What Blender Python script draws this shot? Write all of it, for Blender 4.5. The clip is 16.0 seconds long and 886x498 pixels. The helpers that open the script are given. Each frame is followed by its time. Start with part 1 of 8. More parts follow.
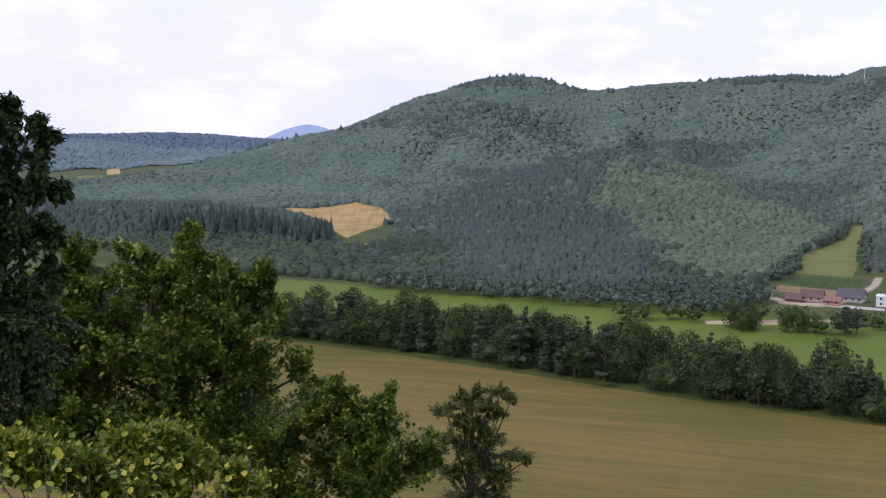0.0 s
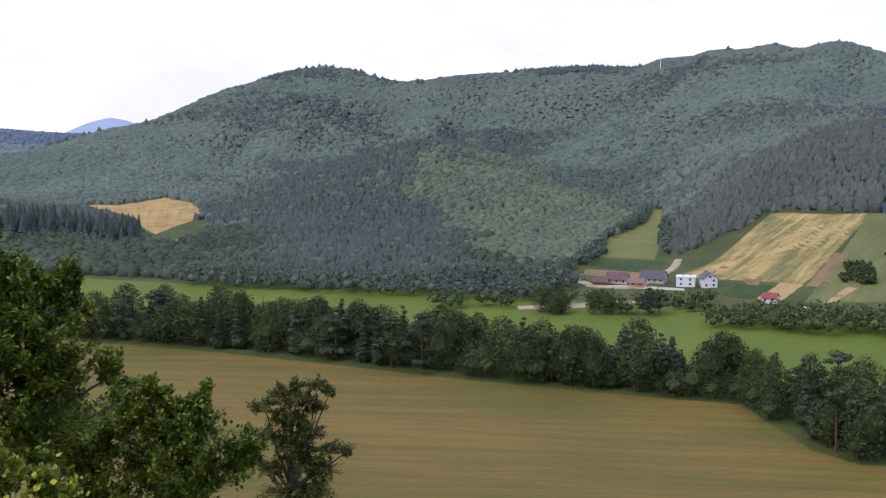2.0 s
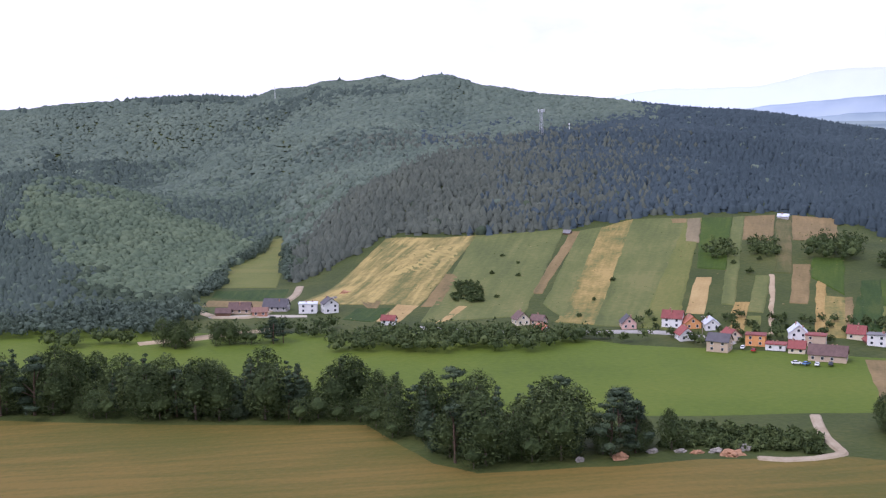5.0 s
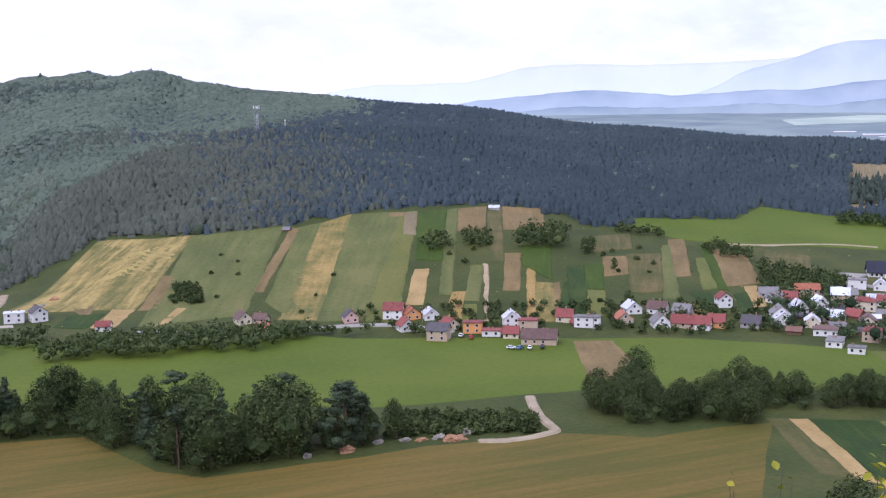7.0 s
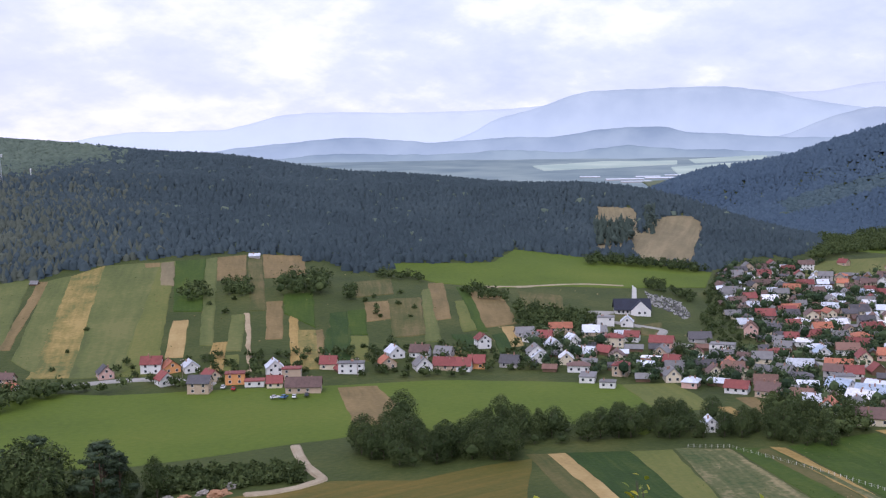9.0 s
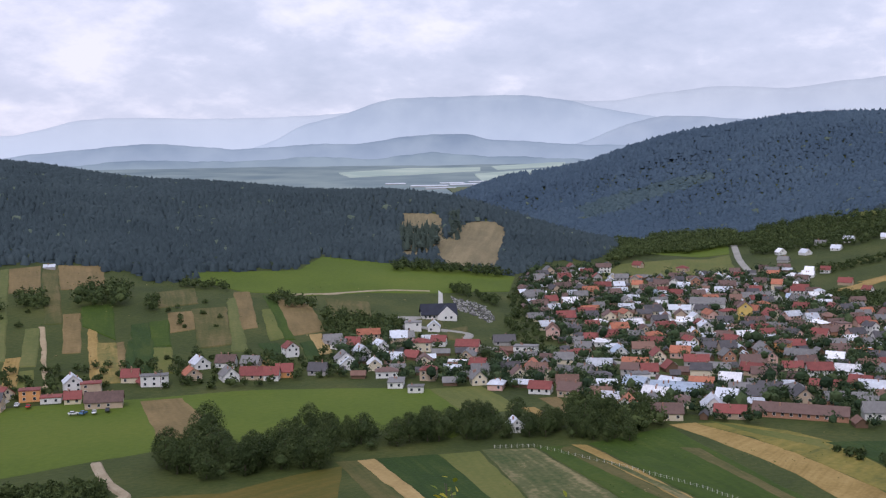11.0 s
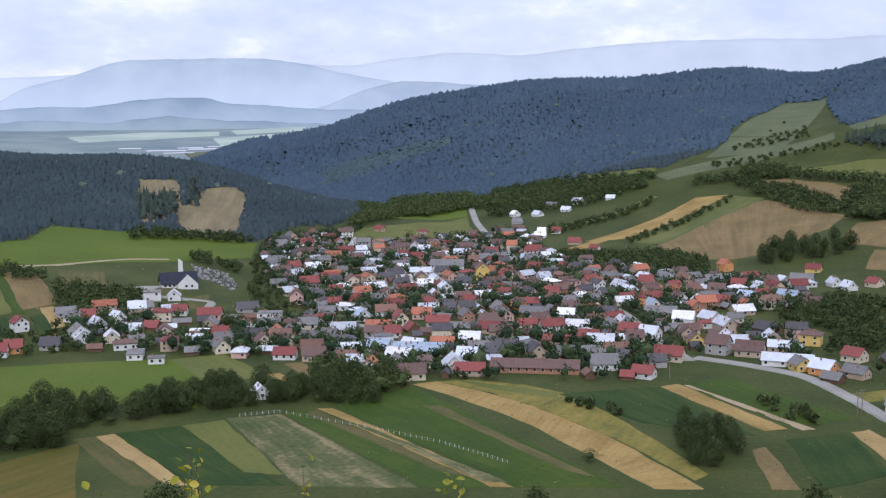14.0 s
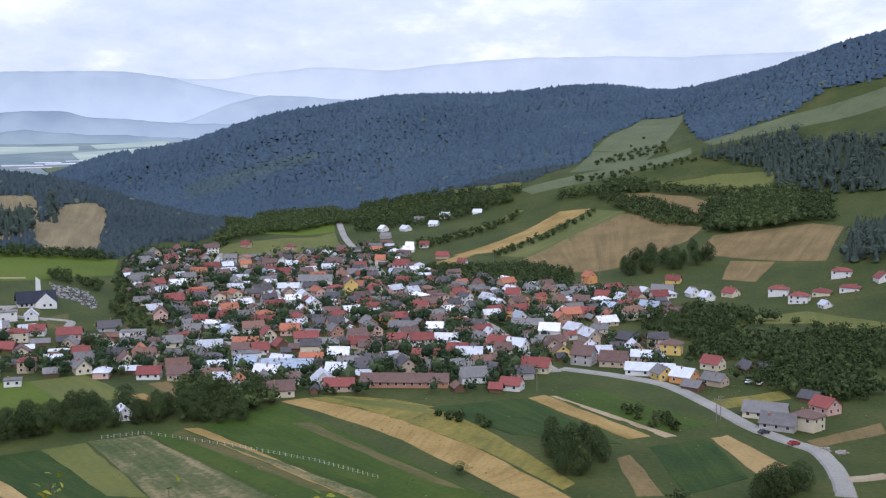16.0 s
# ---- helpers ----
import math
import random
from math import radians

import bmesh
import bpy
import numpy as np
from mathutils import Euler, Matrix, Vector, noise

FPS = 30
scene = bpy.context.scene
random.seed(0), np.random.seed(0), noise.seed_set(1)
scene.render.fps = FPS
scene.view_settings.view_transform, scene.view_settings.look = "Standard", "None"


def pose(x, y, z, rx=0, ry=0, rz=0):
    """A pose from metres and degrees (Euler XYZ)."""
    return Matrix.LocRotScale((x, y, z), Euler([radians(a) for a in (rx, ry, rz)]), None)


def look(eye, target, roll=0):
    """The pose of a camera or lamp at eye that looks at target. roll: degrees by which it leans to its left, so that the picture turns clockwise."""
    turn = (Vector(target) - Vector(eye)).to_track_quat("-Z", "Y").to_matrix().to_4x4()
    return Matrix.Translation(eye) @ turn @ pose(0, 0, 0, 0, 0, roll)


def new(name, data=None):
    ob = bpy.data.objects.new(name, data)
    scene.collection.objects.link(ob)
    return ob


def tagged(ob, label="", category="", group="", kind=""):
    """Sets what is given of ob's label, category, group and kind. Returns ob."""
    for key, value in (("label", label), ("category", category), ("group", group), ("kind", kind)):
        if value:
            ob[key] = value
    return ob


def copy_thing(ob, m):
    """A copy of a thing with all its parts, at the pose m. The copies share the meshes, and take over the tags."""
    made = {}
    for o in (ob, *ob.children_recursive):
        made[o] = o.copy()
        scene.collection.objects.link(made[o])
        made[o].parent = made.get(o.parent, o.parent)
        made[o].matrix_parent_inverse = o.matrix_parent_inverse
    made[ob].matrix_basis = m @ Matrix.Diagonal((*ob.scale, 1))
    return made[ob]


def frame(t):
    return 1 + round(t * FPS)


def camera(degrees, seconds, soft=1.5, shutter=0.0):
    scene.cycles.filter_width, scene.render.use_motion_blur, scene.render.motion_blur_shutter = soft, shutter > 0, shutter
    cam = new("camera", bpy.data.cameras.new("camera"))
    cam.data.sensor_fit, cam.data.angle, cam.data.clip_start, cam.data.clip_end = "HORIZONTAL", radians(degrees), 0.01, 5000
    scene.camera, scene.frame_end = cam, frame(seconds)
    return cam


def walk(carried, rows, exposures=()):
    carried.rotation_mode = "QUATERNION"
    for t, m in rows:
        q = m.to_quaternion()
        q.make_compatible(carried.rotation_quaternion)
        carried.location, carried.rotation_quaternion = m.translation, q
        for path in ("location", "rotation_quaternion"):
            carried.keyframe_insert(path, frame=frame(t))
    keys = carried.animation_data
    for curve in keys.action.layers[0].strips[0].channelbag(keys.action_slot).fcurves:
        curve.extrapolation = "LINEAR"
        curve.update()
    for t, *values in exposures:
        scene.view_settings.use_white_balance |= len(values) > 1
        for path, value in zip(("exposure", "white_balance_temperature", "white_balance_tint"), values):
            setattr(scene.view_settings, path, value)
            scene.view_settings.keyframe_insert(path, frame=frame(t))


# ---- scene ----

EXPOSURES = [(0, 0.36, 5620, 27), (3.5, 0.55, 5570, 31), (7, 0.48, 5560, 29), (8.5, 0.31, 5590, 26), (11, -0.04, 5830, 21), (12.5, -0.05, 5810, 19), (14.5, 0.2, 5590, 18), (16, 0.2, 5570, 18)]
EYE = 105.0
cam = camera(41.95, 16.0, soft=1.25)
walk(cam, [
    (0.0, pose(0, 0, EYE, 82.40, 0.30, -0.04)),
    (0.5, pose(0, 0, EYE, 82.67, 0.40, -2.15)),
    (1.0, pose(0, 0, EYE, 82.17, 0.69, -4.15)),
    (1.5, pose(0, 0, EYE, 81.90, 0.56, -6.93)),
    (2.0, pose(0, 0, EYE, 81.90, 0.61, -9.35)),
    (2.5, pose(0, 0, EYE, 81.83, 0.58, -11.72)),
    (3.0, pose(0, 0, EYE, 81.61, 0.59, -14.51)),
    (3.5, pose(0, 0, EYE, 81.77, 0.54, -18.04)),
    (4.0, pose(0, 0, EYE, 82.50, 0.35, -21.75)),
    (6.5, pose(0, 0, EYE, 82.87, 0.65, -37.96)),
    (7.0, pose(0, 0, EYE, 82.88, 0.68, -42.04)),
    (7.5, pose(0, 0, EYE, 83.35, 1.13, -45.47)),
    (8.0, pose(0, 0, EYE, 83.78, 1.04, -48.72)),
    (8.5, pose(0, 0, EYE, 84.56, 0.87, -51.44)),
    (11.0, pose(0, 0, EYE, 85.25, 0.77, -63.48)),
    (11.5, pose(0, 0, EYE, 85.51, 0.58, -65.83)),
    (12.0, pose(0, 0, EYE, 85.08, 0.61, -67.17)),
    (12.5, pose(0, 0, EYE, 84.94, 0.55, -69.00)),
    (13.0, pose(0, 0, EYE, 84.55, 1.04, -71.97)),
    (13.5, pose(0, 0, EYE, 83.63, 1.37, -73.33)),
    (14.0, pose(0, 0, EYE, 83.37, 0.53, -76.23)),
    (14.5, pose(0, 0, EYE, 83.82, -0.00, -78.89)),
    (15.0, pose(0, 0, EYE, 84.17, 0.40, -80.12)),
    (15.5, pose(0, 0, EYE, 83.88, 0.47, -80.19)),
    (16.0, pose(0, 0, EYE, 84.05, 0.34, -82.77)),
], exposures=EXPOSURES)

# ---- sky and sun: bright, broken overcast ----
def sky_world():
    world = bpy.data.worlds.new("overcast_sky")
    scene.world = world
    world.use_nodes = True
    nt = world.node_tree
    nt.nodes.clear()
    N, L = nt.nodes.new, nt.links.new
    out, bg = N("ShaderNodeOutputWorld"), N("ShaderNodeBackground")
    sky = N("ShaderNodeTexSky")
    sky.sky_type, sky.sun_disc = "NISHITA", False
    sky.sun_elevation, sky.sun_rotation = radians(SUN_EL), radians(SUN_AZ)
    sky.air_density, sky.dust_density, sky.ozone_density = 1.0, 2.0, 1.0
    dim = N("ShaderNodeVectorMath")
    dim.operation = "SCALE"
    dim.inputs[3].default_value = 0.11
    L(sky.outputs[0], dim.inputs[0])
    co, sep = N("ShaderNodeTexCoord"), N("ShaderNodeSeparateXYZ")
    L(co.outputs["Generated"], sep.inputs[0])
    # the cloud sheet seen from below: directions spread out towards the horizon
    up = N("ShaderNodeMath")
    up.operation = "MAXIMUM"
    L(sep.outputs["Z"], up.inputs[0])
    up.inputs[1].default_value = 0.0
    add = N("ShaderNodeMath")
    L(up.outputs[0], add.inputs[0])
    add.inputs[1].default_value = 0.42
    spread = N("ShaderNodeVectorMath")
    spread.operation = "DIVIDE"
    comb = N("ShaderNodeCombineXYZ")
    for k in range(3):
        L(add.outputs[0], comb.inputs[k])
    L(co.outputs["Generated"], spread.inputs[0])
    L(comb.outputs[0], spread.inputs[1])
    big, small = N("ShaderNodeTexNoise"), N("ShaderNodeTexNoise")
    for n, s, d, r in ((big, 2.4, 5, 0.55), (small, 7.5, 6, 0.6)):
        n.inputs["Scale"].default_value, n.inputs["Detail"].default_value, n.inputs["Roughness"].default_value = s, d, r
        L(spread.outputs[0], n.inputs["Vector"])
    mix = N("ShaderNodeMath")
    mix.operation = "MULTIPLY_ADD"
    mix.inputs[1].default_value = 0.45
    L(small.outputs[0], mix.inputs[0])
    half = N("ShaderNodeMath")
    half.operation = "MULTIPLY"
    half.inputs[1].default_value = 0.55
    L(big.outputs[0], half.inputs[0])
    L(half.outputs[0], mix.inputs[2])
    ramp = N("ShaderNodeValToRGB")
    ramp.color_ramp.elements[0].position, ramp.color_ramp.elements[0].color = 0.36, (0.67, 0.715, 0.79, 1)
    ramp.color_ramp.elements[1].position, ramp.color_ramp.elements[1].color = 0.59, (1.08, 1.055, 1.06, 1)
    e = ramp.color_ramp.elements.new(0.48)
    e.color = (0.79, 0.82, 0.885, 1)
    L(mix.outputs[0], ramp.inputs[0])
    # a thinner, brighter veil to the north, thicker cloud to the south-east
    side = N("ShaderNodeVectorMath")
    side.operation = "DOT_PRODUCT"
    side.inputs[1].default_value = (-0.55, 0.83, 0.0)
    L(co.outputs["Generated"], side.inputs[0])
    veil = N("ShaderNodeMapRange")
    veil.inputs[1].default_value, veil.inputs[2].default_value = 0.0, 0.95
    veil.inputs[3].default_value, veil.inputs[4].default_value = 0.0, 0.62
    L(side.outputs["Value"], veil.inputs[0])
    bright = N("ShaderNodeMix")
    bright.data_type = "RGBA"
    bright.inputs[7].default_value = (0.86, 0.83, 0.90, 1)
    L(veil.outputs[0], bright.inputs[0])
    L(ramp.outputs[0], bright.inputs[6])
    final = N("ShaderNodeMix")
    final.data_type = "RGBA"
    final.inputs[0].default_value = 0.90
    L(dim.outputs[0], final.inputs[6])
    L(bright.outputs[2], final.inputs[7])
    L(final.outputs[2], bg.inputs[0])
    bg.inputs[1].default_value = SKY_STRENGTH
    L(bg.outputs[0], out.inputs[0])


SUN_AZ, SUN_EL, SKY_STRENGTH = 255.0, 48.0, 0.95
sky_world()
sun = new("sun", bpy.data.lights.new("sun", "SUN"))
sun.data.energy, sun.data.angle, sun.data.color = 1.3, radians(11), (1.0, 0.95, 0.87)
sun.matrix_world = look((0, 0, 400), (-math.sin(radians(SUN_AZ)) * 100, -math.cos(radians(SUN_AZ)) * 100, 400 - 100 * math.tan(radians(SUN_EL))))

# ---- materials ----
# woods: hazel, beech and oak on the near knoll; the long hills' duller, bluer colours have haze put into them
def surface(name, colours, size, fine, bump=0.0, rough=0.85, spec=0.2, stripe=None, island=0.0, random_ob=0.0, translucent=0.0, metal=0.0):
    """Ground, crops, render, roofing or leaves: colours along a mix of coarse (size, m) and fine noise.
    stripe: bearing of the rows in degrees (or "rows": along the sheet), their spacing in metres, and how strongly they show."""
    m = bpy.data.materials.new(name)
    m.use_nodes = True
    nt = m.node_tree
    N, L = nt.nodes.new, nt.links.new
    b = nt.nodes["Principled BSDF"]
    b.inputs["Roughness"].default_value = rough
    b.inputs["Specular IOR Level"].default_value = spec
    b.inputs["Metallic"].default_value = metal
    co = N("ShaderNodeTexCoord")
    n1, n2 = N("ShaderNodeTexNoise"), N("ShaderNodeTexNoise")
    for n, s, d in ((n1, 1 / size, 4), (n2, 1 / fine, 5)):
        n.inputs["Scale"].default_value, n.inputs["Detail"].default_value = s, d
        L(co.outputs["Object"], n.inputs["Vector"])

    def math_node(op, a, b_=None, c=None):
        q = N("ShaderNodeMath")
        q.operation = op
        for k, v in enumerate((a, b_, c)):
            if v is None:
                continue
            if isinstance(v, (int, float)):
                q.inputs[k].default_value = v
            else:
                L(v, q.inputs[k])
        return q.outputs[0]

    v = math_node("ADD", math_node("MULTIPLY", n1.outputs[0], 0.6), math_node("MULTIPLY", n2.outputs[0], 0.4))
    if stripe:
        bearing, step, much = stripe
        sep = N("ShaderNodeSeparateXYZ")
        rows = bearing == "rows"
        L(co.outputs["UV" if rows else "Object"], sep.inputs[0])
        c, s = (1.0, 0.0) if rows else (math.cos(radians(bearing)), math.sin(radians(bearing)))
        u = math_node("ADD", math_node("MULTIPLY", sep.outputs[0], c), math_node("MULTIPLY", sep.outputs[1], -s))
        w = math_node("ADD", math_node("MULTIPLY", sep.outputs[0], s), math_node("MULTIPLY", sep.outputs[1], c))
        u = math_node("ADD", math_node("DIVIDE", u, step), math_node("MULTIPLY", n1.outputs[0], 0.8))
        for wide, long, share in ((1.0, 14.0, 0.75), (3.2, 30.0, 0.8), (0.35, 5.0, 0.45)):
            streak, place = N("ShaderNodeTexNoise"), N("ShaderNodeCombineXYZ")
            streak.noise_dimensions = "2D"
            streak.inputs["Scale"].default_value, streak.inputs["Detail"].default_value = 1.0, 3
            L(math_node("DIVIDE", u, wide), place.inputs[0])
            L(math_node("DIVIDE", w, step * long), place.inputs[1])
            L(place.outputs[0], streak.inputs["Vector"])
            v = math_node("ADD", v, math_node("MULTIPLY", math_node("SUBTRACT", streak.outputs[0], 0.5), much * share * 1.6))
    if island:
        geo = N("ShaderNodeNewGeometry")
        v = math_node("ADD", v, math_node("MULTIPLY", math_node("SUBTRACT", geo.outputs["Random Per Island"], 0.5), island))
    if random_ob:
        info = N("ShaderNodeObjectInfo")
        v = math_node("ADD", v, math_node("MULTIPLY", math_node("SUBTRACT", info.outputs["Random"], 0.5), random_ob))
    ramp = N("ShaderNodeValToRGB")
    el = ramp.color_ramp.elements
    k = len(colours)
    for i, col in enumerate(colours):
        p = 0.30 + 0.40 * i / max(k - 1, 1)
        e = el[i] if i < 2 else el.new(p)
        e.position, e.color = p, (*col, 1)
    L(v, ramp.inputs[0])
    L(ramp.outputs[0], b.inputs["Base Color"])
    if bump:
        bp = N("ShaderNodeBump")
        bp.inputs["Strength"].default_value, bp.inputs["Distance"].default_value = min(bump, 1.0), fine * 0.5
        L(n2.outputs[0], bp.inputs["Height"])
        L(bp.outputs[0], b.inputs["Normal"])
    if translucent:
        tr, ms = N("ShaderNodeBsdfTranslucent"), N("ShaderNodeMixShader")
        L(ramp.outputs[0], tr.inputs[0])
        ms.inputs[0].default_value = translucent
        L(b.outputs[0], ms.inputs[1])
        L(tr.outputs[0], ms.inputs[2])
        L(ms.outputs[0], nt.nodes["Material Output"].inputs[0])
    return m


grass = surface("rough_grass", [(0.0308, 0.0449, 0.0095), (0.0502, 0.0673, 0.0140), (0.0821, 0.0898, 0.0225)], 30, 2.2, 0.3)
meadow = surface("green_meadow", [(0.0636, 0.0987, 0.0074), (0.0862, 0.1259, 0.0100), (0.1149, 0.1430, 0.0155)], 60, 2.5, 0.2)
mown = surface("mown_hayfield", [(0.0856, 0.0837, 0.0133), (0.1198, 0.0954, 0.0175), (0.1562, 0.1102, 0.0233)], 60, 2.0, 0.2, stripe=(108, 5, 0.46))
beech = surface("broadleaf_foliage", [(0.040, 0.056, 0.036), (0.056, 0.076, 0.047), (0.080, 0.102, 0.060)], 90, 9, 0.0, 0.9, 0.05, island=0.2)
# sun on the knoll and shade behind it are put into these two greens
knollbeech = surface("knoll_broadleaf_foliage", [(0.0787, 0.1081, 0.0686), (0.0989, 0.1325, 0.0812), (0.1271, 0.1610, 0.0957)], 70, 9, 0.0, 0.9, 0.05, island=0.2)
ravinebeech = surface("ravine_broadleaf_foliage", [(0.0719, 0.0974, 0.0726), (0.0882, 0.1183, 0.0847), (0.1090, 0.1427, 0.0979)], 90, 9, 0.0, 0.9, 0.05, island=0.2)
edgepine = surface("pine_edge_foliage", [(0.0676, 0.0795, 0.0626), (0.0845, 0.0974, 0.0755), (0.1037, 0.1176, 0.0874)], 60, 8, 0.0, 0.9, 0.05, island=0.2)
# distance haze put into the base colours: greyer and bluer hill by hill
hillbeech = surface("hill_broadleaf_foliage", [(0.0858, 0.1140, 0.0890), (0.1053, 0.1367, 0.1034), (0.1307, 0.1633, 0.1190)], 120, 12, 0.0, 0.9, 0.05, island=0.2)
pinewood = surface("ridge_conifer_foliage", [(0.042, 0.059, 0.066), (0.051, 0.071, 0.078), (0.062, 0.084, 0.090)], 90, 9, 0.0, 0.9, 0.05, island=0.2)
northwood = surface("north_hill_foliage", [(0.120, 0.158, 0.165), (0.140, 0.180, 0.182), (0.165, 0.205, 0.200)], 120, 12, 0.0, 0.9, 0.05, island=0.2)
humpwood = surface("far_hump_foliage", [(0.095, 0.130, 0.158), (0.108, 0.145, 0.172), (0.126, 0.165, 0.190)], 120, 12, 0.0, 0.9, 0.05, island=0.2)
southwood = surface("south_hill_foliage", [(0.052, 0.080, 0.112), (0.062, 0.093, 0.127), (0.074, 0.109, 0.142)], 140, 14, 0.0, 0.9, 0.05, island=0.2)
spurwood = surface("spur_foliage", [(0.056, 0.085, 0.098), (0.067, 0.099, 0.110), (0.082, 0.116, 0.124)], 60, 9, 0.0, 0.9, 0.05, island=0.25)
spruce = surface("conifer_foliage", [(0.054, 0.073, 0.061), (0.064, 0.086, 0.070), (0.078, 0.103, 0.081)], 90, 9, 0.0, 0.9, 0.05, island=0.2)
gardenleaf = surface("garden_tree_foliage", [(0.022, 0.040, 0.02), (0.042, 0.068, 0.03), (0.075, 0.105, 0.045)], 14, 1.6, 0.0, 0.85, 0.1, island=0.5)
rowleaf = surface("row_tree_foliage", [(0.036, 0.054, 0.020), (0.058, 0.082, 0.028), (0.092, 0.118, 0.040)], 6, 1.2, 0.0, 0.8, 0.1, island=0.3, random_ob=0.18)
bark = surface("bark", [(0.06, 0.045, 0.035), (0.11, 0.085, 0.065), (0.16, 0.13, 0.10)], 0.5, 0.08, 0.5)


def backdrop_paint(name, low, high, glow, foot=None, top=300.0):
    """Distant land with haze put into its colour and glow; foot: the paler haze tone for its lowest slopes."""
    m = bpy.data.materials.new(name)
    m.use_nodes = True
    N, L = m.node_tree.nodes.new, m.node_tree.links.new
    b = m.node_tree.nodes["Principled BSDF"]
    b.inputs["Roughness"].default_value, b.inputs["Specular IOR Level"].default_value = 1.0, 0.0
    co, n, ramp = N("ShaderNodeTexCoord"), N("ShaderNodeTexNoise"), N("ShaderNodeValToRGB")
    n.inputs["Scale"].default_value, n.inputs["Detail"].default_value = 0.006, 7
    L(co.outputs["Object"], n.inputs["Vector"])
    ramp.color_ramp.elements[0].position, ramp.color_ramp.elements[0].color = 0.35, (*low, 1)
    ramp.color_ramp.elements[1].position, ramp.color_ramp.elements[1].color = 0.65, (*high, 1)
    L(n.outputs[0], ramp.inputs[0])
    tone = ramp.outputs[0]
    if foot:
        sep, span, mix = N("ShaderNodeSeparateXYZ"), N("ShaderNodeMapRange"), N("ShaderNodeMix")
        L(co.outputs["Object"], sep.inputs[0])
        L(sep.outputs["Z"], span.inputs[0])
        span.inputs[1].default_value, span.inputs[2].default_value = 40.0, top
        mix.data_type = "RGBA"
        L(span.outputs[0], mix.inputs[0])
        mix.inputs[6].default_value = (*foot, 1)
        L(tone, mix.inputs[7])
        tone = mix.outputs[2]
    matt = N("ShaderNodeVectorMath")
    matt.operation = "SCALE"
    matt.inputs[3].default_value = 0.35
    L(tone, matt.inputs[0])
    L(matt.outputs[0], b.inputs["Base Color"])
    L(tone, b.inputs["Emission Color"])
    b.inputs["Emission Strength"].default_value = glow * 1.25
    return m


# ranges grow paler with distance: haze painted in, and they glow
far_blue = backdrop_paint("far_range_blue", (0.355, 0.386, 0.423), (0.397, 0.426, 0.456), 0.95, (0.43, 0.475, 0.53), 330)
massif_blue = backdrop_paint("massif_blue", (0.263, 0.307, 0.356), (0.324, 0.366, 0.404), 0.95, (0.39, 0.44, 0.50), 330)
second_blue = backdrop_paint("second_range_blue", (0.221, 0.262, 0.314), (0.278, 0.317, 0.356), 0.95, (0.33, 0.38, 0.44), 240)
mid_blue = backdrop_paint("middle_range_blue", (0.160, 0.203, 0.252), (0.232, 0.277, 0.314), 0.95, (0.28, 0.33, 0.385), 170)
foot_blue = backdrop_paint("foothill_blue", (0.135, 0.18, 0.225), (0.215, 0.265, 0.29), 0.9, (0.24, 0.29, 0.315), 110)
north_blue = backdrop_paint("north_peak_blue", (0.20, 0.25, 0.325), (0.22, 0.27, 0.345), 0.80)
# the plain and its fields also carry haze in their colour and glow
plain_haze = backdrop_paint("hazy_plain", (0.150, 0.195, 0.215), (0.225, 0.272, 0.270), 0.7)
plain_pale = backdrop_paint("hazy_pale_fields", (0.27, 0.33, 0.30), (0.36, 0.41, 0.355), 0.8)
# ---- land form: valley floor, hills and the slope that the viewpoint stands on ----
EYE_Z = 105.0
# bearing, foot, shoulder, shoulder height, crest, crest height (m)
MAIN_HILL = ((-24, 1150, 1250, 0, 1350, 0), (-19, 1150, 1250, 1, 1330, 2), (-16, 1130, 1250, 2, 1350, 3), (-12, 1120, 1270, 6, 1450, 17), (-9.5, 1120, 1300, 12, 1550, 33.0), (-6, 1100, 1350, 18, 1680, 51.4), (-3, 1060, 1350, 22, 1750, 80.9), (0, 1000, 1350, 26, 1850, 115.5), (2, 1000, 1380, 22, 1900, 119.6), (3.6, 1050, 1400, 20, 1900, 154.9), (6.5, 1080, 1400, 16, 1900, 108.1), (10, 1120, 1400, 16, 1850, 122.4), (13, 1150, 1400, 18, 1820, 122.9), (16, 1120, 1380, 24, 1800, 128.5), (20, 1000, 1250, 42, 1700, 132), (23, 960, 1250, 55, 1700, 128))
EAST_HILL = ((16, 1130, 1300, 22, 1750, 60), (20, 1000, 1220, 42, 1700, 161.2), (22.5, 700, 900, 28, 1650, 141.7), (25, 590, 760, 21, 1600, 152.3), (30, 560, 760, 23, 1500, 136.3), (37, 550, 770, 33, 1400, 110.6), (44, 520, 770, 37, 1350, 90), (48, 520, 770, 30, 1300, 83), (55, 540, 860, 27, 1250, 74), (60, 550, 880, 22, 1200, 65), (65, 560, 900, 16, 1150, 50), (69, 700, 950, 12, 1100, 29), (73, 800, 950, 4, 1050, 9), (78, 900, 1000, 0, 1100, 0))
SOUTH_HILL = ((61, 1500, 1650, 0, 1700, 0), (64, 1450, 1570, 12, 1700, 34), (66.5, 1300, 1500, 20, 1700, 62), (70, 1250, 1450, 24, 1700, 80),
              (72, 1200, 1400, 24, 1700, 100), (75, 1100, 1350, 20, 1700, 124), (80, 950, 1300, 21, 1700, 145),
              (86, 880, 1060, 16, 1700, 155), (90, 850, 1050, 28, 1700, 164), (94, 780, 1000, 30, 1650, 156), (98, 700, 950, 30, 1520, 180),
              (104, 600, 900, 40, 1450, 214), (112, 400, 700, 60, 1400, 240), (140, 200, 500, 100, 1200, 250))
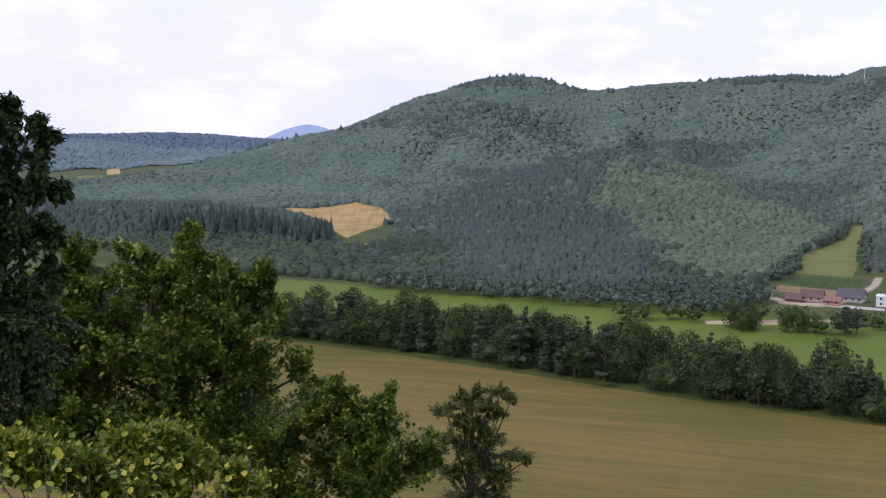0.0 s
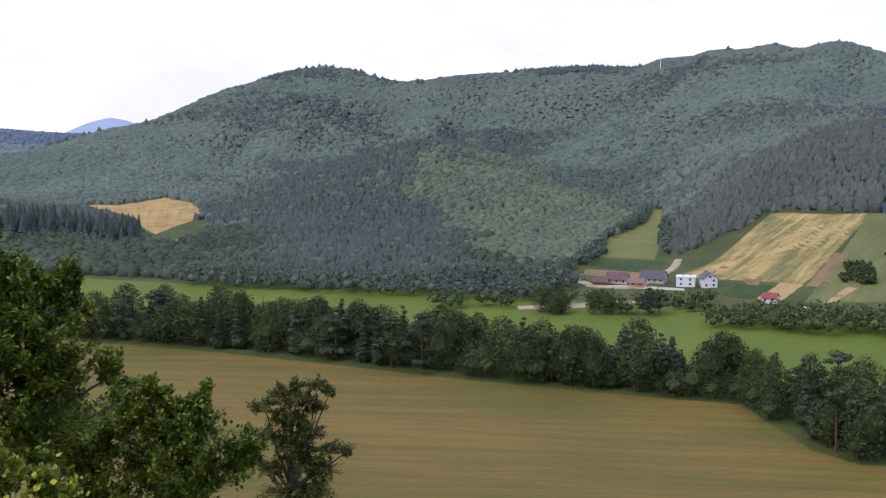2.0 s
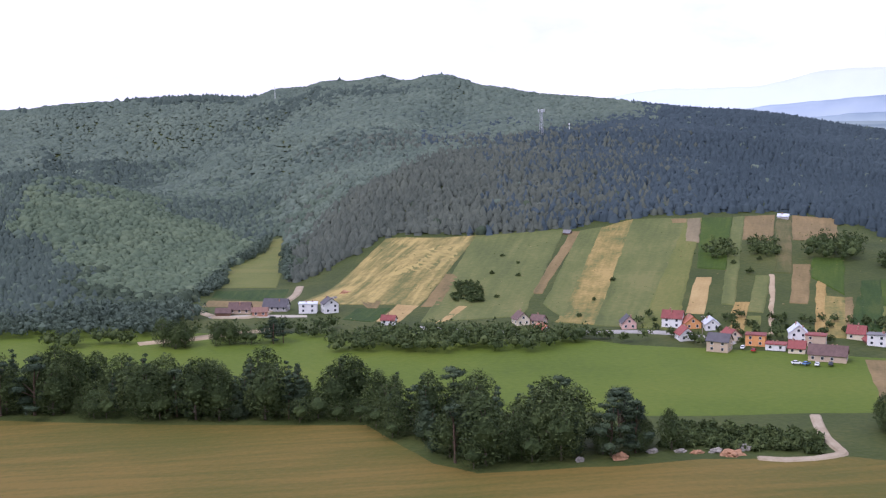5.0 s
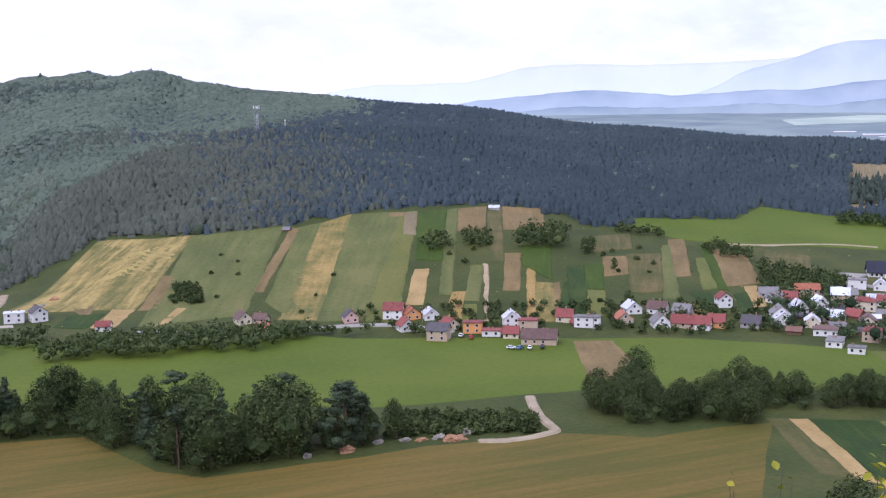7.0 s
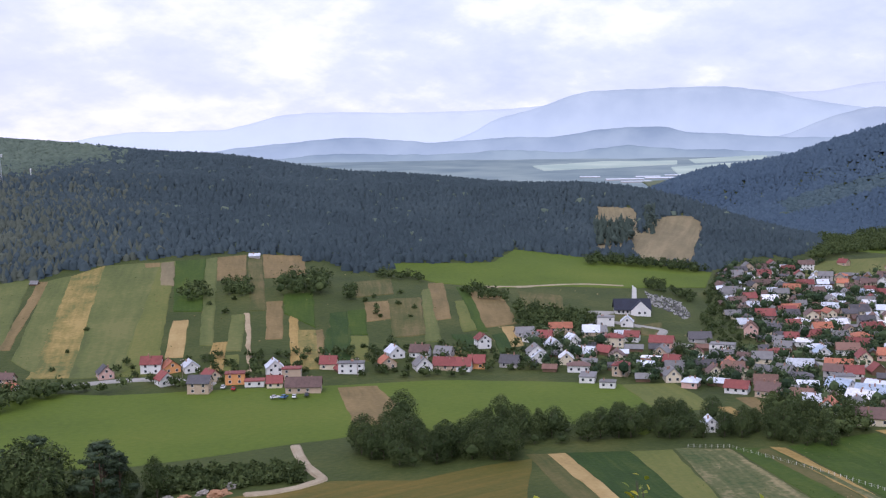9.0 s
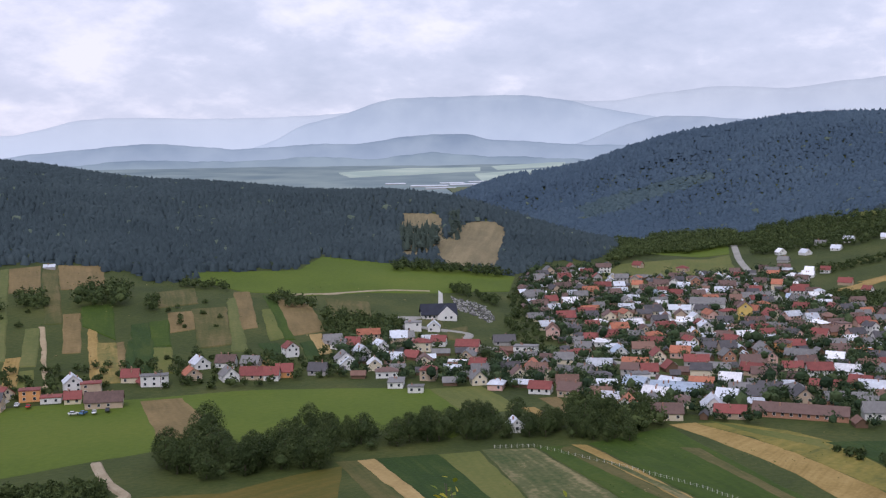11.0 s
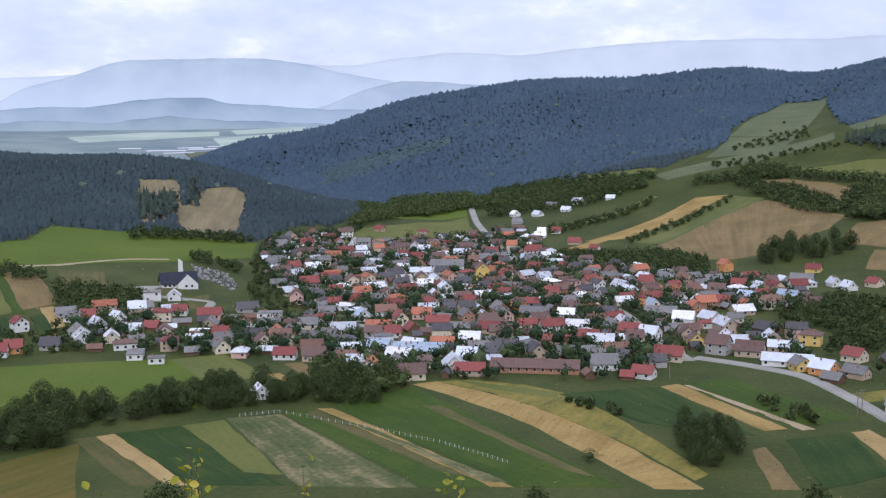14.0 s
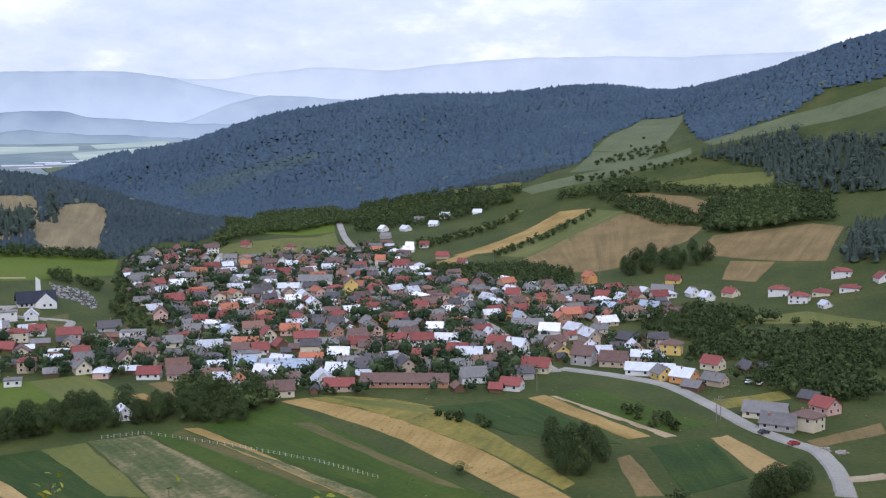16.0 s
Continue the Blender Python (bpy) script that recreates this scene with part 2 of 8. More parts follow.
NORTH_HILL = ((-60, 1700, 1950, 24, 2100, 40), (-24, 1720, 1950, 22, 2100, 36), (-18.6, 1750, 1950, 20, 2100, 30), (-15.8, 1800, 1960, 20, 2100, 30), (-14.4, 1850, 1980, 8, 2100, 12), (-12.6, 1900, 2000, 0, 2100, 0))
FAR_HUMP = ((-60, 2100, 2250, 12, 2400, 26), (-16, 2100, 2250, 12, 2400, 26), (-13, 2100, 2250, 14, 2400, 31), (-10.5, 2100, 2250, 8, 2400, 21), (-8.6, 2120, 2250, 4, 2400, 13), (-5, 2150, 2280, 0, 2400, 4))
SPUR = ((-40, 800, 850, 12, 920, 26), (-20, 800, 850, 10, 920, 23), (-15, 800, 850, 9, 910, 21), (-11, 800, 850, 8, 900, 19), (-9.3, 800, 850, 6, 890, 13), (-6.5, 800, 840, 0, 870, 1))

AZ = np.concatenate([np.arange(-40, 118, 0.5), np.arange(118, 320.1, 3.67)])
AZ[-1] = 320.0
RAD = np.concatenate([np.arange(0, 300, 6.0), np.arange(300, 1960, 9.0), np.arange(1960, 2600, 32.0), np.arange(2600, 4850, 95.0), [4860.0]])


def hill_layer(rows, back):
    rows = np.array(rows, float)
    out = np.zeros((len(AZ), len(RAD)))
    for d, w in ((-2, 1), (-1, 2), (0, 3), (1, 2), (2, 1)):
        a = AZ + d
        rf, rm, zm, rc, zc = [np.interp(a, rows[:, 0], rows[:, k]) for k in range(1, 6)]
        fade = np.clip((a - rows[0, 0]) / 6 + 1, 0, 1) * np.clip((rows[-1, 0] - a) / 6 + 1, 0, 1)
        for i in range(len(AZ)):
            z = 0
            for s in (-30, -15, 0, 15, 30):
                z = z + np.interp(RAD + s, [rf[i], rm[i], rc[i], rc[i] + back * 0.4, rc[i] + back], [0, zm[i], zc[i], zc[i] * 0.6, 0]) / 5
            out[i] += z * fade[i] * w / 9
    return out


def land_table():
    z = np.maximum.reduce([hill_layer(MAIN_HILL, 500), hill_layer(EAST_HILL, 450), hill_layer(SOUTH_HILL, 700), hill_layer(NORTH_HILL, 350), hill_layer(FAR_HUMP, 500), hill_layer(SPUR, 130)])
    a, r = np.meshgrid(np.radians(AZ), RAD, indexing="ij")
    x, y = r * np.sin(a), r * np.cos(a)
    # wooded knoll in front of the main hill
    kx, ky = 1080 * math.sin(radians(8.5)), 1080 * math.cos(radians(8.5))
    across, along = (x - kx) * math.cos(radians(8.5)) - (y - ky) * math.sin(radians(8.5)), (x - kx) * math.sin(radians(8.5)) + (y - ky) * math.cos(radians(8.5))
    d = np.sqrt((across / np.where(across > 0, 190, 165)) ** 2 + (along / 230) ** 2 + 0.012)
    z += 25 * (1 - d + np.sqrt((1 - d) ** 2 + 0.02)) * 1.05
    # gullies and swells, growing with height
    n = np.zeros_like(z)
    for k, (wx, wy, p) in enumerate(((0.011, 0.004, 0.3), (-0.006, 0.012, 1.7), (0.021, 0.017, 2.9), (0.019, -0.024, 0.8), (0.037, 0.012, 2.2))):
        n += np.sin(wx * x + wy * y + p) * (1.0, 1.0, 0.55, 0.5, 0.35)[k]
    z += n * np.clip(z / 60, 0, 1) * 3.4
    # spurs and gullies running down the face of the main hill
    deg = np.degrees(a)
    face = np.interp(r, [1120, 1330, 1560, 1790], [0, 1, 1, 0]) * np.interp(deg, [-10, -4, 26, 32], [0, 1, 1, 0])
    skew = deg - (r - 1400) * 0.0075
    z += face * (9.0 * np.abs(np.sin(skew * 0.62 + 0.4)) - 5.0 + 3.5 * np.sin(skew * 1.9 + r * 0.004))
    z += 0.5 * np.sin(x * 0.013 + 1) * np.sin(y * 0.011) * np.clip((r - 420) / 200, 0, 1)
    # steep slope under the viewpoint, rising further behind it
    ahead = np.clip((np.cos(a - radians(40)) + 0.1) / 0.5, 0, 1)
    steep = np.interp(r, [0, 2, 150, 215, 275], [103.3, 102.6, 20.5, 6.0, 0.0])
    behind = 103.3 + 60 * np.clip(r / 900, 0, 1) * np.exp(-np.clip(r - 900, 0, None) / 900)
    z = np.maximum(z, 0) + 0.0
    near = np.clip(1 - (r - 275) / 40, 0, 1)
    z = ahead * (z * (1 - near) + steep * near * (r < 275)) + (1 - ahead) * behind * np.clip((4860 - r) / 2500, 0.2, 1)
    # the far plain climbs gently towards its hills
    z += np.clip((r - 2300) / 1900, 0, 1) * 66 * np.clip((np.degrees(a) - 40) / 6, 0, 1) * np.clip((100 - np.degrees(a)) / 6, 0, 1)
    # the land to the north drops away
    z -= np.clip((r - 2450) / 2400, 0, 1) * 110 * np.clip((34 - np.degrees(a)) / 8, 0, 1) * (np.degrees(a) < 40)
    z[:, 0] = 103.3
    return z


LAND = land_table()


def ground(x, y):
    """Height of the land at a place of the plan; works on arrays."""
    x, y = np.asarray(x, float), np.asarray(y, float)
    a, r = np.degrees(np.arctan2(x, y)), np.hypot(x, y)
    a = np.where(a < -40, a + 360, a)
    i = np.clip(np.searchsorted(AZ, a, side="right") - 1, 0, len(AZ) - 2)
    j = np.clip(np.searchsorted(RAD, r, side="right") - 1, 0, len(RAD) - 2)
    u = np.clip((a - AZ[i]) / (AZ[i + 1] - AZ[i]), 0, 1)
    v = np.clip((r - RAD[j]) / (RAD[j + 1] - RAD[j]), 0, 1)
    return (LAND[i, j] * (1 - u) + LAND[i + 1, j] * u) * (1 - v) + (LAND[i, j + 1] * (1 - u) + LAND[i + 1, j + 1] * u) * v


def polar(bearing, r):
    return r * math.sin(radians(bearing)), r * math.cos(radians(bearing))

# ---- helpers for meshes ----
def mesh_of(name, verts, faces, material, smooth=False):
    """A mesh from arrays: verts n x 3, faces n x 3 or n x 4."""
    verts, faces = np.asarray(verts, np.float32), np.asarray(faces, np.int32)
    me = bpy.data.meshes.new(name)
    k = faces.shape[1]
    me.vertices.add(len(verts))
    me.vertices.foreach_set("co", verts.ravel())
    me.loops.add(faces.size)
    me.loops.foreach_set("vertex_index", faces.ravel())
    me.polygons.add(len(faces))
    me.polygons.foreach_set("loop_start", np.arange(len(faces), dtype=np.int32) * k)
    me.polygons.foreach_set("use_smooth", np.full(len(faces), smooth))
    me.update(calc_edges=True)
    me.materials.append(material)
    return me


def grid_faces(nu, nv, wrap=False):
    i, j = np.meshgrid(np.arange(nu if wrap else nu - 1), np.arange(nv - 1), indexing="ij")
    i2 = (i + 1) % nu
    return np.stack([i * nv + j, i * nv + j + 1, i2 * nv + j + 1, i2 * nv + j], -1).reshape(-1, 4)


# ---- the ground: one sheet to the horizon ----
def build_ground():
    a, r = np.meshgrid(np.radians(AZ[:-1]), RAD, indexing="ij")
    v = np.stack([r * np.sin(a), r * np.cos(a), LAND[:-1]], -1).reshape(-1, 3)
    ob = new("ground", mesh_of("ground", v, grid_faces(len(AZ) - 1, len(RAD), True), grass, True))
    tagged(ob, "grassy valley floor rising into surrounding hills", "ground", kind="structure")


build_ground()


# ---- distant ranges, beyond the plain ----
def range_ridge(name, rows, r, depth, material, label, rough=6.0, foot=-5.0):
    """rows: bearing and height above the horizon in degrees."""
    rows = np.array(rows, float)
    az = np.arange(rows[0, 0], rows[-1, 0] + 0.01, 0.12)
    top = np.interp(az, rows[:, 0], rows[:, 1])
    k = np.hanning(13)
    top = np.convolve(np.pad(top, 6, mode="edge"), k / k.sum(), "valid")
    z = EYE_Z + r * np.tan(np.radians(top))
    z = z + rough * (1.2 * np.sin(az * 1.3 + r) + 0.9 * np.sin(az * 2.9 + 1 + np.sin(az * 0.7)) + 0.6 * np.sin(az * 6.1 + 2 * np.sin(az * 1.1)) + 0.3 * np.sin(az * 13.3 + 3 * np.sin(az * 1.9)))
    steps = np.array([0, 0.25, 0.5, 0.72, 0.88, 1.0, 1.06])
    rise = np.array([0.0, 0.2, 0.46, 0.72, 0.92, 1.0, 0.5])
    R = (r - depth) + depth * steps
    wob = 1 + 0.04 * np.sin(az[:, None] * 3.7 + steps * 3) * (steps * (1 - steps) * 4).clip(0)
    Z = foot + (z[:, None] - foot) * rise * wob
    a = np.radians(az)[:, None]
    v = np.stack([R * np.sin(a), R * np.cos(a), Z], -1).reshape(-1, 3)
    tagged(new(name, mesh_of(name, v, grid_faces(len(az), len(steps)), material, True)), label, "mountain", kind="structure")


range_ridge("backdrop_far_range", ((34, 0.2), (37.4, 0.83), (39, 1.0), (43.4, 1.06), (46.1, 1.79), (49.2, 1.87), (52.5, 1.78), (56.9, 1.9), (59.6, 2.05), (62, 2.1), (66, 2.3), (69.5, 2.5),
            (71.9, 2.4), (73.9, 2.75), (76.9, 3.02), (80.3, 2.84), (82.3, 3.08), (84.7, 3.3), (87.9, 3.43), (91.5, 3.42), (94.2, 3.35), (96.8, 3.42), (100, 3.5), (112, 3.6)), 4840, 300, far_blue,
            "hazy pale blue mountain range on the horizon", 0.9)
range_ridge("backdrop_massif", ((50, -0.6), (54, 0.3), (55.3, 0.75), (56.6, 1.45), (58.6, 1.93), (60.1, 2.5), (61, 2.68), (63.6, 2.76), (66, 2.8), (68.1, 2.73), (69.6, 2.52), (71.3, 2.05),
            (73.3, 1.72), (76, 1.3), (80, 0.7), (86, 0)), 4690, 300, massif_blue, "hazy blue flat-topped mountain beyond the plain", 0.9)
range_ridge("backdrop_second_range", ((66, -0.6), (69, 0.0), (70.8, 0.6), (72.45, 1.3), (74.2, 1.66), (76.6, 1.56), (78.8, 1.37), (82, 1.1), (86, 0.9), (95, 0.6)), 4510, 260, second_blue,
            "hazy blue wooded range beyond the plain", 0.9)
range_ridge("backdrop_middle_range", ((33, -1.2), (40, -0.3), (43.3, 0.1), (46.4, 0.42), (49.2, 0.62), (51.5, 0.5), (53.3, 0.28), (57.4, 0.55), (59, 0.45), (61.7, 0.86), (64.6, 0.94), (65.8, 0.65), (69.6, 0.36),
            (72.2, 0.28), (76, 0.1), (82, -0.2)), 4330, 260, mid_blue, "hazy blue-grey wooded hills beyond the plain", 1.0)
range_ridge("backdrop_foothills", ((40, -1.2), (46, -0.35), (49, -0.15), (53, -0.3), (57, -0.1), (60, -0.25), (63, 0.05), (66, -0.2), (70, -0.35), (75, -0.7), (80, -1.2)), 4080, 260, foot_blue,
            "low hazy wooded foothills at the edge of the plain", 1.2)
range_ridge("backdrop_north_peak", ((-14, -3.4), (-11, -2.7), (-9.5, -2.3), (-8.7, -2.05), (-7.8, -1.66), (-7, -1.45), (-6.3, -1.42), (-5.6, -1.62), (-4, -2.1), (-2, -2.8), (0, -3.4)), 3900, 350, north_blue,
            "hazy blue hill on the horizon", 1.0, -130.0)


def build_plain():
    """The hazy plain far beyond the ridge."""
    az, rr = np.arange(44, 86, 0.5), np.arange(2350, 4300, 60.0)
    a, r = np.meshgrid(np.radians(az), rr, indexing="ij")
    x, y = r * np.sin(a), r * np.cos(a)
    v = np.stack([x, y, ground(x, y) + 5.0 + 1.5 * np.sin(x * 0.01) * np.sin(y * 0.013) ** 2], -1).reshape(-1, 3)
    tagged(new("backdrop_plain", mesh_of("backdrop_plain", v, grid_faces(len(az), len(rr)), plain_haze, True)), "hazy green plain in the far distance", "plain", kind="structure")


build_plain()
# ---- field surfaces ----
UVROWS = "rows"
lightmeadow = surface("pale_meadow", [(0.0861, 0.1071, 0.0241), (0.1208, 0.1339, 0.0309), (0.1575, 0.1524, 0.0414)], 40, 2.0, 0.2, stripe=(UVROWS, 4, 0.18))
meadow2 = surface("green_crop", [(0.0297, 0.0571, 0.0045), (0.0429, 0.0765, 0.0060), (0.0638, 0.0918, 0.0091)], 30, 2.0, 0.2, stripe=(UVROWS, 3, 0.25))
darkmeadow = surface("dark_grass", [(0.0310, 0.0592, 0.0063), (0.0460, 0.0785, 0.0080), (0.0700, 0.0959, 0.0119)], 25, 2.5, 0.2, stripe=(UVROWS, 6, 0.2))
crop = surface("potato_rows", [(0.0176, 0.0400, 0.0058), (0.0264, 0.0550, 0.0076), (0.0473, 0.0720, 0.0112)], 18, 1.5, 0.3, stripe=(UVROWS, 2.5, 0.35))
soil = surface("bare_brown_soil", [(0.1264, 0.0994, 0.0388), (0.1836, 0.1328, 0.0534), (0.2408, 0.1706, 0.0724)], 25, 2.0, 0.2, stripe=(UVROWS, 4, 0.25))
hay = surface("patchy_dry_hay", [(0.115, 0.118, 0.034), (0.235, 0.190, 0.060), (0.37, 0.285, 0.096)], 16, 2.4, 0.2, stripe=(UVROWS, 5, 0.5))
# olive grass, brighter than dark_grass: sunlight on the slope is put into its colour
slopegrass = surface("slope_grass", [(0.0766, 0.0950, 0.0264), (0.1067, 0.1242, 0.0341), (0.1485, 0.1490, 0.0473)], 40, 2.5, 0.2, stripe=(UVROWS, 6, 0.3))
browngrass = surface("brownish_grass", [(0.062, 0.074, 0.0180), (0.098, 0.092, 0.0280), (0.142, 0.114, 0.0440)], 20, 2.0, 0.2, stripe=(UVROWS, 4, 0.4))
drysoil = surface("dry_grey_soil", [(0.150, 0.125, 0.068), (0.195, 0.160, 0.086), (0.245, 0.200, 0.110)], 30, 2.5, 0.2, stripe=(UVROWS, 7, 0.4))
gold = surface("ripe_grain", [(0.2173, 0.1484, 0.0424), (0.3074, 0.2120, 0.0678), (0.3922, 0.2756, 0.1007)], 20, 1.5, 0.2, stripe=(UVROWS, 3, 0.25))
goldlight = surface("cut_hay", [(0.21, 0.175, 0.056), (0.32, 0.25, 0.082), (0.42, 0.325, 0.11)], 14, 2.5, 0.2)
goldsoil = surface("patchy_hay", [(0.1, 0.115, 0.0328), (0.22, 0.175, 0.0515), (0.33, 0.24, 0.0796)], 12, 2.0, 0.2, stripe=(UVROWS, 5, 0.3))
tan = surface("harvested_grain", [(0.271, 0.1899, 0.073), (0.3462, 0.2457, 0.0972), (0.4061, 0.3006, 0.1275)], 15, 1.5, 0.2, stripe=(UVROWS, 2.5, 0.2))
tangrass = surface("dry_grass", [(0.074, 0.098, 0.047), (0.105, 0.125, 0.060), (0.140, 0.155, 0.078)], 25, 3, 0.2)
weeds = surface("weedy_fallow", [(0.050, 0.078, 0.0200), (0.105, 0.112, 0.0420), (0.26, 0.215, 0.1050)], 16, 2.0, 0.3, stripe=(UVROWS, 5, 0.3))
weedygold = surface("yellow_weeds", [(0.1, 0.105, 0.0243), (0.19, 0.165, 0.0337), (0.27, 0.21, 0.0515)], 14, 2.0, 0.3, stripe=(UVROWS, 5, 0.25))
earth = surface("trodden_earth", [(0.26, 0.2, 0.1123), (0.36, 0.28, 0.1685), (0.44, 0.36, 0.234)], 10, 1.0, 0.2)
gravel = surface("pale_gravel", [(0.3, 0.27, 0.2153), (0.42, 0.38, 0.3089), (0.52, 0.48, 0.4025)], 8, 0.6, 0.2)
gravelroad = surface("dirt_track", [(0.25, 0.2, 0.1217), (0.34, 0.28, 0.1872), (0.42, 0.36, 0.2527)], 8, 0.8, 0.2)
asphalt = surface("weathered_asphalt", [(0.24, 0.235, 0.2059), (0.31, 0.3, 0.2668), (0.38, 0.37, 0.3276)], 12, 0.8, 0.1)

FIELDS = []


def draped(name, left, right, material, step, lift, wobble=0.8):
    """A sheet between two edges of the plan, laid on the land, with its rows running from one edge to the other."""
    left, right = np.array(left, float), np.array(right, float)
    width = np.linalg.norm(np.diff((left + right) / 2, axis=0), axis=1).sum()
    length = np.linalg.norm(right - left, axis=1).mean()
    nu, nv = int(np.clip(width / step, 2, 130)) + 1, int(np.clip(length / step, 2, 60)) + 1
    s = np.linspace(0, len(left) - 1, nu)
    k = np.arange(len(left))
    a = np.stack([np.interp(s, k, left[:, 0]), np.interp(s, k, left[:, 1])], -1)
    b = np.stack([np.interp(s, k, right[:, 0]), np.interp(s, k, right[:, 1])], -1)
    t = np.linspace(0, 1, nv)[None, :, None]
    p = a[:, None] * (1 - t) + b[:, None] * t
    rng = np.random.default_rng(len(FIELDS) + 7)
    p += rng.normal(size=p.shape) * wobble * 0.35
    z = ground(p[..., 0], p[..., 1]) + lift
    # the sheet's rim turns down into the soil
    p, z = np.pad(p, ((1, 1), (1, 1), (0, 0)), mode="edge"), np.pad(z, 1, mode="edge")
    for here, next_, after in ((np.s_[0], np.s_[1], np.s_[2]), (np.s_[-1], np.s_[-2], np.s_[-3]), (np.s_[:, 0], np.s_[:, 1], np.s_[:, 2]), (np.s_[:, -1], np.s_[:, -2], np.s_[:, -3])):
        out = p[next_] - p[after]
        p[here] = p[next_] + out / (np.linalg.norm(out, axis=-1, keepdims=True) + 1e-6) * min(1.6, 0.4 * step)
    z[0], z[-1], z[:, 0], z[:, -1] = [ground(p[k][..., 0], p[k][..., 1]) + lift for k in (np.s_[0], np.s_[-1], np.s_[:, 0], np.s_[:, -1])]
    z[0], z[-1], z[:, 0], z[:, -1] = z[0] - lift - 0.5, z[-1] - lift - 0.5, z[:, 0] - lift - 0.5, z[:, -1] - lift - 0.5
    nu, nv = nu + 2, nv + 2
    s, t = np.pad(s, 1, mode="edge"), np.pad(t, ((0, 0), (1, 1), (0, 0)), mode="edge")
    v = np.concatenate([p, z[..., None]], -1).reshape(-1, 3)
    f = grid_faces(nu, nv)
    q = v[f[:, [0, 1, 2]]]
    if np.cross(q[:, 1] - q[:, 0], q[:, 2] - q[:, 0])[:, 2].sum() < 0:
        f = f[:, ::-1]
    me = mesh_of(name, v, f, material, False)
    uv = me.uv_layers.new(name="rows")
    st = np.stack(np.broadcast_arrays((s / max(len(left) - 1, 1) * width)[:, None], (t[0, :, 0] * length)[None]), -1).reshape(-1, 2)
    uv.data.foreach_set("uv", st[f.ravel()].astype(np.float32).ravel())
    return me


def field(name, material, label, left, right):
    q = np.array(list(left) + list(right))
    flat = np.ptp(ground(q[:, 0], q[:, 1])) < 1.2
    lift = 0.05 + 0.0012 * len(FIELDS) if flat else 0.22 + 0.002 * len(FIELDS)
    if name == "plain_field":
        lift = 7.5
    step = 14 if name in ("mown_field", "meadow") else 7
    ob = new(name, draped(name, left, right, material, step, lift))
    tagged(ob, label, "field", kind="structure")
    FIELDS.append(list(left) + list(right)[::-1])
    return ob


ROADS = []


def road(name, material, width, label, points):
    p = np.array(points, float)
    s = np.linspace(0, len(p) - 1, (len(p) - 1) * 6 + 1)
    k = np.arange(len(p))
    q = np.stack([np.interp(s, k, p[:, 0]), np.interp(s, k, p[:, 1])], -1)
    for _ in range(3):
        q[1:-1] = (q[:-2] + 2 * q[1:-1] + q[2:]) / 4
    d = np.gradient(q, axis=0)
    d /= np.linalg.norm(d, axis=1, keepdims=True)
    n = np.stack([-d[:, 1], d[:, 0]], -1) * width / 2
    ob = new(name, draped(name, q + n, q - n, material, 3.0, 0.52 + 0.01 * len(ROADS), 0.25))
    tagged(ob, label, "road", kind="structure")
    ROADS.append((q, width))
    return ob


# ---- fields, meadows and gardens, laid on the land ----
field("mown_field", mown, "wide mown hayfield turning brown below the viewpoint",
      [(-211.5, 542.2), (-138.4, 519.9), (-74.8, 492.3), (-19.6, 461.6), (24.8, 431.3), (63.6, 403), (98.1, 379.5), (155.1, 346.9), (155, 320.5), (155.2, 298), (161.9, 283), (192.6, 272.9), (206.6, 267.5), (228.9, 262.1), (243.3, 254.3), (269.2, 242), (284.7, 220.3), (311.2, 211.1), (326.1, 202.8)],
      [(-107.9, 260.5), (-87.1, 268.2), (-39.2, 279.3), (-12.3, 281.7), (15.7, 281.6), (43.1, 278.7), (69.7, 273.3), (113.8, 258), (121, 254.7), (128, 251.3), (136.7, 246.6), (157.7, 233.8), (173.6, 222.2), (185, 212.8), (194.1, 204.6), (207.9, 190.5), (222.2, 173.6), (232.4, 159.7), (237.8, 151.5)])
field("meadow", meadow, "lush green meadow across the valley floor",
      [(-182.9, 715), (-75.5, 647.6), (22.6, 593.6), (103.4, 578.8), (141.5, 541.8), (212, 501), (246.2, 458), (300, 436.9), (312.2, 410.8), (341.1, 381.8), (379.2, 341), (416.9, 307.4), (442.8, 261), (455.7, 224.5), (433.2, 187.4)],
      [(-137.4, 530.5), (-60.6, 512.4), (17.7, 475.7), (75.9, 425.3), (105.4, 402.4), (160.6, 379.4), (186, 345.1), (227.1, 329.3), (238, 314), (266.3, 298.5), (298, 284.5), (319.1, 273.1), (349, 244.4), (381, 212), (376.7, 185.8)])
field("meadow", lightmeadow, "pale green field in a side valley",
      [(312, 874), (290.1, 824.4), (234, 748.3), (206.6, 668.8)],
      [(318.5, 863.1), (292.3, 798.2), (265.1, 727.2), (234.6, 655.3)])
field("garden_plot", crop, "green vegetable plot beside the hamlet",
      [(199.3, 658.5), (239.5, 645)],
      [(189.3, 636.4), (219.4, 603.4)])
field("garden_plot", soil, "bare brown plot beside the hamlet",
      [(185, 627.3), (218, 603.9)],
      [(175.8, 609.1), (207.9, 586.2)])
field("yard", earth, "pale trodden earth beside the hamlet",
      [(121.5, 528.2), (149.4, 529.3), (186.7, 532.2)],
      [(120.3, 520.3), (146.1, 517.8), (183.9, 522.6)])
field("yard", gravel, "pale gravel yard between farm buildings",
      [(169, 577.8), (191, 570.9), (215.6, 555.6)],
      [(168.7, 571.6), (188.5, 563.3), (213.4, 550)])
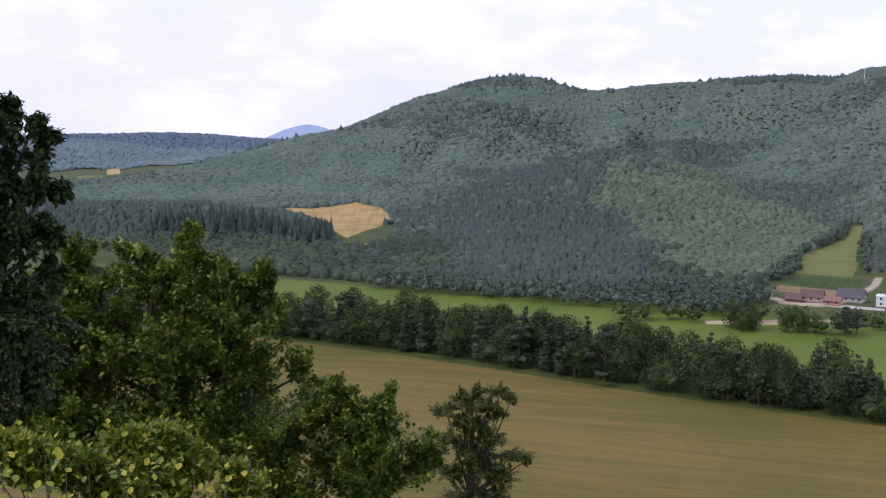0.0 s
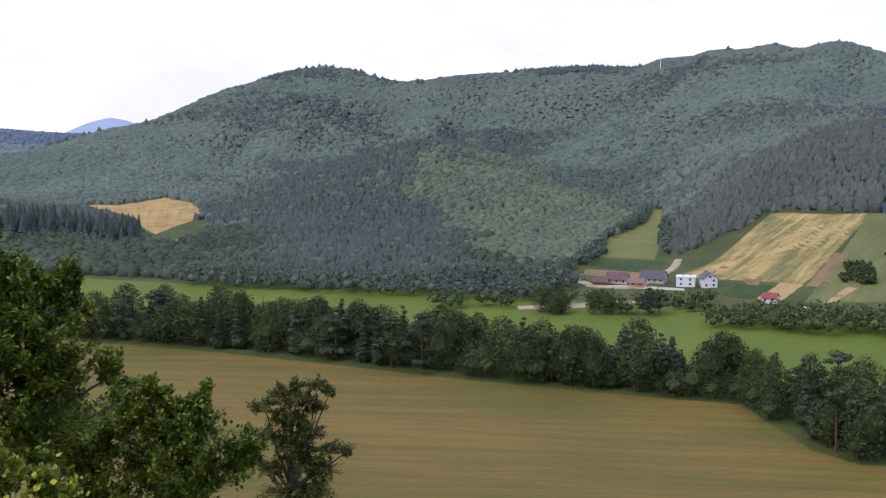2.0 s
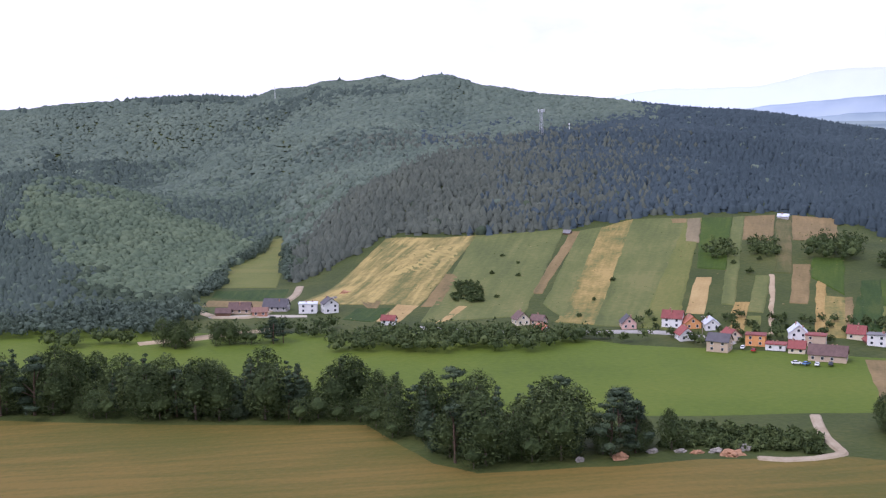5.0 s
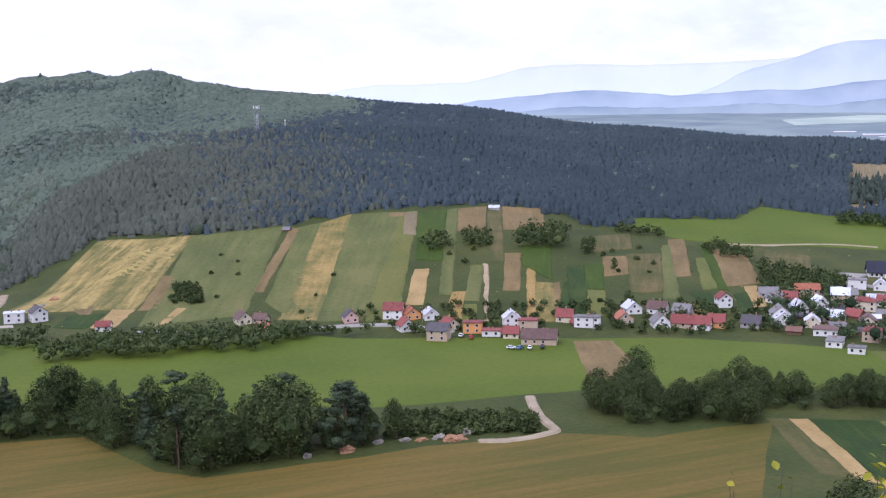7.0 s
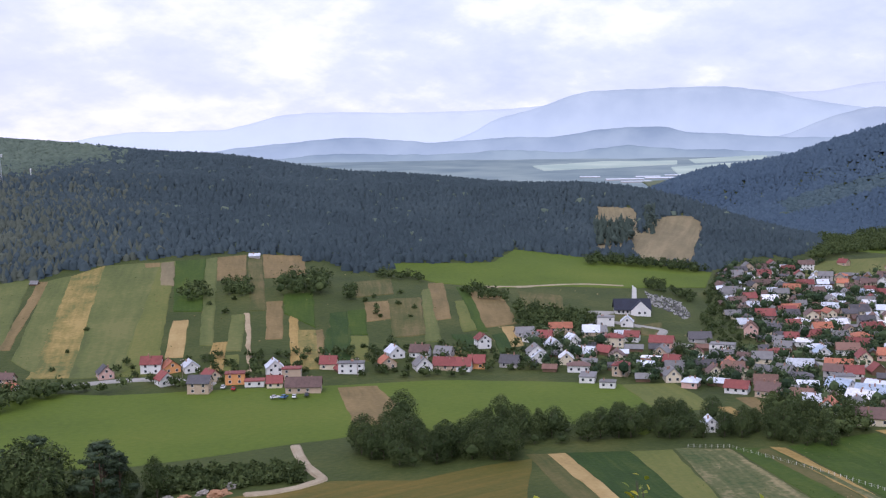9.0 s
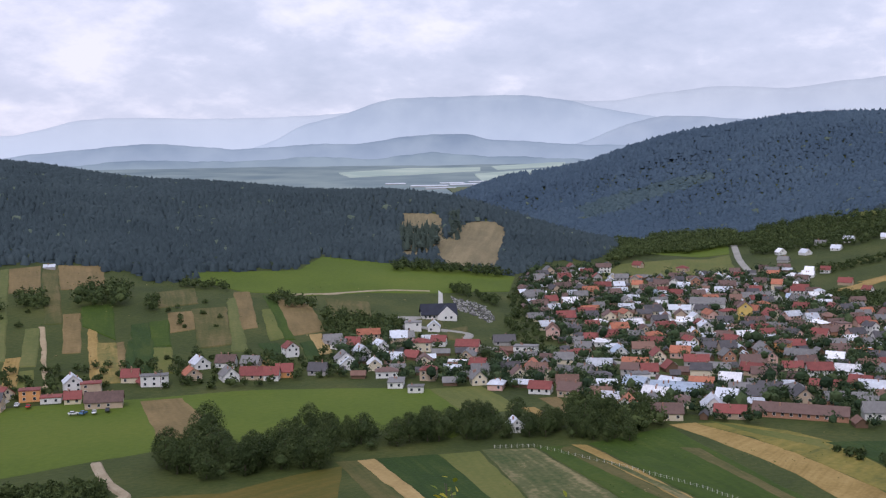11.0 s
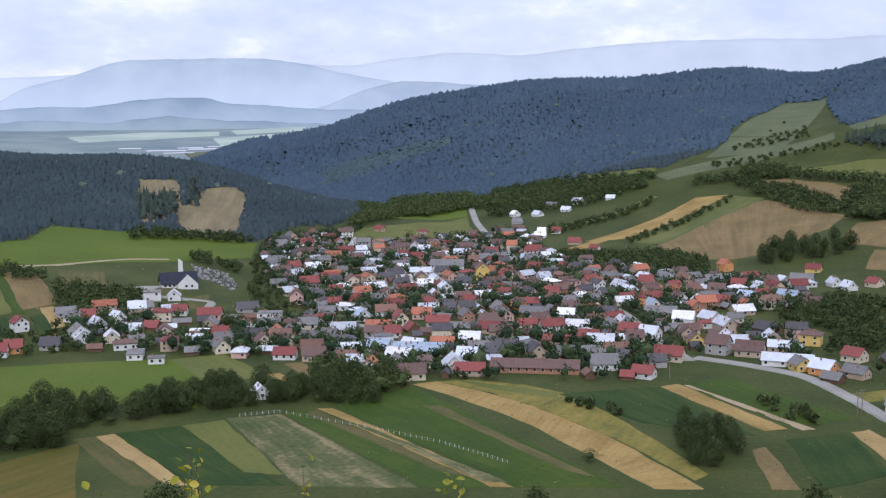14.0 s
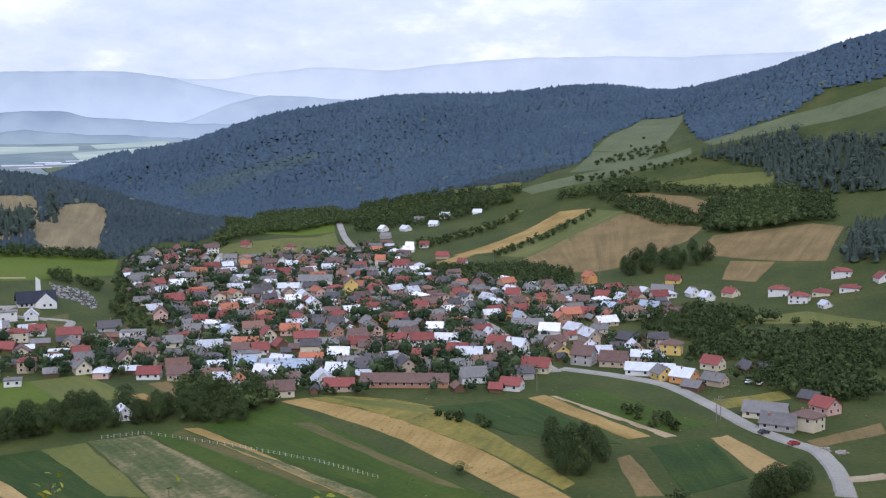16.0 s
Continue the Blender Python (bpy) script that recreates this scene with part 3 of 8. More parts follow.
field("stubble_field", gold, "pale gold stubble field among dark woods",
      [(-163.5, 1087.8), (-121.6, 1069.1), (-83.8, 1106.8), (-55.3, 1062.6), (-41.7, 973.1)],
      [(-140.5, 1022.4), (-90.2, 899.5), (-71, 845), (-59.7, 890), (-38.7, 955.2)])
field("stubble_field", gold, "small gold field at the foot of the woods",
      [(-60.1, 803.8), (-49.6, 822.5)],
      [(-55.1, 786.1), (-46.8, 792.6)])
field("hay_meadow", hay, "sunlit golden hay meadow on the slope",
      [(324.4, 687.3), (347.2, 667), (373.5, 655)],
      [(225.8, 594.6), (247.4, 570.7), (271.6, 537.2)])
field("hay_meadow", goldlight, "freshly cut golden hay on the slope",
      [(312.3, 639.9), (363.8, 646.7)],
      [(278.1, 609.6), (316.5, 592.8)])
field("slope_meadow", slopegrass, "dark green meadow strip on the slope",
      [(373.5, 655), (418.5, 620)],
      [(256.2, 504.7), (302.7, 485.4)])
field("fallow_strip", soil, "brown fallow strip on the slope",
      [(313, 583.3), (317.9, 576.1)],
      [(272, 534.8), (278.4, 529.2)])
field("grain_plot", tan, "pale ripe grain plot below the slope",
      [(264.3, 547.5), (270.4, 537.9)],
      [(238.9, 519.7), (246.6, 511.7)])
field("grain_plot", tan, "small ripe grain plot below the slope",
      [(287.4, 522.1), (290.1, 518.4)],
      [(260.7, 497.9), (269.6, 499.9)])
field("grain_plot", soil, "brown plot at the foot of the slope",
      [(255, 573.9), (260.7, 562.5)],
      [(249.2, 554.6), (252, 548.9)])
field("garden_plot", crop, "dark green plot below the hay meadow",
      [(244.2, 556.8), (257.9, 544)],
      [(226.7, 533.8), (235.7, 519)])
field("fallow_strip", soil, "brown grassy strip up the slope",
      [(418.4, 610.4), (421.7, 605.7)],
      [(329.8, 517.9), (332.7, 513.7)])
field("slope_meadow", slopegrass, "dark green strip up the slope",
      [(422.8, 607.3), (436.3, 602.6)],
      [(324.2, 497.7), (317.9, 470.7)])
field("hay_strip", goldsoil, "patchy gold hay strip up the slope",
      [(436.3, 602.6), (461.9, 603.6)],
      [(311.1, 465.7), (323.4, 452.3)])
field("slope_meadow", slopegrass, "bright green strip up the slope",
      [(461.9, 603.6), (490.1, 583.4)],
      [(322.2, 450.7), (337.2, 434.5)])
field("slope_meadow", lightmeadow, "pale green strip up the slope",
      [(490.1, 583.4), (499.9, 580.4)],
      [(337.2, 434.5), (347.4, 421.2)])
field("fallow_plot", soil, "small bare plot at the wood's edge",
      [(481.1, 588.3), (489.9, 583.7)],
      [(474, 578.6), (482.1, 574.5)])
field("grain_plot", tan, "pinkish bare grain plot on the slope",
      [(412.2, 481.7), (417.4, 477.2)],
      [(369.7, 439.1), (374.5, 432.4)])
field("fallow_plot", soil, "brown fallow plot high on the slope",
      [(528.2, 571.2), (551.3, 568.7)],
      [(481.4, 521.8), (493.6, 510.3)])
field("fallow_plot", soil, "brown fallow plot below the wood",
      [(563.8, 564.7), (588.6, 550.6)],
      [(507.7, 507.7), (534.3, 497.4)])
field("grain_plot", gold, "ripe gold grain plot behind houses",
      [(397.7, 435.8), (402.4, 431.5)],
      [(365.6, 402.9), (368.2, 397.7)])
field("garden_plot", lightmeadow, "yellowish green plot behind houses",
      [(387.3, 415.4), (391.4, 411.6)],
      [(370.1, 398.7), (374.5, 394.6)])
field("farm_track", earth, "narrow earth track up the slope",
      [(444.6, 460.3), (446, 459)],
      [(375.4, 388.2), (376.2, 387.4)])
field("fallow_plot", soil, "brown fallow plot behind houses",
      [(468.8, 467.4), (475.9, 463.1)],
      [(418.5, 418.7), (423.8, 413.3)])
field("grain_strip", gold, "narrow ripe gold grain strip",
      [(457.4, 439), (461.7, 437.5)],
      [(392.6, 376.5), (395.4, 373.6)])
field("grain_plot", goldsoil, "ripe golden grain plot behind houses",
      [(441.3, 418.2), (447.6, 411.5)],
      [(392.5, 370.9), (398.3, 364.7)])
field("fallow_strip", soil, "brown strip beside the grain",
      [(448, 411), (451.5, 410.2)],
      [(413, 378.2), (414.9, 376.1)])
field("garden_plot", crop, "green garden strips behind houses",
      [(455, 409.3), (471.4, 399.7)],
      [(413.4, 374.8), (429, 363)])
field("fallow_plot", soil, "brown fallow plot on the slope",
      [(512.7, 431.4), (526, 424.7)],
      [(481.3, 403.4), (495.3, 399)])
field("fallow_plot", soil, "brown fallow strip on the slope",
      [(589.9, 443.4), (598.8, 438.2)],
      [(510.2, 379.7), (520.4, 376)])
field("grain_plot", lightmeadow, "pale cut plot on the slope",
      [(558, 399), (565.2, 395.8)],
      [(501.6, 354.1), (510.7, 351.6)])
field("fallow_plot", soil, "brown grassy plot on the slope",
      [(592.2, 413.1), (591.8, 388.7)],
      [(515.6, 351.4), (536.1, 342.2)])
field("grain_plot", tan, "pale grain plot above houses",
      [(525.1, 344.5), (529.9, 340.7)],
      [(492.7, 317.2), (499, 314.8)])
field("garden_plot", gold, "yellow blooming plot behind houses",
      [(472.8, 342.7), (475.6, 338.9)],
      [(454.7, 326.9), (459.4, 323.7)])
field("fallow_patch", soil, "brown bare patch in the meadow",
      [(378.7, 335.6), (391.5, 323.7)],
      [(330.2, 284.8), (346.5, 267.9)])
field("slope_meadow", meadow, "smooth green meadow under the wood",
      [(617.1, 502.8), (652.1, 477.1), (685.4, 457.3), (749.9, 479.3), (768.2, 425.1), (795, 338.4)],
      [(602, 476.8), (596.5, 441.3), (617.6, 403.9), (652.2, 382.4), (684.2, 344.5), (729, 314.6)])
field("ploughed_field", drysoil, "brown field in a forest clearing",
      [(948.3, 516.9), (959.0, 502.2), (966.0, 486.0)],
      [(792.0, 433.0), (812.0, 421.0), (868.0, 430.0)])
field("ploughed_field", drysoil, "brown striped field in a forest clearing",
      [(936.0, 456.0), (968.0, 455.2), (990.0, 441.0), (983.0, 426.0)],
      [(806.0, 412.0), (791.0, 392.0), (785.0, 374.4), (806.6, 358.0)])
field("valley_field", lightmeadow, "pale green field behind the village",
      [(948.5, 304), (1035.3, 278.2), (1087, 243.7)],
      [(852.1, 295.9), (907.4, 253.1), (977, 213.2)])
field("valley_field", meadow, "green field at the foot of the wood",
      [(1078.2, 351.2), (1185.7, 349), (1143.4, 257.5)],
      [(1034.2, 331.4), (1065.3, 297.2), (1092.9, 245)])
field("grain_strip", gold, "brown-gold strip field on the slope",
      [(1065.6, 27.7), (1060, -1)],
      [(929.6, 109.6), (936.7, 79.1)])
field("grain_strip", gold, "pale strip field on the slope",
      [(942.8, 99.5), (941.7, 90.1)],
      [(885.5, 122.9), (887.3, 108.9)])
field("slope_meadow", slopegrass, "green strip between brown fields",
      [(1056, -2.5), (1033.5, -31.6)],
      [(923, 74.7), (900.9, 44.4)])
field("slope_meadow", lightmeadow, "pale terrace strip beyond the road",
      [(1095.7, 70.6), (1090.2, 62.3)],
      [(956.3, 184.9), (961.7, 166.4)])
field("ploughed_field", soil, "large bare brown field on the slope",
      [(888.1, 57.5), (969.9, 15.6), (1029.5, -31.5), (933.8, -89.1)],
      [(849.6, 25.4), (834, 1), (845.6, -24.8), (893, -73.3)])
field("ploughed_field", soil, "bare brown field between hedges",
      [(1098, -10.1), (1094.7, -53.4), (1060.1, -90.7), (1014.4, -106.3)],
      [(1089.9, -15.2), (1024.5, -55.1), (989.1, -76.1), (969.6, -92.3)])
field("ploughed_field", soil, "bare brown field on the hillside",
      [(897, -94.7), (884.7, -165.2), (857.2, -180.6)],
      [(848.6, -75.8), (790, -126.2), (765.3, -150.6)])
field("fallow_plot", soil, "small pinkish fallow plot",
      [(812.3, -96.7), (788.6, -122.3)],
      [(767.1, -86.5), (746.7, -104.5)])
field("slope_meadow", lightmeadow, "smooth pale green hillside meadow",
      [(1122.4, -59.7), (1119.5, -120.5), (1062.6, -181.3)],
      [(1109.8, -69.3), (1053.3, -118.6), (1027.7, -145.6)])
field("clearing", tangrass, "grassy clearing high in the wood",
      [(1472.7, -62.6), (1447.4, -115.6)],
      [(1286, -2.9), (1243.9, -72)])
field("clearing", tangrass, "grassy lower clearing with shrubs",
      [(1282, -3), (1237.9, -71.7)],
      [(1193.8, 20.4), (1177.1, -45.8)])
field("dry_meadow", tangrass, "dry pale meadow along a ridge",
      [(1157.9, 69.3), (1182, -7.6), (1213.7, -102.3)],
      [(1132.6, 55.7), (1147.9, -12.9), (1191.8, -100.7)])
field("dry_meadow", tangrass, "dry pale meadow on the hill shoulder",
      [(1226.5, -116.3), (1231.1, -204.5), (1217, -293.9)],
      [(1203.8, -122.6), (1189.8, -208.8), (1166.3, -282.3)])
field("terrace", lightmeadow, "small pale terraces behind the village",
      [(1238.6, 152.7), (1191.9, 71.5)],
      [(1216.2, 137.9), (1172, 69.1)])
field("terrace", tangrass, "small dry terraces behind the village",
      [(1243.6, 202.8), (1218, 156.1)],
      [(1224.8, 193.6), (1204.5, 151.4)])
field("grain_strip", tan, "pale tan harvested strip field",
      [(334.3, 200.9), (338.9, 196.9)],
      [(293.8, 154.7), (294.7, 148.5)])
field("crop_field", crop, "dark green potato field strip",
      [(339.1, 196.6), (352.8, 179.9)],
      [(295, 148), (300.3, 121.7)])
field("verge_strip", browngrass, "dark green grass strip beside the hayfield",
      [(330.3, 207.4), (333.9, 201.5)],
      [(290.4, 165), (293.4, 155.3)])
field("weedy_field", weeds, "weedy fallow field with pale dry patches",
      [(365.2, 168.1), (374.3, 152.1)],
      [(300.2, 116.5), (306.8, 83.7)])
field("crop_field", darkmeadow, "green grass strip beside the fence",
      [(376.5, 152), (382.8, 141.2)],
      [(307.2, 82.1), (311.4, 64.3)])
field("grain_strip", gold, "narrow golden grain strip",
      [(384.9, 141.2), (386.6, 136.7)],
      [(311.7, 63.2), (312.8, 57.5)])
field("crop_field", meadow2, "bright green crop strip field",
      [(388.8, 136.4), (424.1, 117.2)],
      [(313, 56.4), (318.8, 27.3)])
field("fallow_strip", browngrass, "brownish strip within the green crop",
      [(396.1, 105.7), (397.8, 99.4)],
      [(330.9, 45.2), (326.1, 35.4)])
field("grain_strip", gold, "wide tan harvested strip curving downhill",
      [(428.2, 117.4), (404.4, 88.7), (382.3, 66), (344.1, 36.5), (319.5, 17.8)],
      [(434.3, 110.1), (419.4, 85.4), (402.7, 65.4), (366.5, 33.4), (322, 5)])
field("weedy_field", weedygold, "yellowish weedy strip beside the stubble",
      [(434.5, 109), (421.4, 85.4), (402.8, 65), (368.5, 33.3), (329.9, 7.1)],
      [(439.6, 96.4), (435.6, 75.2), (424.3, 56), (386.8, 30.5), (336, 4)])
field("crop_field", crop, "dark green garden fields by the village",
      [(423.7, 60.2), (443.3, 24.3)],
      [(389.1, 25.9), (379.8, -10.8)])
field("grain_strip", gold, "ripe gold strip among green plots",
      [(443.4, 23.2), (449.7, 16.9)],
      [(387.8, -13.7), (391.5, -20.7)])
field("crop_field", meadow2, "green plots beside the road",
      [(449.7, 15.2), (464, -1.5)],
      [(395.3, -23.3), (409.6, -44.1)])
field("farm_track", earth, "dry earth track between plots",
      [(447.8, 14.2), (447.8, 12.5)],
      [(391.1, -26.4), (392.9, -29.8)])
field("crop_field", crop, "dark green potato plots",
      [(377.4, -20.6), (389.9, -40.3)],
      [(328.8, -27.6), (346.7, -48.2)])
field("fallow_strip", soil, "brown grassy strip between plots",
      [(363.9, -9.2), (367.8, -13.5)],
      [(325.7, -14.3), (327.3, -21.3)])
field("grain_plot", tan, "harvested tan plot near the road",
      [(391.8, -41.8), (395.1, -47.6)],
      [(352.3, -50.9), (360.9, -60.8)])
field("garden_plot", weedygold, "yellow flowering plot beyond the road",
      [(445.6, -46.6), (465.8, -76.2)],
      [(433.2, -49.4), (453.4, -77.6)])
field("slope_meadow", lightmeadow, "pale meadow behind the last houses",
      [(649.1, -80.1), (657, -120.9), (609.5, -151.1)],
      [(630.8, -80.9), (627.4, -115.7), (590.1, -146.5)])
field("crop_field", meadow2, "green paddock among gardens",
      [(599.7, 17.4), (630, -2.8)],
      [(573.8, 13.8), (594, -5.6)])
field("grain_plot", gold, "small golden plot in the meadow",
      [(433.4, 181.9), (435.4, 177)],
      [(412.4, 159), (415.8, 155.6)])
field("fallow_strip", soil, "brown strip in the meadow",
      [(453, 181.5), (457.5, 175.5)],
      [(425.8, 157.4), (431.9, 152.5)])
field("crop_field", lightmeadow, "light green field near the modern house",
      [(451.2, 233.5), (466.6, 215.6)],
      [(416.4, 200.1), (428.5, 177.9)])
field("dirt_verge", soil, "bare earth bank beside the road",
      [(391.2, -73.2), (417.4, -103.1)],
      [(382.8, -74.4), (403.5, -101.3)])
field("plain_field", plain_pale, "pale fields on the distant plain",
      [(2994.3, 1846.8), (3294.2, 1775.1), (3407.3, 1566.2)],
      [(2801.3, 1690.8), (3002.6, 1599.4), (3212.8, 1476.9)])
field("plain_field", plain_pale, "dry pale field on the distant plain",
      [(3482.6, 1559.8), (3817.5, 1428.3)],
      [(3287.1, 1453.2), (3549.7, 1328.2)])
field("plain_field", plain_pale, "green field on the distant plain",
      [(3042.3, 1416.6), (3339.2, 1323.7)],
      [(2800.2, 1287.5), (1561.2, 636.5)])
field("plain_field", tangrass, "gold field on the distant plain",
      [(2453, 1216.4), (2528.3, 1170.2)],
      [(2356.5, 1154.3), (1537.4, 720.8)])
field("crop_field", lightmeadow, "light green strip beside the crop",
      [(353.4, 178.7), (362.5, 169)],
      [(308.8, 137.3), (309.6, 125.3)])
field("weedy_field", weeds, "pale dry weedy strip along the fence",
      [(374, 130.2), (367, 119.8)],
      [(315.2, 65.9), (316.5, 59.5)])
field("fallow_strip", browngrass, "brown edge strip by the narrow grain",
      [(377.5, 143.9), (382.8, 141.2)],
      [(320.5, 78.8), (319.8, 72.7)])
field("crop_field", darkmeadow, "darker green strip in the crop",
      [(375.8, 118.5), (380, 111.6)],
      [(327.6, 65), (331.1, 57.1)])
field("garden_plot", crop, "dark garden beds beside the village",
      [(421.1, 49.2), (430.6, 35.2)],
      [(406.1, 39.2), (413.3, 23.5)])
field("verge_strip", lightmeadow, "pale mown verge below the village",
      [(439.5, 105.6), (427.4, 62.9)],
      [(428.7, 89.5), (414.1, 56.7)])
field("hay_field", lightmeadow, "pale hay field in the northern valley",
      [(-482.2, 1527.7), (-450, 1525)],
      [(-458.9, 1453.3), (-423.8, 1443)])
field("hay_field", tan, "small tan field at the northern hill foot",
      [(-483.4, 1667.3), (-471, 1687.5)],
      [(-445.3, 1534.7), (-431.5, 1544.9)])

field("garden_strip", drysoil, "brown fallow plot at the top of the slope",
      [(489.4, 581.7), (497.4, 578.7)],
      [(453.2, 540.4), (457.7, 534.7)])
field("garden_strip", meadow2, "green strip up the garden slope",
      [(499.4, 579.2), (517.0, 571.1)],
      [(424.4, 495.1), (432.8, 483.1)])
field("garden_strip", slopegrass, "olive grass strip up the slope",
      [(517.6, 570.7), (527.2, 571.1)],
      [(391.6, 438.0), (394.6, 433.6)])
field("garden_strip", lightmeadow, "yellowish weedy plot behind houses",
      [(402.1, 497.8), (411.6, 489.9)],
      [(342.4, 437.1), (354.4, 429.4)])
field("garden_strip", browngrass, "brownish grass strip up the slope",
      [(546.3, 560.9), (556.5, 559.2)],
      [(449.9, 461.3), (455.1, 456.1)])
field("garden_strip", slopegrass, "olive grass strip behind houses",
      [(437.3, 462.7), (442.0, 458.6)],
      [(392.5, 420.1), (396.2, 415.0)])
field("garden_strip", meadow2, "green plot on the garden slope",
      [(487.8, 472.1), (503.7, 464.9)],
      [(459.5, 445.0), (451.7, 415.8)])
field("garden_strip", crop, "dark green garden strip behind houses",
      [(478.4, 428.1), (487.2, 424.0)],
      [(413.1, 368.1), (418.4, 362.8)])
field("garden_strip", meadow2, "green garden plot behind houses",
      [(490.1, 424.8), (499.0, 420.9)],
      [(454.9, 393.0), (460.8, 387.8)])
field("garden_strip", lightmeadow, "pale cut plot behind houses",
      [(452.2, 391.1), (458.5, 385.5)],
      [(419.5, 361.6), (425.0, 356.2)])
field("garden_strip", browngrass, "brownish fallow on the garden slope",
      [(529.6, 427.8), (548.2, 418.4)],
      [(466.8, 373.7), (483.1, 366.0)])
field("garden_strip", slopegrass, "olive strip on the garden slope",
      [(565.5, 430.3), (575.6, 432.1)],
      [(472.3, 356.4), (477.4, 351.5)])
field("garden_strip", browngrass, "brown grassy plot high on the slope",
      [(549.3, 471.9), (580.4, 467.6)],
      [(517.7, 442.7), (544.3, 436.1)])
field("garden_strip", crop, "green garden bed above houses",
      [(493.0, 354.8), (499.8, 347.9)],
      [(472.9, 334.1), (464.7, 316.9)])
field("garden_strip", crop, "green garden strip above houses",
      [(506.1, 337.9), (514.2, 336.1)],
      [(478.3, 314.7), (488.1, 313.7)])
field("garden_strip", meadow2, "green strip between fallow plots",
      [(594.7, 423.7), (596.8, 417.9)],
      [(508.1, 349.3), (511.5, 345.8)])
field("garden_strip", browngrass, "brownish dry plot above the church lane",
      [(615.0, 390.6), (623.5, 365.3)],
      [(538.8, 335.0), (541.4, 313.7)])
field("church_yard", browngrass, "brownish lawn in front of the church",
      [(590.2, 319.0), (600.2, 302.6)],
      [(572.2, 303.6), (582.4, 292.9)])
field("church_yard", browngrass, "brownish grass plot beside the church lane",
      [(579.8, 287.5), (594.4, 282.3)],
      [(558.6, 276.3), (558.2, 267.6)])
field("yard", asphalt, "grey drive beside the church",
      [(594.1, 328.1), (602.8, 315.5)],
      [(567.4, 308.8), (585.0, 313.3)])

# ---- roads and tracks ----
road("road", asphalt, 5, "pale grey asphalt road curving into the village",
     [(499.9, 11.5), (489.9, -9.1), (475.1, -29.6), (460.5, -37.6), (433.4, -48), (406.1, -56.7), (388.2, -67.1), (378.7, -74.5), (360.1, -75.7), (344, -74.7), (332, -73.1)])
road("road", asphalt, 5, "grey asphalt road leading out behind the village",
     [(1146.6, 252.2), (1059.6, 228.7), (979.4, 201.9), (870.7, 163.9), (795.5, 141.6), (735.7, 123.5)])
road("road", asphalt, 4.5, "village street between houses",
     [(493.8, 14), (525.3, 26.5), (562.7, 38.1), (601.9, 49.7), (623.2, 59.2)])
road("road", asphalt, 4, "village street between houses",
     [(548.6, 266.7), (556.8, 223.6), (549.9, 196.7), (540.4, 168.4), (552, 149.9)])
road("road", asphalt, 4, "asphalt lane up to the church",
     [(538.4, 255.7), (559.1, 267.9), (577.1, 272.1), (576.2, 283.2), (575.3, 302.6), (578.9, 312.8), (591.9, 326.6)])
road("road", gravelroad, 3.5, "gravel road through the hamlet",
     [(247.6, 648.3), (234, 619.3), (201.1, 573.8), (186.5, 561.8), (170.6, 573.1)])
road("road", gravelroad, 3.5, "gravel track out of the wood",
     [(172.7, 639.1), (169.2, 606.9), (169.5, 588.1), (171.8, 577)])
road("farm_path", gravelroad, 2.6, "pale dirt track at the field edge",
     [(294.8, 282), (279.3, 263.5), (273.1, 252.6), (269.2, 245), (257.5, 245.9), (248.4, 249.4), (243.3, 254.3)])
road("road", asphalt, 4, "narrow street below the hillside gardens",
     [(248.6, 492.8), (281.2, 456.3), (314, 439.3), (332.3, 428.2), (346.4, 411.6), (351.7, 385.7)])
road("farm_path", gravelroad, 2.5, "pale footpath across the meadow",
     [(606, 417.6), (628.5, 398.1), (655.6, 384.4), (671.8, 372.1), (684.3, 353)])
road("farm_path", gravelroad, 3, "pale side track by the road",
     [(347.6, -76.7), (350.1, -83.8), (352.9, -89)])
# ---- woods: crowns of leaf clumps over a rough core ----
def ico(level):
    bm = bmesh.new()
    bmesh.ops.create_icosphere(bm, subdivisions=level, radius=1)
    v = np.array([q.co for q in bm.verts])
    f = np.array([[q.index for q in p.verts] for p in bm.faces])
    bm.free()
    return v, f


ICO1, ICO2 = ico(1), ico(2)


def broad_crowns(rng, x, y, z, size, height, leaves, leaf):
    """Arrays of verts and triangles for many round-headed trees at once."""
    n = len(x)
    cv, cf = ICO1
    k = len(cv)
    jit = rng.uniform(0.72, 1.15, (n, k, 1))
    core = cv[None] * jit * np.stack([size, size * rng.uniform(0.85, 1.15, n), height * 0.45], -1)[:, None] * 0.62
    base = np.stack([x, y, z + height * 0.55], -1)[:, None]
    core = core + base
    faces = (np.arange(n)[:, None, None] * k + cf[None]).reshape(-1, 3)
    vs, fs = [core.reshape(-1, 3)], [faces]
    if leaves:
        d = rng.normal(size=(n, leaves, 3))
        d[..., 2] = np.abs(d[..., 2]) * 0.9 - 0.25
        d /= np.linalg.norm(d, axis=-1, keepdims=True)
        c = base + d * np.stack([size, size, height * 0.48], -1)[:, None] * rng.uniform(0.82, 1.12, (n, leaves, 1))
        t = rng.normal(size=(n, leaves, 3, 3))
        t = d[:, :, None] * rng.uniform(-0.5, 0.5, (n, leaves, 3, 1)) + t * 0.62
        tri = c[:, :, None] + t * leaf
        vs.append(tri.reshape(-1, 3))
        fs.append(n * k + np.arange(n * leaves * 3).reshape(-1, 3))
    return np.concatenate(vs), np.concatenate(fs)


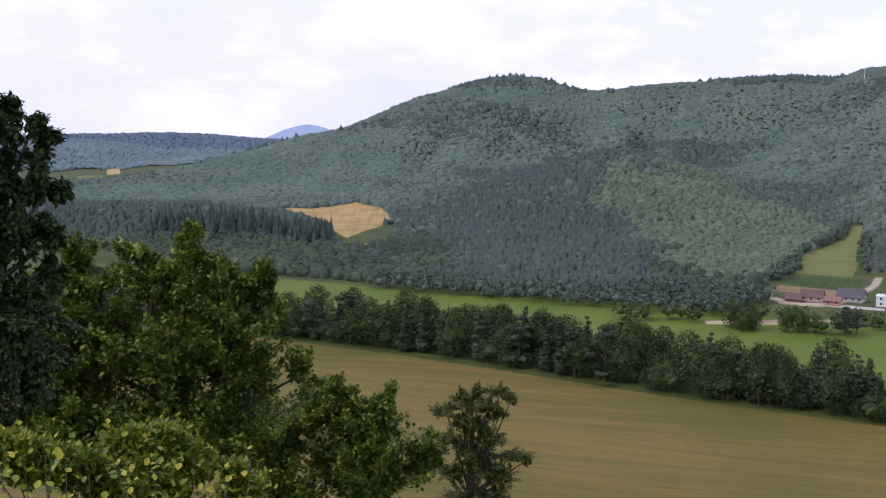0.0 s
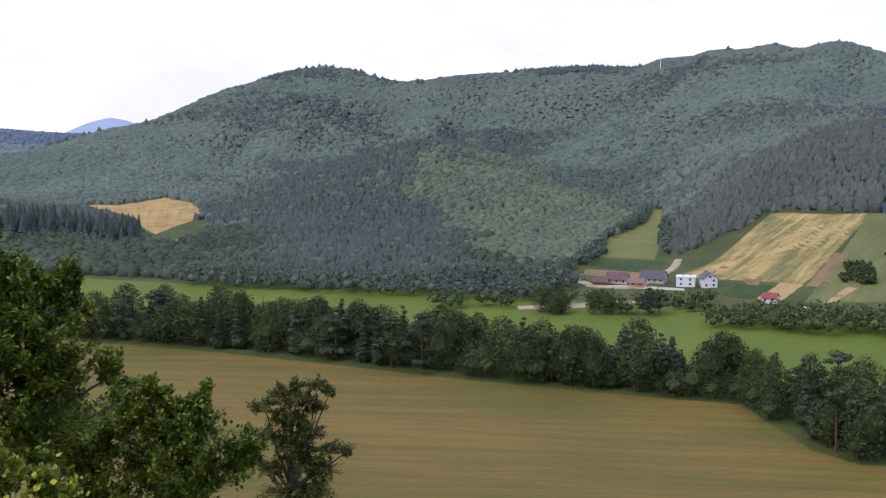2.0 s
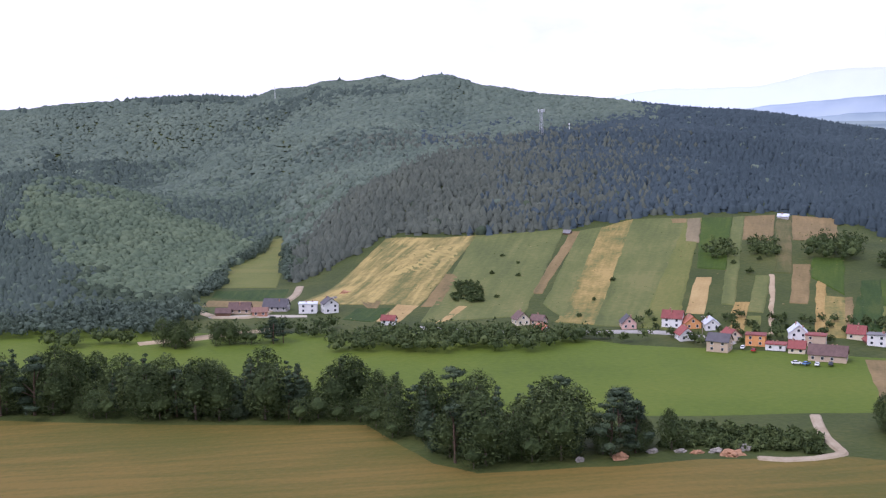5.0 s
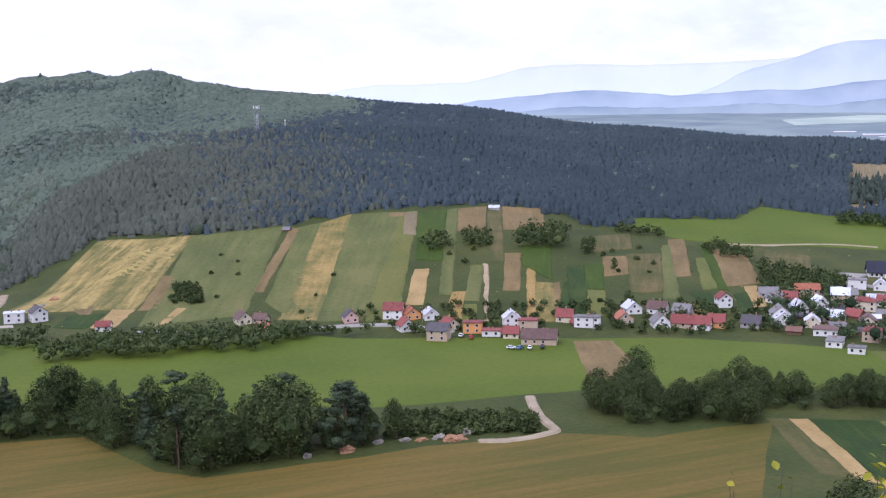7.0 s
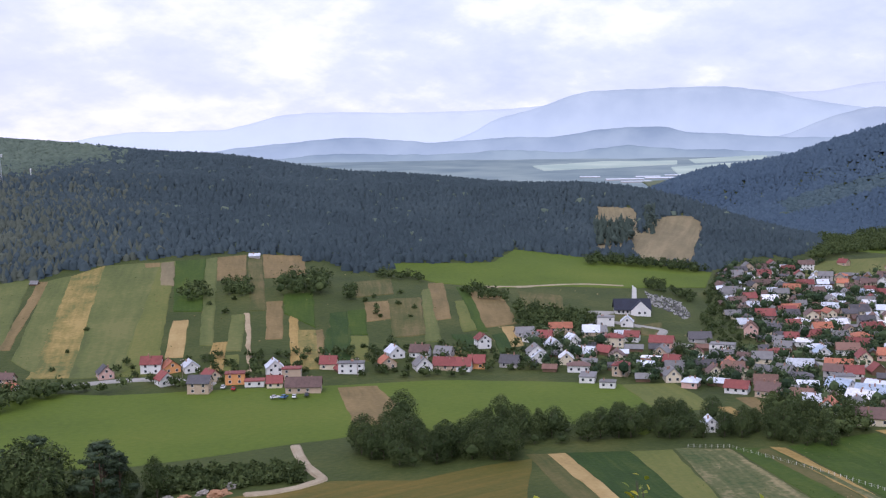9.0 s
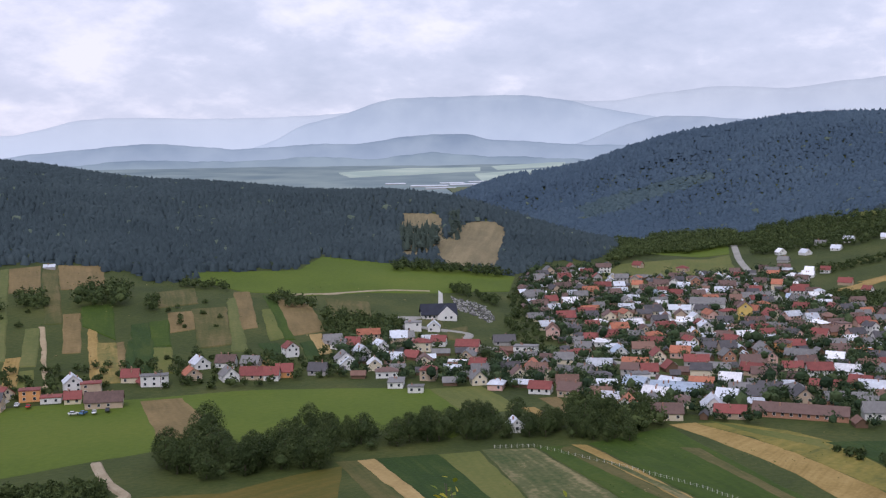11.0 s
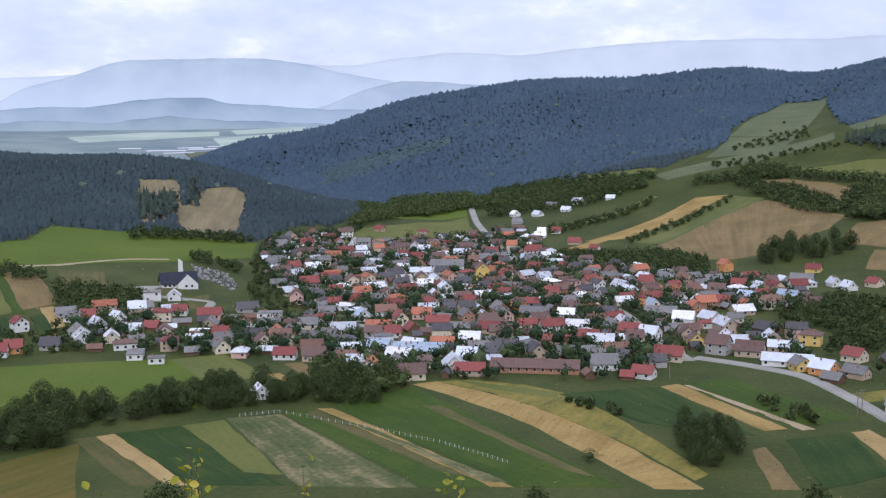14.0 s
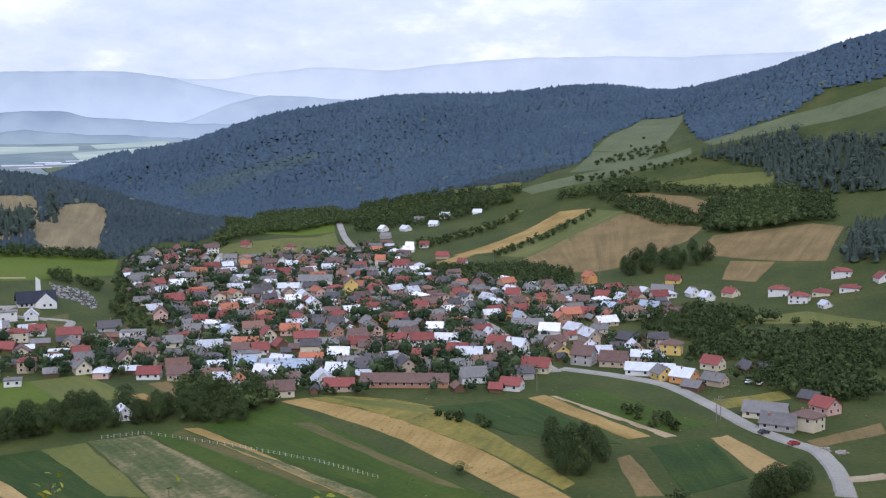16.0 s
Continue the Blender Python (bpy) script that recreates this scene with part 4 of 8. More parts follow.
def dome_crowns(rng, x, y, z, size, height, leaves=0, leaf=0.7, sides=5, rings=((0.42, 1.12), (0.78, 0.84))):
    """Small rounded crowns for closed woods: uneven rings and a flat top."""
    n = len(x)
    a = np.arange(sides) / sides * 2 * math.pi + rng.uniform(0, 6, (n, 1))
    out = []
    for zz, k in rings:
        rad = size[:, None] * k * rng.uniform(0.7, 1.25, (n, sides))
        out.append(np.stack([x[:, None] + rad * np.cos(a), y[:, None] + rad * np.sin(a), z[:, None] + height[:, None] * (zz + rng.uniform(-0.08, 0.08, (n, sides)))], -1))
    top = np.stack([x + rng.normal(size=n) * 0.4, y + rng.normal(size=n) * 0.4, z + height * rng.uniform(0.92, 1.02, n)], -1)[:, None]
    v = np.concatenate(out + [top], 1)
    i = np.arange(sides)
    j = (i + 1) % sides
    f, m = [], len(rings)
    for q in range(m - 1):
        f += [np.stack([q * sides + i, q * sides + j, (q + 1) * sides + j], -1), np.stack([q * sides + i, (q + 1) * sides + j, (q + 1) * sides + i], -1)]
    f = np.concatenate(f + [np.stack([(m - 1) * sides + i, (m - 1) * sides + j, np.full(sides, m * sides)], -1)])
    k = m * sides + 1
    vs, fs = [v.reshape(-1, 3)], [(np.arange(n)[:, None, None] * k + f[None]).reshape(-1, 3)]
    if leaves:
        d = rng.normal(size=(n, leaves, 3))
        d[..., 2] = np.abs(d[..., 2])
        d /= np.linalg.norm(d, axis=-1, keepdims=True)
        c = np.stack([x, y, z + height * 0.5], -1)[:, None] + d * np.stack([size, size, height * 0.5], -1)[:, None] * rng.uniform(0.8, 1.05, (n, leaves, 1))
        tri = c[:, :, None] + rng.normal(size=(n, leaves, 3, 3)) * 0.6 * leaf
        vs.append(tri.reshape(-1, 3))
        fs.append(n * k + np.arange(n * leaves * 3).reshape(-1, 3))
    return np.concatenate(vs), np.concatenate(fs)


def conifer_crowns(rng, x, y, z, size, height, tiers=3, sides=6):
    n = len(x)
    vs, fs, at = [], [], 0
    for t in range(tiers):
        low, top = 0.12 + 0.62 * t / tiers, 0.55 + 0.45 * (t + 1) / tiers
        a = np.arange(sides) / sides * 2 * math.pi + rng.uniform(0, 6, (n, 1))
        rad = size[:, None] * (1 - 0.72 * t / tiers) * rng.uniform(0.65, 1.25, (n, sides))
        ring = np.stack([x[:, None] + rad * np.cos(a), y[:, None] + rad * np.sin(a), z[:, None] + height[:, None] * (low + rng.uniform(-0.05, 0.05, (n, sides)))], -1)
        tip = np.stack([x + rng.normal(size=n) * 0.15, y, z + height * min(top, 1.0)], -1)[:, None]
        v = np.concatenate([ring, tip], 1)
        i = np.arange(sides)
        f = np.stack([i, (i + 1) % sides, np.full(sides, sides)], -1)
        fs.append(at + (np.arange(n)[:, None, None] * (sides + 1) + f[None]).reshape(-1, 3))
        vs.append(v.reshape(-1, 3))
        at += n * (sides + 1)
    return np.concatenate(vs), np.concatenate(fs)


def scatter(rng, az0, az1, r0, r1, step):
    """Jittered places over a sector of the plan."""
    out = []
    r = r0
    while r < r1:
        m = max(1, int(radians(az1 - az0) * r / step))
        a = np.radians(az0 + (np.arange(m) + rng.uniform(-0.45, 0.45, m) + 0.5) / m * (az1 - az0))
        rr = r + rng.uniform(-0.45, 0.45, m) * step
        out.append(np.stack([rr * np.sin(a), rr * np.cos(a)], -1))
        r += step
    return np.concatenate(out)


def inside(px, py, corners):
    c = np.array(corners, float)
    hit = np.zeros(len(px), bool)
    for (x0, y0), (x1, y1) in zip(c, np.roll(c, -1, 0)):
        cross = ((y0 > py) != (y1 > py))
        with np.errstate(divide="ignore", invalid="ignore"):
            hit ^= cross & (px < (x1 - x0) * (py - y0) / (y1 - y0) + x0)
    return hit


# bearing and distance of the lower edge of the woods
EDGE = ((-40, 900), (-17.9, 834), (-14.8, 782), (-10.8, 704), (-5.2, 654), (3.3, 606), (10.3, 588), (14.6, 578), (15.5, 646), (17.1, 714), (18.5, 836), (19.3, 938), (20, 944), (20.2, 748), (20.5, 712), (22.5, 736), (25, 760), (25.1, 766), (27.8, 764), (29.6, 758), (34, 746), (37.4, 764), (44.4, 804), (48, 790), (49.7, 756), (53.5, 806), (56.2, 828), (57.2, 896), (60.1, 870), (62.8, 870), (66.9, 870), (68.3, 934), (69, 968), (70.6, 988), (71.8, 1058), (74.3, 1244), (80.7, 1278), (84.9, 1204), (86.8, 1182), (89.8, 1256), (90.3, 1322), (92.3, 1470), (94.5, 1454), (94.7, 1380), (95.2, 1264), (95.6, 1222), (98.1, 1250), (99.5, 1258), (101, 1300), (112, 1200))

GLADE = [(-86.7, 883.8), (-60.5, 902), (-36.8, 943.3), (-37.4, 815.1), (-72.2, 788.7)]

# the knoll's sunlit front, and stands told apart beside and behind it: bearing and distance
KNOLL_FRONT = [(9.4, 1080), (11.6, 1075), (13.8, 1070), (16.0, 1020), (18.2, 965), (19.3, 880), (17.8, 760), (16.5, 690), (14.8, 680), (12, 720), (10.4, 790), (8.6, 860), (7.6, 920), (8.1, 977)]
KNOLL_BACK = [(1.3, 1028), (3.2, 1364), (5.8, 1471), (9.2, 1090), (8.1, 977), (7.3, 901), (8.3, 826), (10.4, 690), (8.2, 640), (3.0, 660), (0.5, 720)]
RAVINE = [(9.4, 1560), (13.3, 1480), (16.6, 1230), (19.9, 1010), (22.4, 940), (20.5, 900), (19.1, 925), (16.3, 1040), (13.8, 1090), (11.6, 1085), (9.4, 1090)]
FOOT_SPRUCES = [(3.5, 690), (12.3, 655), (12.3, 560), (3.5, 570)]

# a spur with younger broadleaf trees on the south hill
YOUNG_SPUR = [(1398.7, 507.7), (1460.1, 470.5), (1473.1, 413.4), (1476.6, 352.1), (1444.1, 341.6), (1407.5, 409.9), (1360.9, 439.1), (1329.0, 470.9)]


def bearing_of(x, y):
    return np.degrees(np.arctan2(x, y)), np.hypot(x, y)


def plant_woods():
    rng = np.random.default_rng(4)
    p = np.concatenate([scatter(rng, -26, 104, 580, 1000, 4.6), scatter(rng, -26, 104, 1000, 1400, 4.9), scatter(rng, -26, 104, 1400, 1960, 5.6), scatter(rng, -26, -3, 1960, 2520, 7.5)])
    az, r = bearing_of(p[:, 0], p[:, 1])
    edge = np.array(EDGE)
    ok = r > np.interp(az, edge[:, 0], edge[:, 1]) + rng.uniform(-8, 8, len(p))
    for c in FIELDS:
        ok &= ~inside(p[:, 0], p[:, 1], c)
        ok &= ~(inside(p[:, 0] * 1.03, p[:, 1] * 1.03, c) & (r > 1000) & (az > 40))
    # open valley north of the main hill
    ok &= ~((r > 1480) & (r < 1740 + 25 * np.sin(az * 2.1)) & (az < -11.5))
    # none on the far sides of the hills, which lie in dead ground
    z = ground(p[:, 0], p[:, 1])
    seen = np.full(len(p), -9.0)
    for s in np.linspace(0.35, 0.985, 40):
        seen = np.maximum(seen, (ground(p[:, 0] * s, p[:, 1] * s) + 5 - EYE_Z) / (r * s))
    ok &= (z + 14 - EYE_Z) / r > seen - 0.001
    p, z, az, r = p[ok], z[ok], az[ok], r[ok]
    wob = np.sin(p[:, 0] * 0.045) * 14 + np.sin(p[:, 1] * 0.06 + p[:, 0] * 0.02) * 13 + np.sin(p[:, 1] * 0.021) * 16 + rng.normal(size=len(p)) * 9
    kx, ky = polar(9.0, 1080)
    rim = ((p[:, 0] - kx + wob * 0.3) / 190) ** 2 + ((p[:, 1] - ky + wob) / np.where(p[:, 1] < ky, 300, 60)) ** 2
    knoll = (r < 1135) & (rng.uniform(size=len(p)) < np.clip((1.2 - rim) / 0.3, 0, 1))
    low = r + wob < 850
    belt = (az > 9) & (az < 14) & (r + wob > 1380) & (r + wob < 1560 - np.abs(az - 9) * 16)
    glade = inside(p[:, 0], p[:, 1], GLADE)
    # conifers on the east and south hills and in stands elsewhere
    chance = rng.uniform(size=len(p))
    stand = np.sin(p[:, 0] * 0.013 + 1.0) + np.sin(p[:, 1] * 0.017 + p[:, 0] * 0.006) + 0.6 * np.sin(p[:, 0] * 0.041 + p[:, 1] * 0.03)
    con = stand + rng.normal(size=len(p)) * 0.8 > 1.9
    con |= (az < -5.5) & (r < 1050) & (r + wob * 0.5 > 825) & (chance < 0.95)
    con |= (az < 4.5) & (az > -3.5) & (r < 1020) & (r + wob * 0.5 > 880) & (chance < 0.8)
    con &= ~((r > 1700) & (az < -3))
    a2, r2 = az + wob * 0.045, r + wob * 1.5
    con |= inside(a2, r2, KNOLL_BACK) & (chance < 0.82)
    con |= inside(a2, r2, FOOT_SPRUCES) & (chance < 0.7)
    con |= belt & (chance < 0.7)
    ravine = inside(a2, r2, RAVINE)
    con |= ravine & (chance < 0.25)
    # lighter foliage on the knoll's sunlit side, duller elsewhere: light put into the colour
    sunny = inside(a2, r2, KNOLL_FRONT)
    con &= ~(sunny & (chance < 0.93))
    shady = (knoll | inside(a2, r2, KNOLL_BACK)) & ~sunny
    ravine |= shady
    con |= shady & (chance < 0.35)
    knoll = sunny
    low &= ~sunny & ~ravine
    con |= az + wob * 0.03 > np.interp(r, [600, 742, 859, 908, 934, 1002, 1100, 1186, 1295, 1450, 1560, 1710, 1760], [20.2, 20.4, 20.8, 21.8, 25, 27.4, 30.5, 34.5, 38, 37, 30, 26, 14]) + rng.normal(size=len(p)) * 0.5
    con &= ~((az > 21) & (chance < 0.012))
    p, z, az, r, con, knoll, low, ravine = [q[~glade] for q in (p, z, az, r, con, knoll, low, ravine)]
    # pines at the lower edge thin out eastwards and uphill into conifers coloured bluer for haze
    pines = con & (az >= 20) & (rng.uniform(size=len(p)) < np.clip((41 - az) / 12, 0, 1) * np.clip((1260 - r) / 220, 0, 1))
    north = (r > 1700) & (az < -7)
    spur = inside(p[:, 0], p[:, 1], YOUNG_SPUR)
    south = (az > 62) & (r > 1235)
    far = north & (r > 2200)
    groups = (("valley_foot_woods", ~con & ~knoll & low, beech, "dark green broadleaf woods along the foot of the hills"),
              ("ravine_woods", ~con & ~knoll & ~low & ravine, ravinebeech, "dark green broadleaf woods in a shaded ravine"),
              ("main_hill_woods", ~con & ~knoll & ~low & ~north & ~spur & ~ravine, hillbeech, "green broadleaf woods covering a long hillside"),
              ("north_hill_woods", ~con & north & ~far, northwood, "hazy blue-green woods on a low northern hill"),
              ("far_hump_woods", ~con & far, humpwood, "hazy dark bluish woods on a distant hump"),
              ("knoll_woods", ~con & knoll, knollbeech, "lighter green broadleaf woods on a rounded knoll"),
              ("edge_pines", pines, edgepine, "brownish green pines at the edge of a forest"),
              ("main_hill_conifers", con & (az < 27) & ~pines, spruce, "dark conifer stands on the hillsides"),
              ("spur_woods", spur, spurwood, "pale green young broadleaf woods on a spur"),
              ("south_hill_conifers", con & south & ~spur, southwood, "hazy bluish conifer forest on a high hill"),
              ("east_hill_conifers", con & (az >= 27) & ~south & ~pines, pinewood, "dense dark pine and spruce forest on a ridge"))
    for name, sel, mat, label in groups:
        q, zz, rr = p[sel], z[sel], r[sel]
        n = len(q)
        if "conifers" in name or "pines" in name:
            h = rng.uniform(7.5, 11.5, n) * rng.uniform(0.9, 1.1, n) * np.where((rr > 1150) & (rr < 1600), 0.75, 1.0)
            zz = zz - np.interp(rr, [1300, 1560, 1680], [0.30, 0.14, 0.0]) * h
            tip = rng.uniform(size=n) < np.where(rr > 1580, 0.8, 0.55)
            v1, f1 = conifer_crowns(rng, q[tip, 0], q[tip, 1], zz[tip], (h * rng.uniform(0.34, 0.46, n) * np.where(rr > 1150, 1.45, 1.0))[tip], h[tip], 2, 5)
            v2, f2 = dome_crowns(rng, q[~tip, 0], q[~tip, 1], zz[~tip], (h * rng.uniform(0.28, 0.38, n) * np.where(rr > 1150, 1.9, 1.1))[~tip], h[~tip] * 0.9, 6, 0.75, 5, ((0.3, 1.1), (0.72, 0.7)))
            v, f = np.concatenate([v1, v2]), np.concatenate([f1, f2 + len(v1)])
        else:
            s = np.clip(2.7 * np.exp(rng.normal(size=n) * 0.26), 1.5, 5.2)
            h = np.where(rr < 1150, rng.uniform(5.6, 8.6, n), rng.uniform(4.8, 7.0, n)) * (s / 2.9) ** 0.45
            s, zz = s * np.where(rr > 1150, 1.35, 1.2), zz - np.interp(rr, [1620, 1820], [0.36, 0.18]) * h
            near = rr < 1150
            v1, f1 = dome_crowns(rng, q[near, 0], q[near, 1], zz[near], s[near], h[near], 11, 0.8, 5, ((0.32, 1.05), (0.62, 1.0), (0.88, 0.58)))
            v2, f2 = dome_crowns(rng, q[~near, 0], q[~near, 1], zz[~near], s[~near], h[~near], 6, 0.8, 5)
            v, f = np.concatenate([v1, v2]), np.concatenate([f1, f2 + len(v1)])
        tagged(new(name, mesh_of(name, v, f, mat, True)), label, "forest", kind="stuff")


plant_woods()
# ---- trees near enough to tell apart ----
pineleaf = surface("pine_needles", [(0.026, 0.041, 0.022), (0.042, 0.063, 0.033), (0.070, 0.096, 0.048)], 5, 1.0, 0.0, 0.75, 0.12, island=0.3, random_ob=0.25)
pinebark = surface("pine_bark", [(0.060, 0.042, 0.030), (0.100, 0.068, 0.048), (0.140, 0.100, 0.072)], 0.6, 0.1, 0.5)


def part(name, data, parent, label=""):
    ob = new(name, data)
    ob.parent = parent
    return tagged(ob, label)


def tube(points, radii, sides=6):
    """A tapered limb along a line of points; returns verts and quads."""
    p, n = np.array(points, float), len(points)
    d = np.gradient(p, axis=0)
    d /= np.linalg.norm(d, axis=1, keepdims=True) + 1e-9
    ref = np.array([0.31, 0.95, 0.02])
    u = np.cross(d, ref)
    u /= np.linalg.norm(u, axis=1, keepdims=True) + 1e-9
    w = np.cross(d, u)
    a = np.arange(sides) / sides * 2 * math.pi
    r = np.array(radii, float)[:, None, None]
    v = p[:, None] + r * (np.cos(a)[None, :, None] * u[:, None] + np.sin(a)[None, :, None] * w[:, None])
    i, j = np.meshgrid(np.arange(n - 1), np.arange(sides), indexing="ij")
    j2 = (j + 1) % sides
    f = np.stack([i * sides + j, i * sides + j2, (i + 1) * sides + j2, (i + 1) * sides + j], -1).reshape(-1, 4)
    return v.reshape(-1, 3), f


def join(pieces):
    vs, fs, at = [], [], 0
    for v, f in pieces:
        vs.append(v)
        fs.append(f + at)
        at += len(v)
    return np.concatenate(vs), np.concatenate(fs)


def leaf_tris(rng, centre, spread, outward, n, leaf):
    """Leaf clumps round a centre: triangles with a rough outward set."""
    d = rng.normal(size=(n, 3))
    d /= np.linalg.norm(d, axis=1, keepdims=True)
    c = centre + d * spread * rng.uniform(0.55, 1.08, (n, 1))
    t = rng.normal(size=(n, 3, 3)) * 0.62 * leaf
    t = t - (t * d[:, None]).sum(-1, keepdims=True) * d[:, None] * outward
    v = (c[:, None] + t).reshape(-1, 3)
    return v, np.arange(n * 3).reshape(-1, 3)


def lobes_of(kind, rng, h):
    out = []
    if kind == "broad":
        w = h * rng.uniform(0.30, 0.40)
        for k in range(rng.integers(11, 15)):
            zz = rng.uniform(0.12, 0.90)
            reach = w * math.sqrt(max(0.05, 1 - ((zz - 0.52) / 0.50) ** 2))
            a, q = rng.uniform(0, 6.28), rng.uniform(0.35, 0.8)
            out.append((np.array([math.cos(a) * reach * q, math.sin(a) * reach * q, zz * h]), np.array([1, 1, 0.85]) * h * rng.uniform(0.11, 0.19)))
    elif kind == "bush":
        for k in range(rng.integers(6, 9)):
            a, q = rng.uniform(0, 6.28), rng.uniform(0.1, 0.45)
            out.append((np.array([math.cos(a) * h * q, math.sin(a) * h * q, h * rng.uniform(0.25, 0.78)]), np.array([1, 1, 0.9]) * h * rng.uniform(0.20, 0.30)))
    elif kind == "pine":
        for k in range(rng.integers(12, 15)):
            zz = rng.uniform(0.2, 0.97)
            a, q = rng.uniform(0, 6.28), rng.uniform(0.05, 0.24) * (1.25 - zz) / 0.6
            out.append((np.array([math.cos(a) * h * q, math.sin(a) * h * q, zz * h * 0.96]), np.array([1, 1, 0.55]) * h * rng.uniform(0.09, 0.15) * (1.35 - 0.6 * zz)))
    else:
        for k in range(10):
            zz = 0.12 + 0.86 * k / 10
            out.append((np.array([rng.normal() * 0.02 * h, rng.normal() * 0.02 * h, zz * h]), np.array([1, 1, 0.7]) * h * (0.20 * (1.04 - zz) + 0.012)))
    return out


def leafy_hull(rng, h, wide, low, leaves, leaf, inner=0.52):
    """A closed, lumpy crown that narrows to the top, with leaf clumps all over it."""
    u = rng.normal(size=(26, 3))
    u /= np.linalg.norm(u, axis=1, keepdims=True)
    big = rng.uniform(0.5, 1.0, 26)
    skew = rng.normal(size=2) * 0.05 * h

    def shell(d, k):
        near = ((np.clip(d @ u.T, -1, 1) - 0.72) / 0.28).clip(0, 1) * big
        lump = 0.62 + 0.46 * np.sqrt(near.max(1))
        t = (d[:, 2] + 1) / 2
        rad = wide * h * np.interp(t, [0, 0.12, 0.35, 0.6, 0.85, 1.0], [0.78, 0.95, 1.05, 1.0, 0.82, 0.6])
        side = np.hypot(d[:, 0], d[:, 1])[:, None] + 1e-6
        xy = d[:, :2] / side * (side ** 0.8) * (rad * lump * k)[:, None]
        z = h * (low + (1 - low) * (0.5 + 0.5 * d[:, 2] * (0.88 + 0.12 * lump) * k))
        return np.concatenate([xy + skew * t[:, None], z[:, None]], 1)

    v, f = ICO2
    core = shell(v, inner) + rng.normal(size=v.shape) * 0.02 * h
    d = rng.normal(size=(leaves, 3))
    d[:, 2] += 0.15
    d /= np.linalg.norm(d, axis=1, keepdims=True)
    c = shell(d, rng.uniform(0.72, 1.08, leaves))
    t = rng.normal(size=(leaves, 3, 3)) * 0.62 * leaf
    t = t - (t * d[:, None]).sum(-1, keepdims=True) * d[:, None] * 0.2
    return [(core, f), ((c[:, None] + t).reshape(-1, 3), np.arange(leaves * 3).reshape(-1, 3))]


def make_tree(kind, h, seed, leaves=170, leaf=0.38):
    rng = np.random.default_rng(seed)
    lobes = lobes_of(kind, rng, h)
    bits = []
    if kind == "broad":
        bits = leafy_hull(rng, h, rng.uniform(0.27, 0.37), 0.02, 2300, leaf * 0.95)
    elif kind == "bush":
        bits = leafy_hull(rng, h, rng.uniform(0.45, 0.62), -0.05, 1700, leaf * 0.95, 0.46)
    for c, s in lobes if not bits else ():
        v, f = ICO1
        bits.append((c + v * s * 0.74 * rng.uniform(0.75, 1.2, (len(v), 1)), f))
        n = int(leaves * (s.max() / (0.15 * h)) ** 1.4) + 12
        bits.append(leaf_tris(rng, c, s, 0.35, n, leaf * 0.82 * h / 13))
    v, f = join(bits)
    tree = new({"broad": "broadleaf_tree", "bush": "bush", "pine": "pine_tree", "spruce": "spruce_tree"}[kind])
    part("crown", mesh_of("crown", v, f, pineleaf if kind in ("pine", "spruce") else rowleaf), tree)
    lean = rng.normal(size=2) * 0.03 * h
    top = 0.85 if kind != "bush" else 0.5
    trunk = [tube([(0, 0, -0.6), (0, 0, 0.15 * h), (lean[0] * 0.5, lean[1] * 0.5, 0.5 * h), (lean[0], lean[1], top * h)], [0.022 * h, 0.017 * h, 0.012 * h, 0.004 * h])]
    for c, s in lobes[:6]:
        z0 = max(0.12 * h, c[2] * 0.62)
        trunk.append(tube([(0, 0, z0), c * 0.55 + np.array([0, 0, z0 * 0.45]), c], [0.009 * h, 0.006 * h, 0.002 * h], 5))
    part("trunk", mesh_of("trunk", *join(trunk), pinebark if kind in ("pine", "spruce") else bark, True), tree)
    return tree


TREE_LABELS = {"broad": "dense dark green broadleaf tree in full leaf", "bush": "low rounded green bush in full leaf", "pine": "dark green pine tree with bare lower trunk",
               "spruce": "narrow dark green spruce tree"}
STOCK = {}


def plant(kind, x, y, h, group, rng, label=""):
    """One tree, copied from the stock of its kind."""
    stock = STOCK.setdefault(kind, [])
    turn, wide = rng.uniform(0, 360), rng.uniform(1.0, 1.3)
    if len(stock) < 7:
        tree = make_tree(kind, 13.0, 100 * len(kind) + len(stock))
        stock.append(tree)
    else:
        tree = copy_thing(stock[int(rng.integers(0, 7))], Matrix())
    k = h / 13.0
    tree.matrix_basis = pose(x, y, float(ground(x, y)), 0, 0, turn) @ Matrix.Diagonal((k * wide, k * wide, k, 1))
    return tagged(tree, label or TREE_LABELS[kind], "bush" if kind == "bush" else "tree", group)


def fill(rng, corners, step):
    c = np.array(corners, float)
    lo, hi = c.min(0), c.max(0)
    gx, gy = np.meshgrid(np.arange(lo[0], hi[0] + step, step), np.arange(lo[1], hi[1] + step, step))
    p = np.stack([gx.ravel(), gy.ravel()], -1) + rng.uniform(-0.42, 0.42, (gx.size, 2)) * step
    return p[inside(p[:, 0], p[:, 1], corners)]


GROVES = []


def grove(name, kind, step, low, high, corners):
    """Single trees filling an outline of the plan."""
    rng = np.random.default_rng(len(GROVES) + 50)
    GROVES.append(name)
    for x, y in fill(rng, corners, step * 0.86):
        if not clear_of(x, y, 1.0):
            continue
        k, h = kind, rng.uniform(low, high)
        if kind == "mixed":
            k = rng.choice(["broad", "broad", "pine", "spruce", "spruce", "broad"])
        if name in ("grove", "hedgerow") and rng.uniform() < 0.42:
            k, h = "bush", h * rng.uniform(0.35, 0.6)
        plant(str(k), float(x), float(y), float(h), name.replace("_", " ") + " trees", rng)


